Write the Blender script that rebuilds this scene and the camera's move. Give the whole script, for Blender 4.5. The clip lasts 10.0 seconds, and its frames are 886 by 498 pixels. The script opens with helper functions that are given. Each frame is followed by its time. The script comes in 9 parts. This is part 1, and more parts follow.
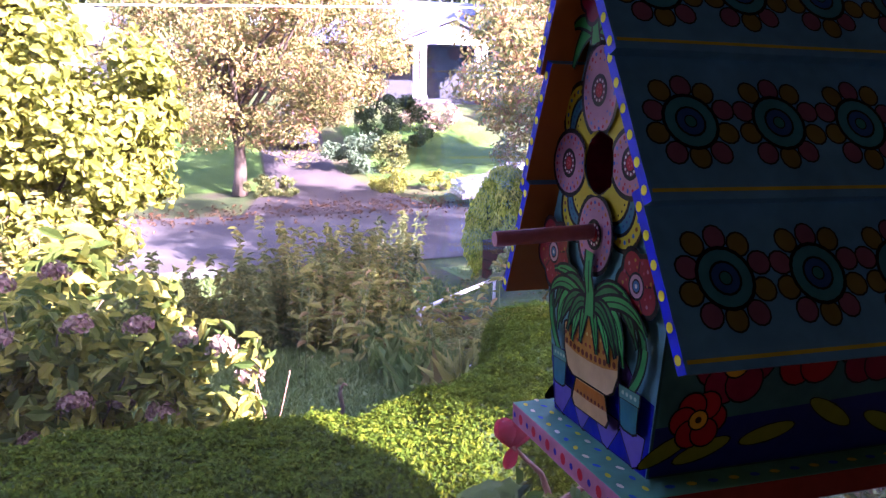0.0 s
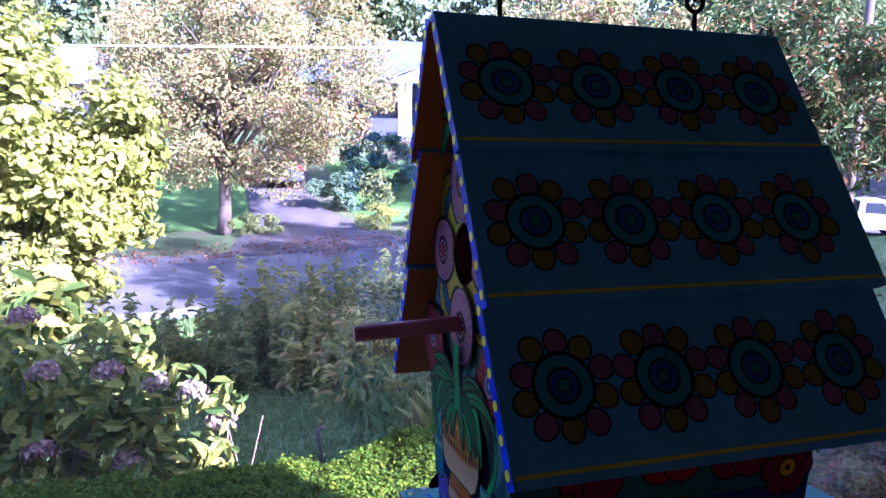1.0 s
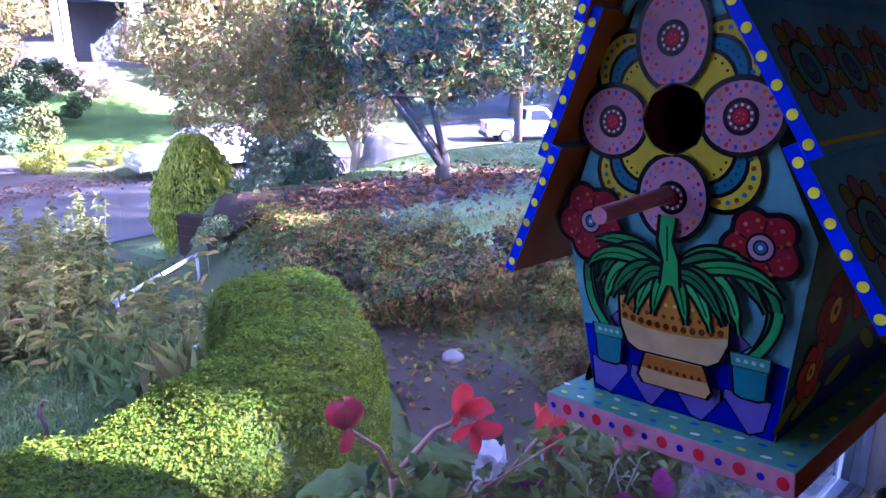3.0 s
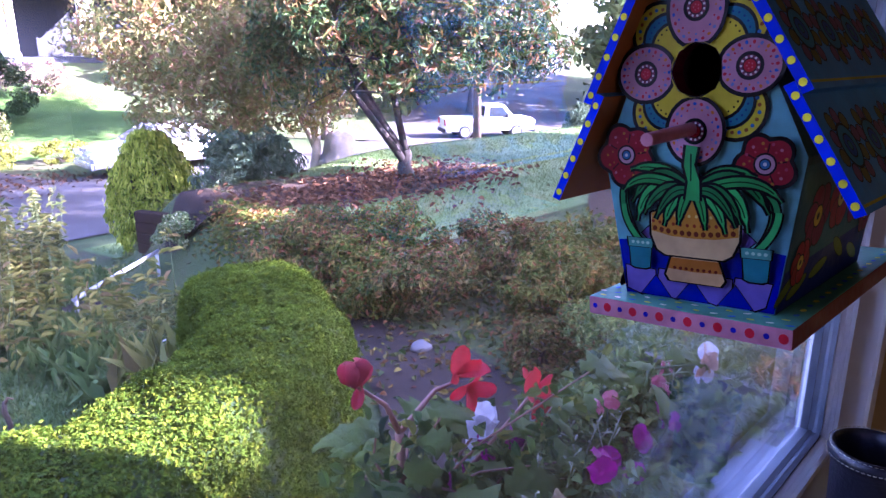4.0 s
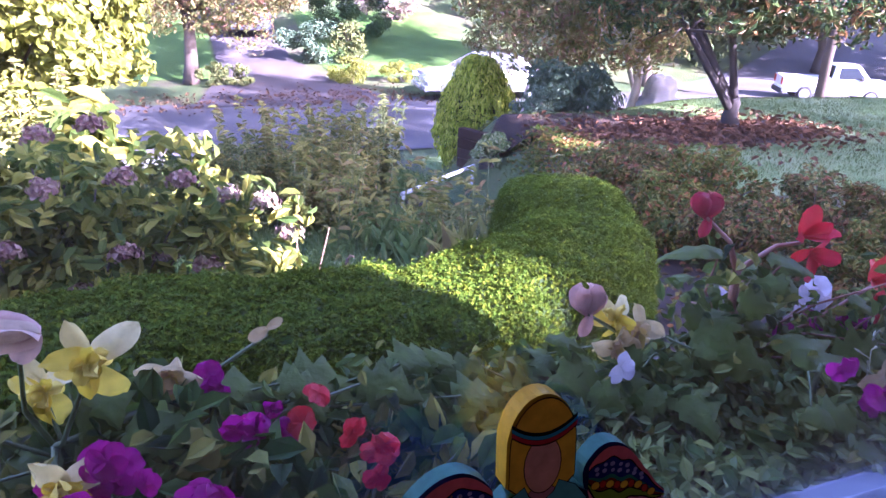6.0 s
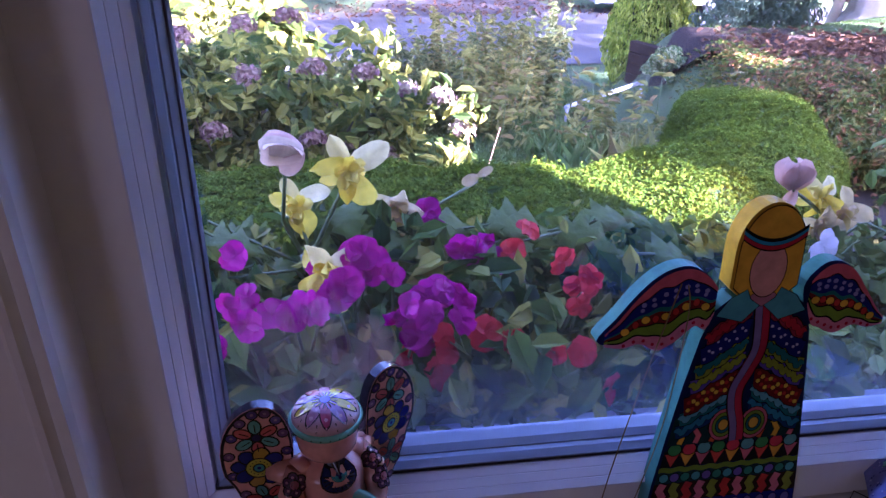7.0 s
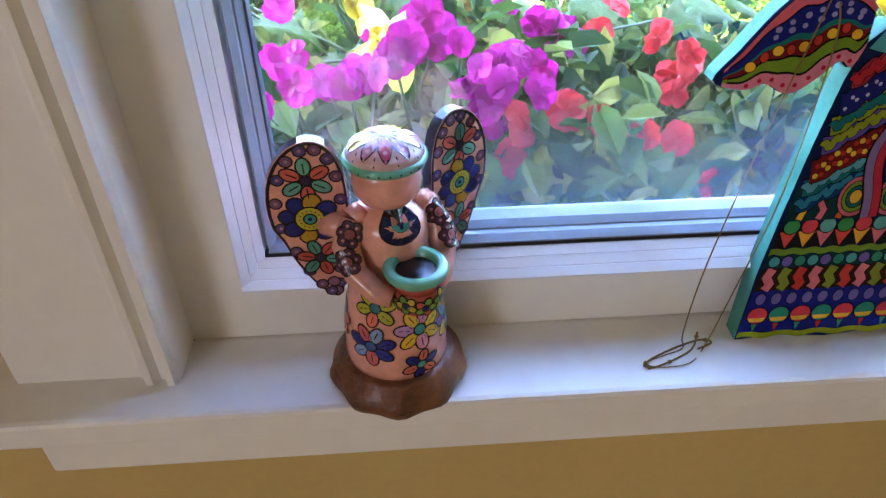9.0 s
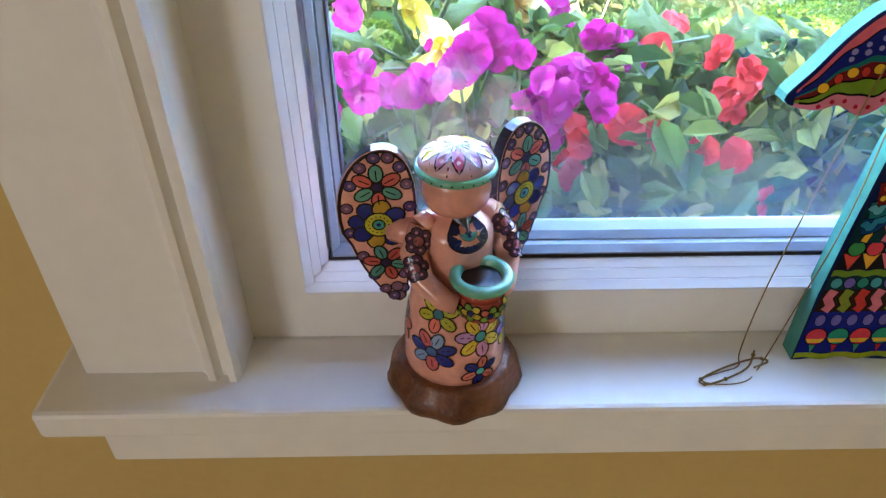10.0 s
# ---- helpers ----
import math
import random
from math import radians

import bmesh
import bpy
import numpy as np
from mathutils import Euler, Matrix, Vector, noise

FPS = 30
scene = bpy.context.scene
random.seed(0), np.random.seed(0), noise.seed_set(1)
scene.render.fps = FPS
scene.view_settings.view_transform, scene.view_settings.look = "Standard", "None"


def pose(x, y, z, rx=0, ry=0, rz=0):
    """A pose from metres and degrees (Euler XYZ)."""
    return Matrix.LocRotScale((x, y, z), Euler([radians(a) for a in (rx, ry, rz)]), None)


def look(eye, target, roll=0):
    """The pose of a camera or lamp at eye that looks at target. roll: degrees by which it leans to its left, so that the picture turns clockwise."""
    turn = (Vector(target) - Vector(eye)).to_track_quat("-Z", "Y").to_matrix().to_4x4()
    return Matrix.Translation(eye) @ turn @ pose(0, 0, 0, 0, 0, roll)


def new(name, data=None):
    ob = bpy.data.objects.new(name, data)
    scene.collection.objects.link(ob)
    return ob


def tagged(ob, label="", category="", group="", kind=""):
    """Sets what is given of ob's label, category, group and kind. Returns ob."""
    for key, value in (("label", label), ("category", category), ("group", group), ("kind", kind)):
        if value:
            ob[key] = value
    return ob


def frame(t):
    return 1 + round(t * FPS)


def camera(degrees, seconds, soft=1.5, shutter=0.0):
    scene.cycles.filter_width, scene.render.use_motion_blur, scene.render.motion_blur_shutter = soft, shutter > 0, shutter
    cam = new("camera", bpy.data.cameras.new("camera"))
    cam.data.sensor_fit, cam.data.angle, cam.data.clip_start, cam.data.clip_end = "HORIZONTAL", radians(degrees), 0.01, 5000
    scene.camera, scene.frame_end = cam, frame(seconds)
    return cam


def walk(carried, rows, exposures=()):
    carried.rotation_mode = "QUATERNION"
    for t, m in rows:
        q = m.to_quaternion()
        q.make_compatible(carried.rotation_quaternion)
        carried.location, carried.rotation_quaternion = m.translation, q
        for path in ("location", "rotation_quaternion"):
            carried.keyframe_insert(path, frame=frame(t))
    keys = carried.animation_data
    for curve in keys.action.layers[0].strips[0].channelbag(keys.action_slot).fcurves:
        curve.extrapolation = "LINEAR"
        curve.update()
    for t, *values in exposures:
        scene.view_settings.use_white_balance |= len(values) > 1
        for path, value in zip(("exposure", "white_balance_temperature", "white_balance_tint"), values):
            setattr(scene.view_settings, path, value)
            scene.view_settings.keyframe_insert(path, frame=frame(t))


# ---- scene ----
cam = camera(64.85, 10.0, soft=1.35)
PATH = [
    (0, (0.6039, -0.3308, 1.5514), (1.1458, 1.5429, 1.1093), 0.94),
    (0.3, (0.6218, -0.3369, 1.5704), (1.1976, 1.5446, 1.2123), 2.39),
    (0.5, (0.6304, -0.3417, 1.5778), (1.1962, 1.5485, 1.2506), 1.48),
    (0.6, (0.6357, -0.3461, 1.5825), (1.1835, 1.5540, 1.2833), 1.13),
    (1, (0.6559, -0.3356, 1.5742), (1.2383, 1.5472, 1.2339), 0.83),
    (1.5, (0.5805, -0.2355, 1.5863), (1.5177, 1.4986, 1.2477), 0.74),
    (1.6, (0.5587, -0.2100, 1.5892), (1.6128, 1.4555, 1.2506), 1.08),
    (2, (0.5203, -0.1762, 1.5720), (1.7780, 1.2987, 1.0794), 0.23),
    (2.5, (0.5057, -0.2021, 1.5566), (1.7680, 1.2455, 0.9990), 0.04),
    (2.7, (0.5082, -0.2086, 1.5534), (1.7649, 1.2495, 1.0107), -0.34),
    (3.8, (0.4316, -0.2110, 1.5363), (1.7987, 1.1285, 0.9558), -0.11),
    (4, (0.4041, -0.2301, 1.5336), (1.7663, 1.1253, 0.9791), -0.03),
    (4.5, (0.3362, -0.2775, 1.5200), (1.6792, 1.1083, 0.9945), 0.25),
    (5, (0.3148, -0.2952, 1.4923), (1.6051, 1.1316, 0.9450), 0.60),
    (5.5, (0.2690, -0.3295, 1.4532), (1.3722, 1.2369, 0.8793), 3.56),
    (5.7, (0.2466, -0.3318, 1.4264), (1.1682, 1.3281, 0.7974), 3.92),
    (6, (0.2151, -0.3322, 1.3972), (0.8749, 1.4160, 0.6840), 2.71),
    (6.2, (0.1738, -0.3573, 1.3864), (0.6986, 1.4156, 0.6239), 2.57),
    (7.3, (0.1290, -0.4031, 1.3259), (0.3405, 1.3179, 0.3292), 1.62),
    (7.5, (0.1641, -0.3967, 1.3140), (0.4657, 1.2842, 0.2730), 0.55),
    (8, (0.2354, -0.3796, 1.2768), (0.7022, 1.1744, 0.1075), -0.29),
    (8.5, (0.2249, -0.3809, 1.2482), (0.5765, 1.1819, 0.0507), -1.95),
    (9, (0.1230, -0.3847, 1.2244), (0.1803, 1.1968, 0.0015), -0.45),
    (9.5, (0.0863, -0.3908, 1.2254), (0.0495, 1.1988, 0.0122), 0.64),
    (10, (0.1000, -0.3893, 1.2301), (0.0778, 1.2040, 0.0214), -0.16),
]
EXPOSURES = [(0.0, 4.0, 5850, 66), (1.0, 3.65, 4750, 57), (1.7, 3.65, 4200, 50), (2.5, 4.15, 4700, 57), (4.5, 4.42, 5250, 63), (6.2, 4.12, 5200, 64), (7.5, 5.25, 4900, 62), (8.0, 5.6, 5000, 58), (8.5, 6.35, 5450, 38), (9.0, 6.8, 5650, 22), (10.0, 6.87, 5800, 16)]
walk(cam, [(t, look(eye, target, roll)) for t, eye, target, roll in PATH], EXPOSURES)

# ---- light: low autumn sun behind the house, clear sky ----
SUN_WAY = Vector((0.616 * 0.88, -0.788 * 0.88, 0.47)).normalized()   # towards the sun
world = bpy.data.worlds.new("world")
scene.world = world
world.use_nodes = True
wn = world.node_tree
sky = wn.nodes.new("ShaderNodeTexSky")
sky.sky_type = "NISHITA"
sky.sun_disc = False
sky.sun_elevation = math.asin(SUN_WAY.z)
sky.sun_rotation = math.atan2(SUN_WAY.x, SUN_WAY.y)
sky.air_density, sky.dust_density, sky.ozone_density = 1.0, 1.6, 1.0
wn.links.new(sky.outputs[0], wn.nodes["Background"].inputs[0])
wn.nodes["Background"].inputs[1].default_value = 0.092
sun = new("sun", bpy.data.lights.new("sun", "SUN"))
sun.data.energy, sun.data.angle, sun.data.color = 5.0, radians(0.6), (1.0, 0.94, 0.82)
sun.matrix_world = look((0, 0, 20), Vector((0, 0, 20)) - SUN_WAY)
# added fill for the room, standing in for an unseen window behind the camera
lamp = new("window_daylight", bpy.data.lights.new("window_daylight", "AREA"))
lamp.data.shape, lamp.data.size, lamp.data.size_y = "RECTANGLE", 1.1, 1.1
lamp.data.energy, lamp.data.color = 0.42, (1.0, 0.96, 0.90)
lamp.matrix_world = look((-2.42, -3.6, 1.55), (1.2, -0.3, 0.9))

# ---- helpers for materials and meshes ----
def rgb(h):
    return tuple(((c / 12.92) if c <= 0.04045 else ((c + 0.055) / 1.055) ** 2.4) for c in (int(h[i:i + 2], 16) / 255 for i in (0, 2, 4)))


def base_mat(name):
    m = bpy.data.materials.new(name)
    m.use_nodes = True
    return m, m.node_tree.nodes, m.node_tree.links, m.node_tree.nodes["Principled BSDF"]


def mat(name, col, rough=0.6, metal=0.0, var=0.18, scale=30.0, bump=0.15, coat=0.0, big=None, spec=0.5, per_object=0.0):
    """A painted, wooden, stone or plastic surface: two scales of noise in colour, one in relief."""
    m, n, l, p = base_mat(name)
    col = rgb(col) if isinstance(col, str) else col
    tc = n.new("ShaderNodeTexCoord")
    n1 = n.new("ShaderNodeTexNoise")
    n1.inputs["Scale"].default_value, n1.inputs["Detail"].default_value = scale, 6
    n2 = n.new("ShaderNodeTexNoise")
    n2.inputs["Scale"].default_value, n2.inputs["Detail"].default_value = (big or scale / 9), 3
    l.new(tc.outputs["Object"], n1.inputs["Vector"])
    l.new(tc.outputs["Object"], n2.inputs["Vector"])
    add = n.new("ShaderNodeMath")
    add.operation = "MULTIPLY_ADD"
    l.new(n1.outputs["Fac"], add.inputs[0])
    add.inputs[1].default_value = 0.5
    l.new(n2.outputs["Fac"], add.inputs[2])
    rng = n.new("ShaderNodeMapRange")
    rng.inputs[1].default_value, rng.inputs[2].default_value = 0.45, 1.05
    rng.inputs[3].default_value, rng.inputs[4].default_value = 1 - var, 1 + var
    l.new(add.outputs[0], rng.inputs[0])
    mix = n.new("ShaderNodeMix")
    mix.data_type, mix.blend_type = "RGBA", "MULTIPLY"
    mix.inputs[0].default_value = 1.0
    mix.inputs[6].default_value = (*col, 1)
    l.new(rng.outputs[0], mix.inputs[7])
    out = mix.outputs[2]
    if per_object:
        oi = n.new("ShaderNodeObjectInfo")
        r2 = n.new("ShaderNodeMapRange")
        r2.inputs[3].default_value, r2.inputs[4].default_value = 1 - per_object, 1 + per_object
        l.new(oi.outputs["Random"], r2.inputs[0])
        mx = n.new("ShaderNodeMix")
        mx.data_type, mx.blend_type = "RGBA", "MULTIPLY"
        mx.inputs[0].default_value = 1.0
        l.new(out, mx.inputs[6])
        l.new(r2.outputs[0], mx.inputs[7])
        out = mx.outputs[2]
    l.new(out, p.inputs["Base Color"])
    rr = n.new("ShaderNodeMapRange")
    rr.inputs[3].default_value, rr.inputs[4].default_value = max(0.02, rough - 0.12), min(1, rough + 0.12)
    l.new(n1.outputs["Fac"], rr.inputs[0])
    l.new(rr.outputs[0], p.inputs["Roughness"])
    p.inputs["Metallic"].default_value = metal
    p.inputs["Specular IOR Level"].default_value = spec
    p.inputs["Coat Weight"].default_value = coat
    p.inputs["Coat Roughness"].default_value = 0.08
    if bump:
        b = n.new("ShaderNodeBump")
        b.inputs["Strength"].default_value, b.inputs["Distance"].default_value = bump, 0.002
        l.new(n1.outputs["Fac"], b.inputs["Height"])
        l.new(b.outputs[0], p.inputs["Normal"])
    return m


def leaf_mat(name, cols, trans=0.35, rough=0.55, spec=0.1, blotch=0.0, bump=0.0):
    """Leaves or petals: each island takes its own colour from the ramp; light comes through."""
    m, n, l, p = base_mat(name)
    g = n.new("ShaderNodeNewGeometry")
    ramp = n.new("ShaderNodeValToRGB")
    e = ramp.color_ramp.elements
    cols = [rgb(c) if isinstance(c, str) else c for c in cols]
    while len(e) < len(cols):
        e.new(0.5)
    for i, c in enumerate(cols):
        e[i].position, e[i].color = i / max(1, len(cols) - 1), (*c, 1)
    l.new(g.outputs["Random Per Island"], ramp.inputs[0])
    tc = n.new("ShaderNodeTexCoord")
    no = n.new("ShaderNodeTexNoise")
    no.inputs["Scale"].default_value, no.inputs["Detail"].default_value = 60, 3
    l.new(tc.outputs["Object"], no.inputs["Vector"])
    rg = n.new("ShaderNodeMapRange")
    rg.inputs[3].default_value, rg.inputs[4].default_value = 0.7 - blotch, 1.25
    l.new(no.outputs["Fac"], rg.inputs[0])
    mix = n.new("ShaderNodeMix")
    mix.data_type, mix.blend_type = "RGBA", "MULTIPLY"
    mix.inputs[0].default_value = 1.0
    l.new(ramp.outputs[0], mix.inputs[6])
    l.new(rg.outputs[0], mix.inputs[7])
    l.new(mix.outputs[2], p.inputs["Base Color"])
    p.inputs["Roughness"].default_value = rough
    p.inputs["Specular IOR Level"].default_value = spec
    t = n.new("ShaderNodeBsdfTranslucent")
    l.new(mix.outputs[2], t.inputs["Color"])
    if bump:
        bp = n.new("ShaderNodeBump")
        bp.inputs["Strength"].default_value, bp.inputs["Distance"].default_value = bump, 0.004
        l.new(no.outputs["Fac"], bp.inputs["Height"])
        l.new(bp.outputs[0], p.inputs["Normal"])
    ms = n.new("ShaderNodeMixShader")
    ms.inputs[0].default_value = trans
    l.new(p.outputs[0], ms.inputs[1])
    l.new(t.outputs[0], ms.inputs[2])
    l.new(ms.outputs[0], n["Material Output"].inputs["Surface"])
    return m


def ground_mat(name, cols, scales, rough=0.95, bump=0.6, dist=0.02):
    """Soil, turf or asphalt: patches at one scale, grain at another."""
    m, n, l, p = base_mat(name)
    tc = n.new("ShaderNodeTexCoord")
    n1 = n.new("ShaderNodeTexNoise")
    n1.inputs["Scale"].default_value, n1.inputs["Detail"].default_value, n1.inputs["Roughness"].default_value = scales[0], 4, 0.6
    n2 = n.new("ShaderNodeTexNoise")
    n2.inputs["Scale"].default_value, n2.inputs["Detail"].default_value, n2.inputs["Roughness"].default_value = scales[1], 8, 0.7
    l.new(tc.outputs["Object"], n1.inputs["Vector"])
    l.new(tc.outputs["Object"], n2.inputs["Vector"])
    mm = n.new("ShaderNodeMath")
    mm.operation = "MULTIPLY_ADD"
    l.new(n2.outputs["Fac"], mm.inputs[0])
    mm.inputs[1].default_value = 0.8
    l.new(n1.outputs["Fac"], mm.inputs[2])
    ramp = n.new("ShaderNodeValToRGB")
    e = ramp.color_ramp.elements
    cols = [rgb(c) if isinstance(c, str) else c for c in cols]
    while len(e) < len(cols):
        e.new(0.5)
    for i, c in enumerate(cols):
        e[i].position, e[i].color = 0.62 + 0.5 * i / max(1, len(cols) - 1) - 0.0, (*c, 1)
    mr = n.new("ShaderNodeMapRange")
    mr.inputs[1].default_value, mr.inputs[2].default_value = 0.3, 1.5
    mr.inputs[3].default_value, mr.inputs[4].default_value = 0.3, 1.5
    l.new(mm.outputs[0], mr.inputs[0])
    l.new(mr.outputs[0], ramp.inputs[0])
    l.new(ramp.outputs[0], p.inputs["Base Color"])
    p.inputs["Roughness"].default_value = rough
    p.inputs["Specular IOR Level"].default_value = 0.2
    b = n.new("ShaderNodeBump")
    b.inputs["Strength"].default_value, b.inputs["Distance"].default_value = bump, dist
    l.new(n2.outputs["Fac"], b.inputs["Height"])
    l.new(b.outputs[0], p.inputs["Normal"])
    return m


def mesh_ob(name, verts, faces, material, parent=None, label="", smooth=False):
    me = bpy.data.meshes.new(name)
    me.from_pydata(verts if isinstance(verts, list) else verts.tolist(), [], faces if isinstance(faces, list) else faces.tolist())
    for m in (material if isinstance(material, (list, tuple)) else [material]):
        me.materials.append(m)
    if smooth:
        me.polygons.foreach_set("use_smooth", [True] * len(me.polygons))
    me.update()
    ob = new(name, me)
    if parent is not None:
        ob.parent = parent
    if label:
        ob["label"] = label
    return ob


def part(name, bm, material, parent=None, label="", smooth=False):
    """Links a bmesh as one mesh object, under a thing or a part."""
    me = bpy.data.meshes.new(name)
    bmesh.ops.recalc_face_normals(bm, faces=bm.faces)
    bm.to_mesh(me)
    bm.free()
    for m in (material if isinstance(material, (list, tuple)) else [material]):
        me.materials.append(m)
    if smooth:
        me.polygons.foreach_set("use_smooth", [True] * len(me.polygons))
    ob = new(name, me)
    if parent is not None:
        ob.parent = parent
    if label:
        ob["label"] = label
    return ob


def empty(name, m, label, category, group="", kind=""):
    ob = new(name)
    ob.empty_display_size = 0.05
    ob.matrix_world = m if isinstance(m, Matrix) else Matrix.Translation(m)
    return tagged(ob, label, category, group, kind)


def box(bm, lo, hi, bevel=0.0, m=None, mi=0):
    """A box between two corners with softened edges."""
    lo, hi = Vector(lo), Vector(hi)
    r = bmesh.ops.create_cube(bm, size=1.0)
    vs = r["verts"]
    for v in vs:
        v.co = Vector((lo[i] + (v.co[i] + 0.5) * (hi[i] - lo[i]) for i in range(3)))
    fs = list({f for v in vs for f in v.link_faces})
    for f in fs:
        f.material_index = mi
    if bevel:
        es = list({e for v in vs for e in v.link_edges})
        r = bmesh.ops.bevel(bm, geom=es, offset=bevel, segments=2, affect="EDGES", profile=0.5)
        vs = list({v for f in r["faces"] for v in f.verts} | {v for v in vs if v.is_valid})
        for f in r["faces"]:
            f.material_index = mi
    if m is not None:
        bmesh.ops.transform(bm, matrix=m, verts=[v for v in vs if v.is_valid])
    return vs


def tube(bm, pts, radii, seg=8, cap=True, mi=0):
    """A round bar along a line of points, with a radius at each."""
    pts = [Vector(p) for p in pts]
    if not isinstance(radii, (list, tuple)):
        radii = [radii] * len(pts)
    rings, prev = [], None
    for i, p in enumerate(pts):
        d = (pts[min(i + 1, len(pts) - 1)] - pts[max(i - 1, 0)]).normalized()
        if prev is None:
            a = d.orthogonal().normalized()
        else:
            a = (prev - d * prev.dot(d))
            a = a.normalized() if a.length > 1e-6 else d.orthogonal().normalized()
        prev = a
        b = d.cross(a)
        rings.append([bm.verts.new(p + (a * math.cos(k * math.tau / seg) + b * math.sin(k * math.tau / seg)) * radii[i]) for k in range(seg)])
    for r0, r1 in zip(rings, rings[1:]):
        for k in range(seg):
            f = bm.faces.new((r0[k], r0[(k + 1) % seg], r1[(k + 1) % seg], r1[k]))
            f.material_index, f.smooth = mi, True
    if cap:
        for r in (rings[0], rings[-1]):
            f = bm.faces.new(r)
            f.material_index = mi
    return rings


def lathe(bm, prof, seg=32, m=None, mi=0, wob=None):
    """A turned body from (radius, height) pairs."""
    rings = []
    for r, z in prof:
        ring = []
        for k in range(seg):
            a = k * math.tau / seg
            rr = r * (wob(a, z) if wob else 1.0)
            ring.append(bm.verts.new((rr * math.cos(a), rr * math.sin(a), z)))
        rings.append(ring)
    for r0, r1 in zip(rings, rings[1:]):
        for k in range(seg):
            f = bm.faces.new((r0[k], r0[(k + 1) % seg], r1[(k + 1) % seg], r1[k]))
            f.material_index, f.smooth = mi, True
    for r in (rings[0], rings[-1]):
        f = bm.faces.new(r)
        f.material_index = mi
    vs = [v for r in rings for v in r]
    if m is not None:
        bmesh.ops.transform(bm, matrix=m, verts=vs)
    return vs


def slab(bm, outline, depth, m=None, mi=0, mi_side=None, bevel=0.0):
    """An outline (x, z) cut from a board of that depth along y (front at y = 0)."""
    fr = [bm.verts.new((x, 0, z)) for x, z in outline]
    bk = [bm.verts.new((x, depth, z)) for x, z in outline]
    f0, f1 = bm.faces.new(fr), bm.faces.new(bk[::-1])
    f0.material_index = f1.material_index = mi
    n = len(fr)
    for i in range(n):
        f = bm.faces.new((fr[i], bk[i], bk[(i + 1) % n], fr[(i + 1) % n]))
        f.material_index = mi if mi_side is None else mi_side
    if m is not None:
        bmesh.ops.transform(bm, matrix=m, verts=fr + bk)
    return fr + bk


def unit(v):
    return v / np.maximum(1e-9, np.linalg.norm(v, axis=1, keepdims=True))


def leaf_arrays(c, nrm, size, aspect=0.5, fold=0.15, rng=None, wild=0.6, up=None, fine=True):
    """Verts and faces of many leaves at the points c, facing about along nrm; up: the way that their tips point."""
    N = len(c)
    size = np.asarray(size) * np.ones(N) * rng.uniform(0.65, 1.25, N)
    n = unit(nrm + wild * rng.normal(size=(N, 3)))
    t = rng.normal(size=(N, 3)) if up is None else up + 0.45 * rng.normal(size=(N, 3))
    t = unit(t - n * np.sum(t * n, 1, keepdims=True))
    b = np.cross(n, t)
    s = size[:, None]
    w = s * aspect * 0.5
    if fine:
        prof = [(-0.5, 0, 0), (-0.2, 0.85, 1), (0.18, 0.8, 1), (0.5, 0, -0.6), (0.18, -0.8, 1), (-0.2, -0.85, 1)]
        f = np.array([[0, 1, 2, 3], [0, 3, 4, 5]])
    else:
        prof = [(-0.5, 0, 0), (-0.03, 1, 1), (0.5, 0, -0.4), (-0.03, -1, 1)]
        f = np.array([[0, 1, 2], [0, 2, 3]])
    v = np.stack([c + t * s * a + b * w * q + n * s * fold * h for a, q, h in prof], 1).reshape(-1, 3)
    faces = (np.arange(N)[:, None, None] * len(prof) + f[None]).reshape(-1, f.shape[1])
    return v, faces


def leaf_ob(name, material, c, nrm, size, parent=None, label="", **kw):
    v, f = leaf_arrays(c, nrm, size, **kw)
    return mesh_ob(name, v, f, material, parent, label)


def clumps(rng, centre, radii, n_clump, clump_r, n_leaf, fill=0.75, lower=-1.0):
    """Points and outward ways of a crown made of clumps of leaves inside an uneven egg shape."""
    d = unit(rng.normal(size=(n_clump, 3)))
    d = d[d[:, 2] > lower]
    r = rng.uniform(fill, 1.0, (len(d), 1)) ** 0.7 * rng.uniform(0.72, 1.08, (len(d), 1))
    cc = d * r * np.array(radii) + np.array(centre)
    inner = unit(rng.normal(size=(max(2, n_clump // 4), 3))) * rng.uniform(0.1, 0.7, (max(2, n_clump // 4), 1)) * np.array(radii) + np.array(centre)
    cc = np.concatenate([cc, inner])
    cr = clump_r * rng.uniform(0.6, 1.3, len(cc))
    k = rng.integers(0, len(cc), n_leaf)
    o = unit(rng.normal(size=(n_leaf, 3)))
    p = cc[k] + o * (cr[k] * rng.uniform(0.25, 1.0, n_leaf) ** 0.6)[:, None] * np.array([1, 1, 0.75])
    nn = o + 0.7 * unit(cc[k] - np.array(centre)) + np.array([0, 0, 0.5])
    return p, unit(nn), cc


def step(a, b, t):
    t = np.clip((t - a) / (b - a), 0, 1)
    return t * t * (3 - 2 * t)

# ---- materials of the house ----
M_TRIM = mat("white_trim_paint", "ebe8e0", 0.36, var=0.06, scale=55, bump=0.05, big=3)
M_VINYL = mat("white_vinyl", "e2e5e8", 0.35, var=0.05, scale=40, bump=0.03)
M_SASH = mat("greyed_vinyl", "828b96", 0.4, var=0.12, scale=40, bump=0.05)
M_WALL = mat("ochre_wall_paint", "c9ae6a", 0.75, var=0.1, scale=90, bump=0.12, big=2)
M_CEIL = mat("ceiling_paint", "cfc8b8", 0.9, var=0.05, scale=60, bump=0.05)
M_FLOOR = mat("pale_oak_floor", "c9b48c", 0.5, var=0.25, scale=12, bump=0.05)
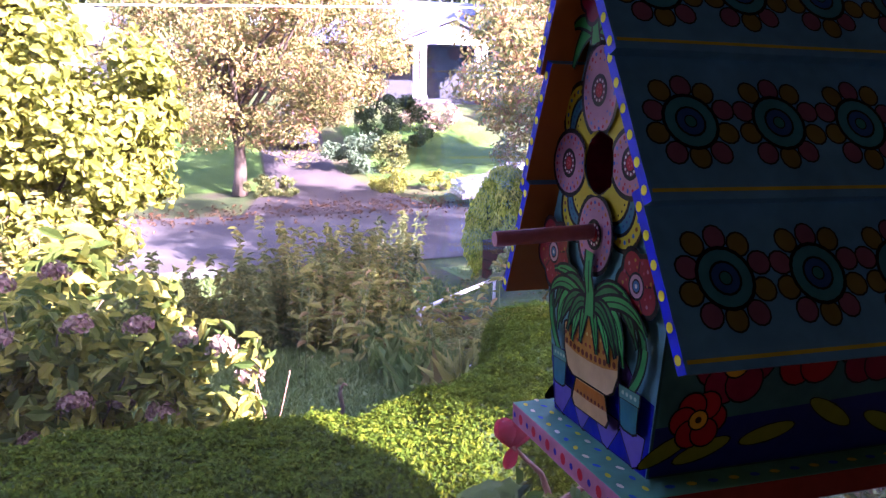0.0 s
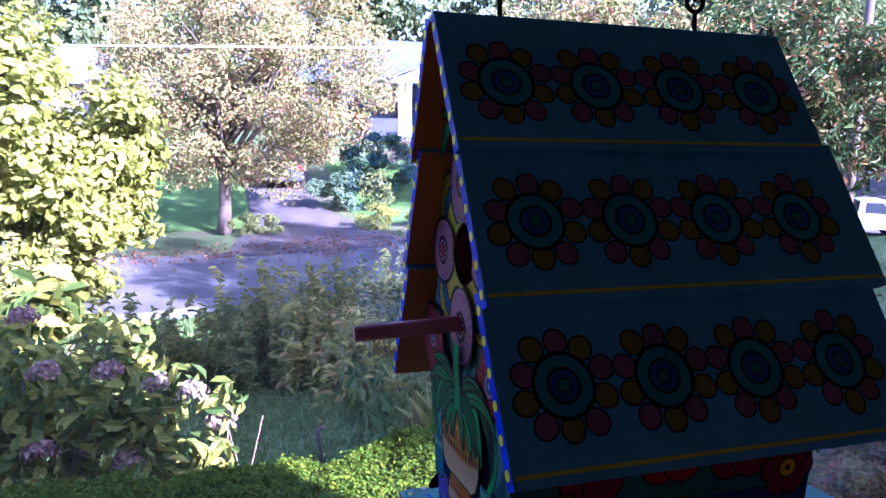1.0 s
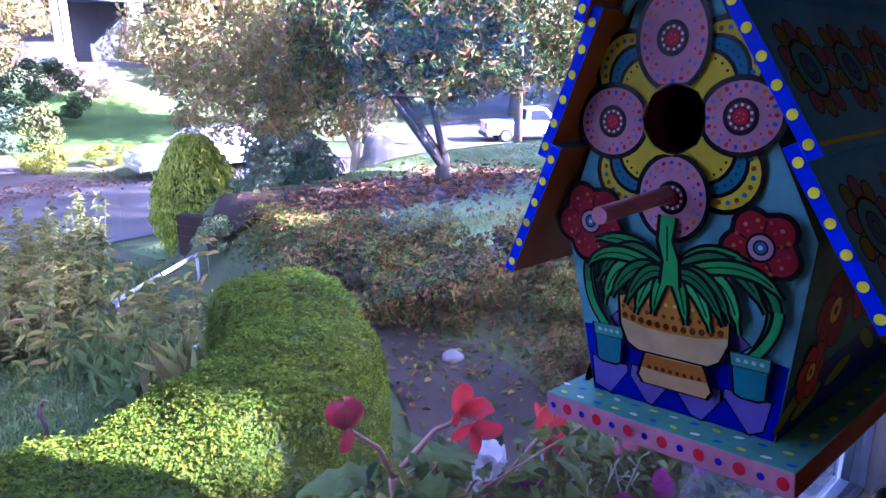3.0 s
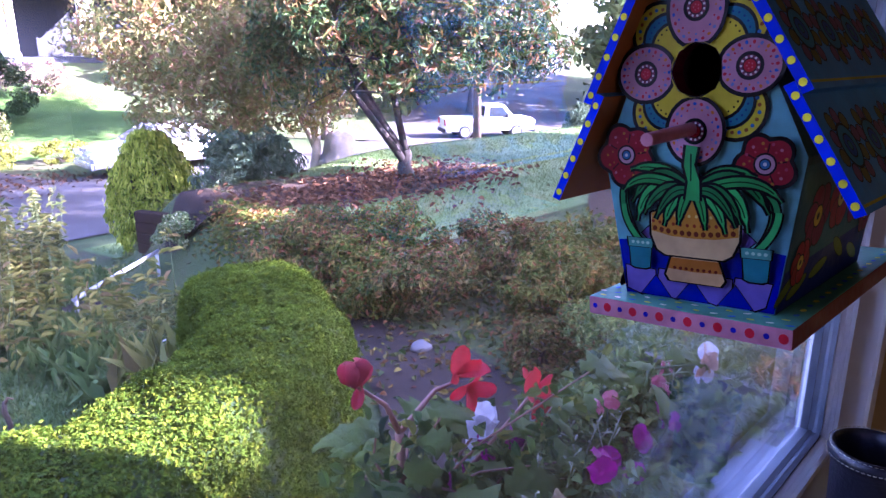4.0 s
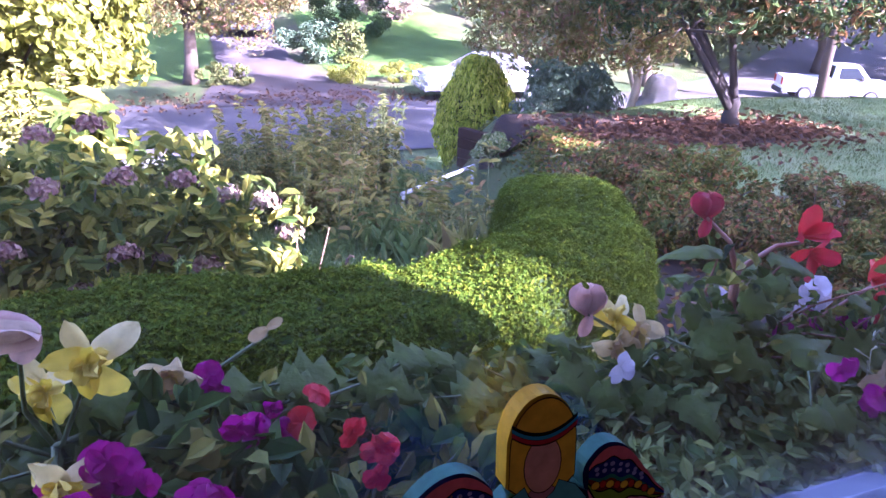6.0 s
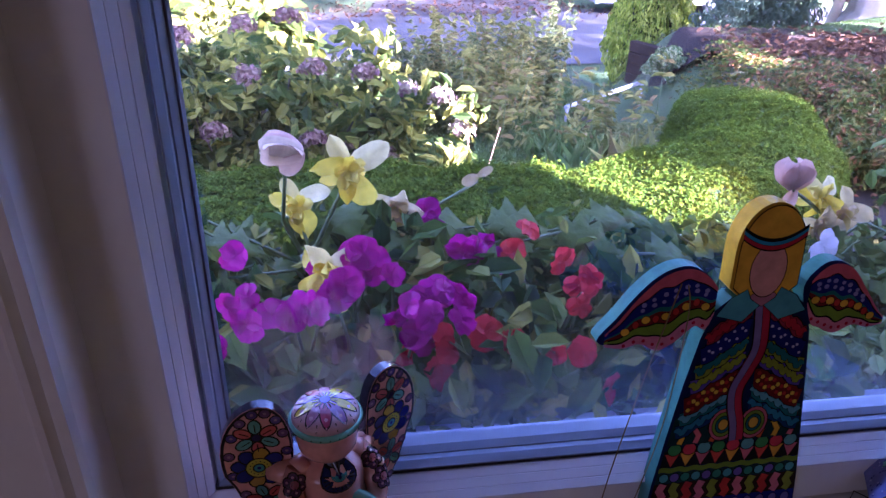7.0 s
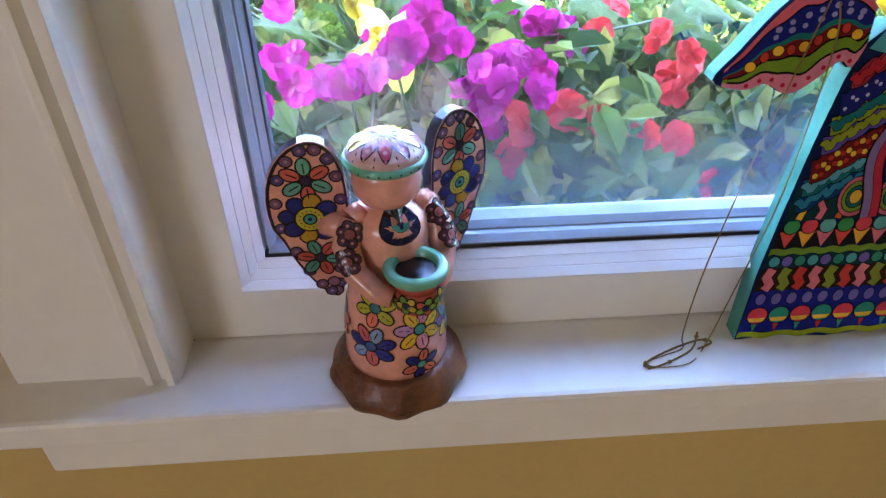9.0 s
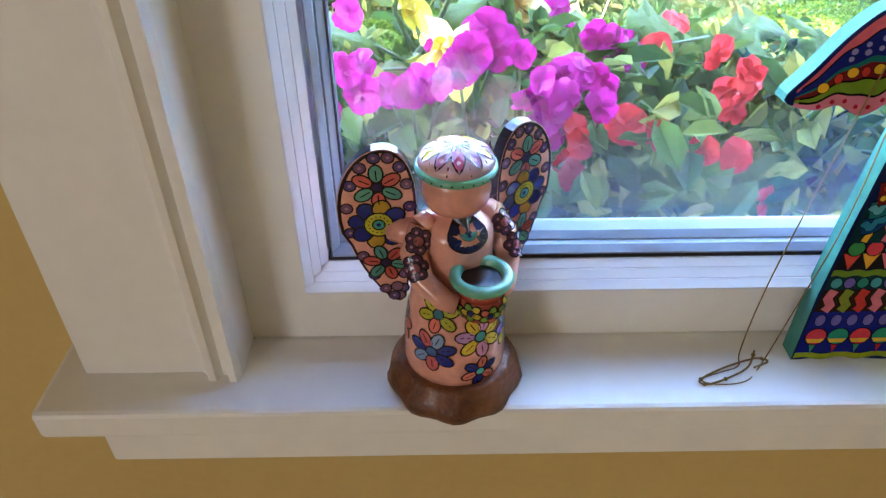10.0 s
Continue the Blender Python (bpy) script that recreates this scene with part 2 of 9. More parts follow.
M_OUTSILL = mat("weathered_grey_paint", "6a6e76", 0.7, var=0.2, scale=40, bump=0.2)
M_SEAL = mat("black_rubber_seal", "0e0f12", 0.6, var=0.1, scale=80, bump=0.05)
# shade tone for the strips added on the sash stiles
M_STILE_DIM = mat("stile_dimming_grey", "4c525c", 0.7, var=0.2, scale=80, bump=0.1)
M_SIDING = mat("house_siding", "8d9198", 0.8, var=0.1, scale=20, bump=0.1)
M_ROOFING = mat("asphalt_shingle_roof", "3a3d42", 0.95, var=0.3, scale=30, bump=0.4)


def glass_mat():
    """Window glass with a thin film of dust, and a bluish reflection haze put in as colour."""
    m, n, l, p = base_mat("window_glass")
    p.inputs["Base Color"].default_value = (0.97, 0.985, 0.99, 1)
    p.inputs["Transmission Weight"].default_value = 1.0
    p.inputs["Roughness"].default_value = 0.0
    p.inputs["IOR"].default_value = 1.6
    d = n.new("ShaderNodeBsdfTranslucent")
    d.inputs[0].default_value = (0.80, 0.83, 0.90, 1)
    tc = n.new("ShaderNodeTexCoord")
    no = n.new("ShaderNodeTexNoise")
    no.inputs["Scale"].default_value, no.inputs["Detail"].default_value = 4.0, 8
    l.new(tc.outputs["Object"], no.inputs["Vector"])
    r = n.new("ShaderNodeMapRange")
    r.inputs[1].default_value, r.inputs[2].default_value, r.inputs[3].default_value, r.inputs[4].default_value = 0.35, 0.8, 0.0009, 0.0034
    l.new(no.outputs["Fac"], r.inputs[0])
    # bluish reflection haze painted as streaks towards the lower corner
    mp = n.new("ShaderNodeMapping")
    mp.inputs["Rotation"].default_value = (0, radians(38), 0)
    mp.inputs["Scale"].default_value = (2.2, 1.0, 9.0)
    l.new(tc.outputs["Object"], mp.inputs["Vector"])
    sm = n.new("ShaderNodeTexNoise")
    sm.inputs["Scale"].default_value, sm.inputs["Detail"].default_value, sm.inputs["Distortion"].default_value = 1.6, 7, 0.6
    l.new(mp.outputs[0], sm.inputs["Vector"])
    rs = n.new("ShaderNodeMapRange")
    rs.inputs[1].default_value, rs.inputs[2].default_value, rs.inputs[3].default_value, rs.inputs[4].default_value = 0.40, 0.80, 0.0, 0.10
    l.new(sm.outputs["Fac"], rs.inputs[0])
    vd = n.new("ShaderNodeVectorMath")
    vd.operation = "DISTANCE"
    vd.inputs[1].default_value = (1.25, 0.03, 0.95)
    l.new(tc.outputs["Object"], vd.inputs[0])
    fall = n.new("ShaderNodeMapRange")
    fall.interpolation_type = "SMOOTHSTEP"
    fall.inputs[1].default_value, fall.inputs[2].default_value, fall.inputs[3].default_value, fall.inputs[4].default_value = 0.08, 0.58, 1.0, 0.01
    l.new(vd.outputs["Value"], fall.inputs[0])
    mul = n.new("ShaderNodeMath")
    mul.operation = "MULTIPLY_ADD"
    l.new(rs.outputs[0], mul.inputs[0])
    l.new(fall.outputs[0], mul.inputs[1])
    l.new(r.outputs[0], mul.inputs[2])
    # a film of dirt along the foot of the pane
    sep = n.new("ShaderNodeSeparateXYZ")
    l.new(tc.outputs["Object"], sep.inputs[0])
    foot = n.new("ShaderNodeMapRange")
    foot.interpolation_type = "SMOOTHSTEP"
    foot.inputs[1].default_value, foot.inputs[2].default_value, foot.inputs[3].default_value, foot.inputs[4].default_value = 0.925, 1.03, 0.022, 0.0
    l.new(sep.outputs["Z"], foot.inputs[0])
    r = n.new("ShaderNodeMath")
    r.operation = "ADD"
    l.new(mul.outputs[0], r.inputs[0])
    l.new(foot.outputs[0], r.inputs[1])
    ms = n.new("ShaderNodeMixShader")
    l.new(r.outputs[0], ms.inputs[0])
    l.new(p.outputs[0], ms.inputs[1])
    l.new(d.outputs[0], ms.inputs[2])
    l.new(ms.outputs[0], n["Material Output"].inputs["Surface"])
    return m


M_GLASS = glass_mat()
SILL = 0.85                      # top of the stool
WX0, WX1, WZ0, WZ1 = -0.052, 1.625, 0.845, 1.80   # hole in the wall


def structure(name, lo, hi, material, bevel=0.0, label=""):
    bm = bmesh.new()
    box(bm, lo, hi, bevel)
    return tagged(part(name, bm, material), label or name.replace("_", " "), "", "", "structure")


HOUSE = pose(0, 0, 0, 0, 0, 1.6)   # the house stands a little askew


def on_house(build):
    """Builds and turns what it made with the house."""
    before = set(bpy.data.objects)
    build()
    for ob in set(bpy.data.objects) - before:
        if ob.parent is None:
            ob.matrix_world = HOUSE @ ob.matrix_world


# ---- the room ----
def room():
    x0, x1, y0 = -2.6, 1.95, -4.2
    bm = bmesh.new()
    box(bm, (x0 - 0.15, 0.0, -1.2), (WX0, 0.055, 2.9))
    box(bm, (WX1, 0.0, -1.2), (x1 + 0.05, 0.055, 2.9))
    box(bm, (WX0, 0.0, -1.2), (WX1, 0.055, WZ0))
    box(bm, (WX0, 0.0, WZ1), (WX1, 0.055, 2.9))
    tagged(part("wall_north", bm, M_WALL), "ochre painted wall with a wide window in it", "wall", kind="structure")
    structure("wall_south", (x0 - 0.15, y0 - 0.15, -0.1), (x1 + 0.15, y0, 2.6), M_WALL, label="ochre painted plain wall")
    structure("wall_east", (x1, y0, -0.1), (x1 + 0.15, 0.0, 2.6), M_WALL, label="ochre painted plain side wall")
    # unseen opening, added where the fill lamp stands
    bm = bmesh.new()
    box(bm, (x0 - 0.15, y0, -0.1), (x0, -4.1, 2.6))
    box(bm, (x0 - 0.15, -2.9, -0.1), (x0, 0.0, 2.6))
    box(bm, (x0 - 0.15, -4.1, -0.1), (x0, -2.9, 0.95))
    box(bm, (x0 - 0.15, -4.1, 2.2), (x0, -2.9, 2.6))
    tagged(part("wall_west", bm, M_WALL), "ochre painted side wall with an added, unseen window opening", "wall", kind="structure")
    structure("floor", (x0 - 0.15, y0 - 0.15, -0.2), (x1 + 0.15, 0.0, -0.1 + 0.1), M_FLOOR, label="pale oak floor of the room")
    structure("ceiling", (x0 - 0.15, y0 - 0.15, 2.6), (x1 + 0.15, 0.0, 2.75), M_CEIL, label="off-white plain ceiling")


on_house(room)


# ---- window and its trim ----
def casing_profile(w=0.1185):
    """Across the casing: (distance from its inner edge, how proud of the wall)."""
    return [(0.0, 0.0), (0.0, 0.030), (0.003, 0.034), (0.008, 0.034), (0.011, 0.029), (0.014, 0.029), (0.018, 0.033), (0.023, 0.033), (0.027, 0.028), (0.030, 0.0265), (w - 0.004, 0.0265), (w, 0.023), (w, 0.0)]


def extrude_profile(bm, prof, a, b, across, out):
    """A moulding along a..b with the profile's first number along across, its second along out."""
    a, b, across, out = Vector(a), Vector(b), Vector(across), Vector(out)
    r0 = [bm.verts.new(a + across * u + out * v) for u, v in prof]
    r1 = [bm.verts.new(b + across * u + out * v) for u, v in prof]
    n = len(prof)
    for i in range(n):
        bm.faces.new((r0[i], r0[(i + 1) % n], r1[(i + 1) % n], r1[i]))
    bm.faces.new(r0[::-1])
    bm.faces.new(r1)


def rails(bm, xa, xb, za, zb, yf, slope, wz, wx, yb):
    """Four rails round a pane, their inner faces sloping back towards it."""
    for a, b, out, wd in (((xa, 0, za), (xb, 0, za), (0, 0, 1), wz), ((xa, 0, zb), (xb, 0, zb), (0, 0, -1), wz), ((xa, 0, za + wz), (xa, 0, zb - wz), (1, 0, 0), wx), ((xb, 0, za + wz), (xb, 0, zb - wz), (-1, 0, 0), wx)):
        extrude_profile(bm, [(yf, 0.0), (yf, 0.0012), (yf + slope, wd), (yb, wd), (yb, 0.0)], a, b, (0, 1, 0), out)


def window():
    w = empty("window_1", (0.0, 0.0, 0.9), "wide white vinyl window with a single fixed pane", "window", kind="structure")
    w.matrix_world = Matrix.Identity(4)
    # flat liner boards round the opening
    bm = bmesh.new()
    box(bm, (WX0 - 0.001, -0.001, SILL), (-0.003, 0.046, 1.79))
    box(bm, (1.570, -0.001, SILL), (WX1 + 0.001, 0.046, 1.79))
    box(bm, (-0.003, -0.001, SILL), (1.570, 0.0485, 0.907))
    box(bm, (-0.003, -0.001, 1.700), (1.570, 0.046, 1.79))
    part("liner", bm, M_TRIM, w, "off-white painted liner board")
    # stepped vinyl frame
    x0, x1, z0, z1 = -0.003, 1.570, 0.907, 1.700
    for i, (off, yf) in enumerate([(0.0, -0.017), (0.0052, -0.0112), (0.0104, -0.0054)]):
        bm = bmesh.new()
        rails(bm, x0 + off, x1 - off, z0 + off, z1 - off, yf, 0.0050, 0.0057, 0.0057, 0.0345)
        part("frame_bead", bm, M_VINYL, w)
    o = 0.0161
    a, b, c, d = x0 + o, x1 - o, z0 + o, z1 - o
    bm = bmesh.new()
    for lo, hi in (((a, 0.001, c), (b, 0.0342, c + 0.0032)), ((a, 0.001, d - 0.0032), (b, 0.0342, d))):
        box(bm, lo, hi)
    part("rubber_seal", bm, M_SEAL, w, "thin black rubber seal")
    o2 = o + 0.003
    a, b, c, d = x0 + o2, x1 - o2, z0 + o2, z1 - o2
    for i, (e, yf) in enumerate([(0.0, 0.001), (0.0045, 0.012)]):
        bm = bmesh.new()
        rails(bm, a + e, b - e, c + e, d - e, yf, 0.006, 0.0045, 0.0045, 0.0348)
        part("sash_bead", bm, M_SASH, w, "greyed vinyl sash")
    bm = bmesh.new()
    box(bm, (a + 0.005, 0.030, c + 0.005), (b - 0.005, 0.034, d - 0.005))
    g = part("pane", bm, M_GLASS, w, "clear window glass, slightly dusty, with painted reflection haze")
    g.visible_shadow = False
    # grey strips added on the stiles to put shade on their faces
    for x in (a + 0.0091, b - 0.0106):
        bm = bmesh.new()
        box(bm, (x, 0.0185, c + 0.0092), (x + 0.0015, 0.0298, d - 0.0092))
        part("gasket", bm, M_STILE_DIM, w, "grey strip added to dim the bright sash stile")
    # outer sill
    bm = bmesh.new()
    box(bm, (x0 + 0.001, 0.0495, 0.850), (x1 - 0.001, 0.115, 0.870), 0.003)
    part("outer_sill", bm, M_OUTSILL, w, "weathered grey outer window sill")
    # casings, stool and apron
    for name, xe, sx in (("trim_left", WX0, -1), ("trim_right", WX1, 1)):
        bm = bmesh.new()
        extrude_profile(bm, casing_profile(), (xe, 0.0, SILL), (xe, 0.0, 1.80), (sx, 0, 0), (0, -1.38, 0))
        tagged(part(name, bm, M_TRIM), "off-white painted moulded window casing", "trim", kind="structure")
    bm = bmesh.new()
    extrude_profile(bm, casing_profile(), (WX0 - 0.1185, 0.0, 1.805), (WX1 + 0.1185, 0.0, 1.805), (0, 0, 1), (0, -1.38, 0))
    tagged(part("trim_head", bm, M_TRIM), "off-white painted moulded head casing", "trim", kind="structure")
    bm = bmesh.new()
    box(bm, (-0.192, -0.0755, 0.8245), (WX1 + 0.14, -0.0005, SILL), 0.004)
    box(bm, (WX0 + 0.001, -0.006, 0.8245), (WX1 - 0.001, 0.05, SILL - 0.0005))
    tagged(part("window_sill", bm, M_TRIM), "white painted deep wooden window sill", "window sill", kind="structure")
    bm = bmesh.new()
    box(bm, (-0.170, -0.045, 0.757), (WX1 + 0.118, -0.0005, 0.8242), 0.003)
    tagged(part("trim_apron", bm, M_TRIM), "off-white painted apron board under the sill", "trim", kind="structure")


on_house(window)


# ---- terrain ----
GY = [-80, 1.5, 3.0, 5.0, 6.5, 8.0, 10.0, 12.0, 14.6, 22.5, 26.5, 30.0, 34.0, 40.0, 50.0, 90, 400]
GZ = [-0.45, -0.45, -0.5, -0.78, -1.0, -1.45, -1.75, -2.0, -2.42, -2.42, -2.33, -2.0, -1.4, 0.5, 1.5, 3.0, 6.0]


def zg(x, y):
    x, y = np.asarray(x, float), np.asarray(y, float)
    z = np.interp(y, GY, GZ) + (0.024 * np.clip(x, 0, 13) - 0.012 * np.clip(x - 13, 0, 12) + 0.02 * np.clip(x - 26, 0, 40)) * step(11, 15, y)
    m = step(3.4, 4.2, x - 0.10 * (y - 6)) * step(3.0, 5.2, y) * (1 - step(8.4 + 1.2 * step(5.5, 9.5, x), 11.6 + 2.2 * step(5.5, 9.5, x), y))
    zp = -0.30 - 0.012 * np.clip(x - 8, 0, 20)
    return z * (1 - m) + zp * m


def sheet(name, xs, ys, fn, material, label, lift=0.0):
    X, Y = np.meshgrid(xs, ys)
    Z = fn(X, Y) + lift
    v = np.stack([X, Y, Z], -1).reshape(-1, 3)
    nx, ny = len(xs), len(ys)
    i = (np.arange(ny - 1)[:, None] * nx + np.arange(nx - 1)[None]).reshape(-1)
    f = np.stack([i, i + 1, i + nx + 1, i + nx], 1)
    return tagged(mesh_ob(name, v, f, material, smooth=True), label, name.replace("_", " "), kind="structure")


def ribbon(name, line, width, material, label, lift=0.02, n=60, across=6, kind="structure", category=""):
    """A strip of paving that lies on the terrain along a line; width may change along it."""
    line = np.array(line, float)
    d = np.r_[0, np.cumsum(np.linalg.norm(np.diff(line[:, :2], axis=0), axis=1))]
    s = np.linspace(0, d[-1], n)
    P = np.stack([np.interp(s, d, line[:, 0]), np.interp(s, d, line[:, 1])], 1)
    k = np.array([1, 2, 3, 2, 1.0]) / 9
    for a in (0, 1):
        pad = np.r_[[P[0, a]] * 2, P[:, a], [P[-1, a]] * 2]
        P[:, a] = np.convolve(pad, k, "valid")
    W = np.interp(s, d, width) if np.ndim(width) else np.full(n, width)
    t = np.gradient(P, axis=0)
    t /= np.linalg.norm(t, axis=1, keepdims=True)
    nr = np.stack([-t[:, 1], t[:, 0]], 1)
    u = np.linspace(-0.5, 0.5, across)
    XY = P[:, None] + nr[:, None] * (u[None, :, None] * W[:, None, None])
    Z = zg(XY[..., 0], XY[..., 1]) + lift
    v = np.concatenate([XY, Z[..., None]], -1).reshape(-1, 3)
    i = (np.arange(n - 1)[:, None] * across + np.arange(across - 1)[None]).reshape(-1)
    f = np.stack([i, i + 1, i + across + 1, i + across], 1)
    return tagged(mesh_ob(name, v, f, material, smooth=True), label, category or name, kind=kind)


M_SOIL = ground_mat("garden_soil_and_grass", [(0.02, 0.03, 0.012), (0.035, 0.06, 0.018), (0.06, 0.085, 0.025), (0.07, 0.065, 0.035)], (0.7, 14), bump=0.9, dist=0.03)
M_LAWN = ground_mat("lawn_turf", [(0.05, 0.095, 0.03), (0.09, 0.155, 0.045), (0.13, 0.20, 0.06), (0.18, 0.23, 0.09)], (0.9, 40), bump=1.0, dist=0.03)
M_TURF = ground_mat("street_lawn_turf", [(0.022, 0.065, 0.010), (0.040, 0.095, 0.014), (0.060, 0.125, 0.020), (0.085, 0.15, 0.03)], (0.7, 30), bump=1.0, dist=0.04)
M_ROAD = ground_mat("asphalt", [(0.040, 0.037, 0.036), (0.060, 0.056, 0.053), (0.085, 0.079, 0.074)], (0.6, 60), bump=0.3, dist=0.005)
M_DRIVE = ground_mat("worn_asphalt_drive", [(0.032, 0.027, 0.027), (0.05, 0.043, 0.042), (0.075, 0.065, 0.06)], (0.8, 30), bump=0.3, dist=0.005)
M_CONCRETE = ground_mat("concrete_pavement", [(0.12, 0.115, 0.11), (0.17, 0.165, 0.155), (0.22, 0.21, 0.20)], (0.8, 30), bump=0.3, dist=0.005)
M_PATH = ground_mat("dark_path", [(0.016, 0.0115, 0.009), (0.025, 0.018, 0.014), (0.04, 0.029, 0.022)], (1.5, 50), bump=0.5, dist=0.006)
M_MULCH = ground_mat("bark_mulch", [(0.012, 0.009, 0.007), (0.03, 0.02, 0.014), (0.055, 0.035, 0.022)], (2.0, 45), bump=1.0, dist=0.03)


def terrain():
    xs = np.unique(np.r_[-400, -200, np.linspace(-90, -20, 15), np.linspace(-18, 30, 97), np.linspace(32, 90, 20), 200, 400])
    ys = np.unique(np.r_[-400, -100, np.linspace(-40, -2, 12), np.linspace(-1, 16, 69), np.linspace(16.5, 60, 60), np.linspace(65, 120, 8), 200, 400])
    sheet("ground", xs, ys, zg, M_SOIL, "sloping garden ground of soil and rough grass")
    ribbon("road", [(-60, 19), (-10, 18.6), (5, 18.6), (14, 18.4), (24, 19.0), (60, 22)], 7.2, M_ROAD, "grey asphalt street with patches of sun", 0.03, 120, 8)
    ribbon("side_road", [(20, 19.5), (30, 26), (45, 36), (70, 52)], 8.0, M_ROAD, "grey asphalt side street going uphill", 0.045, 60, 8, category="road")
    ribbon("driveway", [(3.6, 21.5), (3.3, 26), (3.0, 30), (3.0, 38)], [6.5, 4.2, 3.0, 3.0], M_DRIVE, "brown worn asphalt driveway with leaves on it", 0.06, 50, 6, category="driveway")
    ribbon("garden_path", [(2.1, 0.4), (2.45, 1.4), (2.95, 2.1), (3.35, 2.9), (3.3, 4.0), (2.9, 5.5), (3.0, 8), (3.3, 11), (3.4, 14.8)], [1.1, 1.0, 0.9, 0.8, 0.8, 0.9, 1.0, 1.0, 1.0], M_PATH, "dark damp garden path", 0.02, 90, 6, category="path")
    ribbon("pavement", [(-6, 14.0), (-1.2, 14.6), (0.2, 14.9)], 1.3, M_CONCRETE, "pale concrete kerbside pavement", 0.04, 20, 4, category="pavement")


terrain()

# ---- painted things ----
PAINTS = {}


def paint(h, rough=0.38, deep=1.0):
    """Hand-laid acrylic colour, one material for each hue."""
    if (h, rough, deep) not in PAINTS:
        PAINTS[(h, rough, deep)] = mat("paint_" + h, tuple(c * deep for c in rgb(h)), rough, var=0.2, scale=160, bump=0.12, big=40, spec=0.5 if rough < 0.3 else 0.06)
    return PAINTS[(h, rough, deep)]


BLACK = "0c0b10"


class Brush:
    """Lays thin coats of paint on a surface; place(u, v, h) gives a point h above it."""

    def __init__(self, bm, mats, place, rough=0.38, start=0.00025, deep=1.0):
        self.bm, self.mats, self.place, self.rough, self.h, self.deep = bm, mats, place, rough, start, deep

    def slot(self, col):
        m = paint(col, self.rough, self.deep)
        if m not in self.mats:
            self.mats.append(m)
        return self.mats.index(m)

    def coat(self):
        self.h += 0.000007
        return self.h

    def poly(self, pts, col, outline=0.0, line=BLACK):
        cx, cy = sum(p[0] for p in pts) / len(pts), sum(p[1] for p in pts) / len(pts)
        if outline:
            big = []
            for p in pts:
                d = math.hypot(p[0] - cx, p[1] - cy) or 1e-6
                big.append((p[0] + (p[0] - cx) / d * outline, p[1] + (p[1] - cy) / d * outline))
            self.poly(big, line)
        h, mi = self.coat(), self.slot(col)
        c = self.bm.verts.new(self.place(cx, cy, h))
        vs = [self.bm.verts.new(self.place(x, y, h)) for x, y in pts]
        for i in range(len(vs)):
            self.bm.faces.new((c, vs[i], vs[(i + 1) % len(vs)])).material_index = mi

    def ell(self, cx, cy, rx, ry, col, rot=0.0, outline=0.0, n=16, line=BLACK):
        ca, sa = math.cos(rot), math.sin(rot)
        self.poly([(cx + ca * rx * math.cos(a) - sa * ry * math.sin(a), cy + sa * rx * math.cos(a) + ca * ry * math.sin(a)) for a in (k * math.tau / n for k in range(n))], col, outline, line)

    def dots(self, cx, cy, r, n, rd, cols, rot=0.0, sy=1.0):
        for k in range(n):
            a = rot + k * math.tau / n
            self.ell(cx + r * math.cos(a), cy + r * sy * math.sin(a), rd, rd, cols[k % len(cols)], n=8)

    def strip(self, lower, upper, col):
        """A band between two lines with as many points each."""
        h, mi = self.coat(), self.slot(col)
        a = [self.bm.verts.new(self.place(x, y, h)) for x, y in lower]
        b = [self.bm.verts.new(self.place(x, y, h)) for x, y in upper]
        for i in range(len(a) - 1):
            self.bm.faces.new((a[i], a[i + 1], b[i + 1], b[i])).material_index = mi

    def stroke(self, pts, w, col, outline=0.0):
        """A brush stroke along a line; w: its width, or one for each point."""
        ws = w if isinstance(w, (list, tuple)) else [w] * len(pts)
        for o, c in (((outline, BLACK), (0.0, col)) if outline else ((0.0, col),)):
            lo, up = [], []
            for i, p in enumerate(pts):
                q, r = pts[max(i - 1, 0)], pts[min(i + 1, len(pts) - 1)]
                dx, dy = r[0] - q[0], r[1] - q[1]
                d = math.hypot(dx, dy) or 1e-6
                k = ws[i] / 2 + o
                lo.append((p[0] + dy / d * k, p[1] - dx / d * k)), up.append((p[0] - dy / d * k, p[1] + dx / d * k))
            self.strip(lo, up, c)

    def flower(self, cx, cy, n, r, pr, pl, cols, mid, mid_r, rot=0.0, outline=0.0008):
        for k in range(n):
            a = rot + k * math.tau / n
            self.ell(cx + r * math.cos(a), cy + r * math.sin(a), pl, pr, cols[k % len(cols)], a, outline, 12)
        self.ell(cx, cy, mid_r, mid_r, mid, 0, outline, 14)


def wave(x0, x1, y, amp, n, k=40, ph=0.0):
    return [(x0 + (x1 - x0) * i / k, y + amp * math.sin(ph + n * math.tau * i / k)) for i in range(k + 1)]


def bezier(p0, p1, p2, k=12):
    return [((1 - t) ** 2 * p0[0] + 2 * t * (1 - t) * p1[0] + t * t * p2[0], (1 - t) ** 2 * p0[1] + 2 * t * (1 - t) * p1[1] + t * t * p2[1]) for t in (i / k for i in range(k + 1))]


M_IRON = mat("black_iron", "131316", 0.5, 0.8, scale=60)
M_CORD = mat("dark_cord", "2a2622", 0.8, scale=200)
M_GOLD = mat("gold_cord", "7d6632", 0.45, 0.4, scale=300, bump=0.3)
M_WOOD_IN = mat("raw_dark_wood", "3a1f12", 0.8, var=0.25, scale=60, bump=0.3)
M_OCHRE = mat("ochre_stained_board", "a8641c", 0.55, var=0.25, scale=45, bump=0.2)


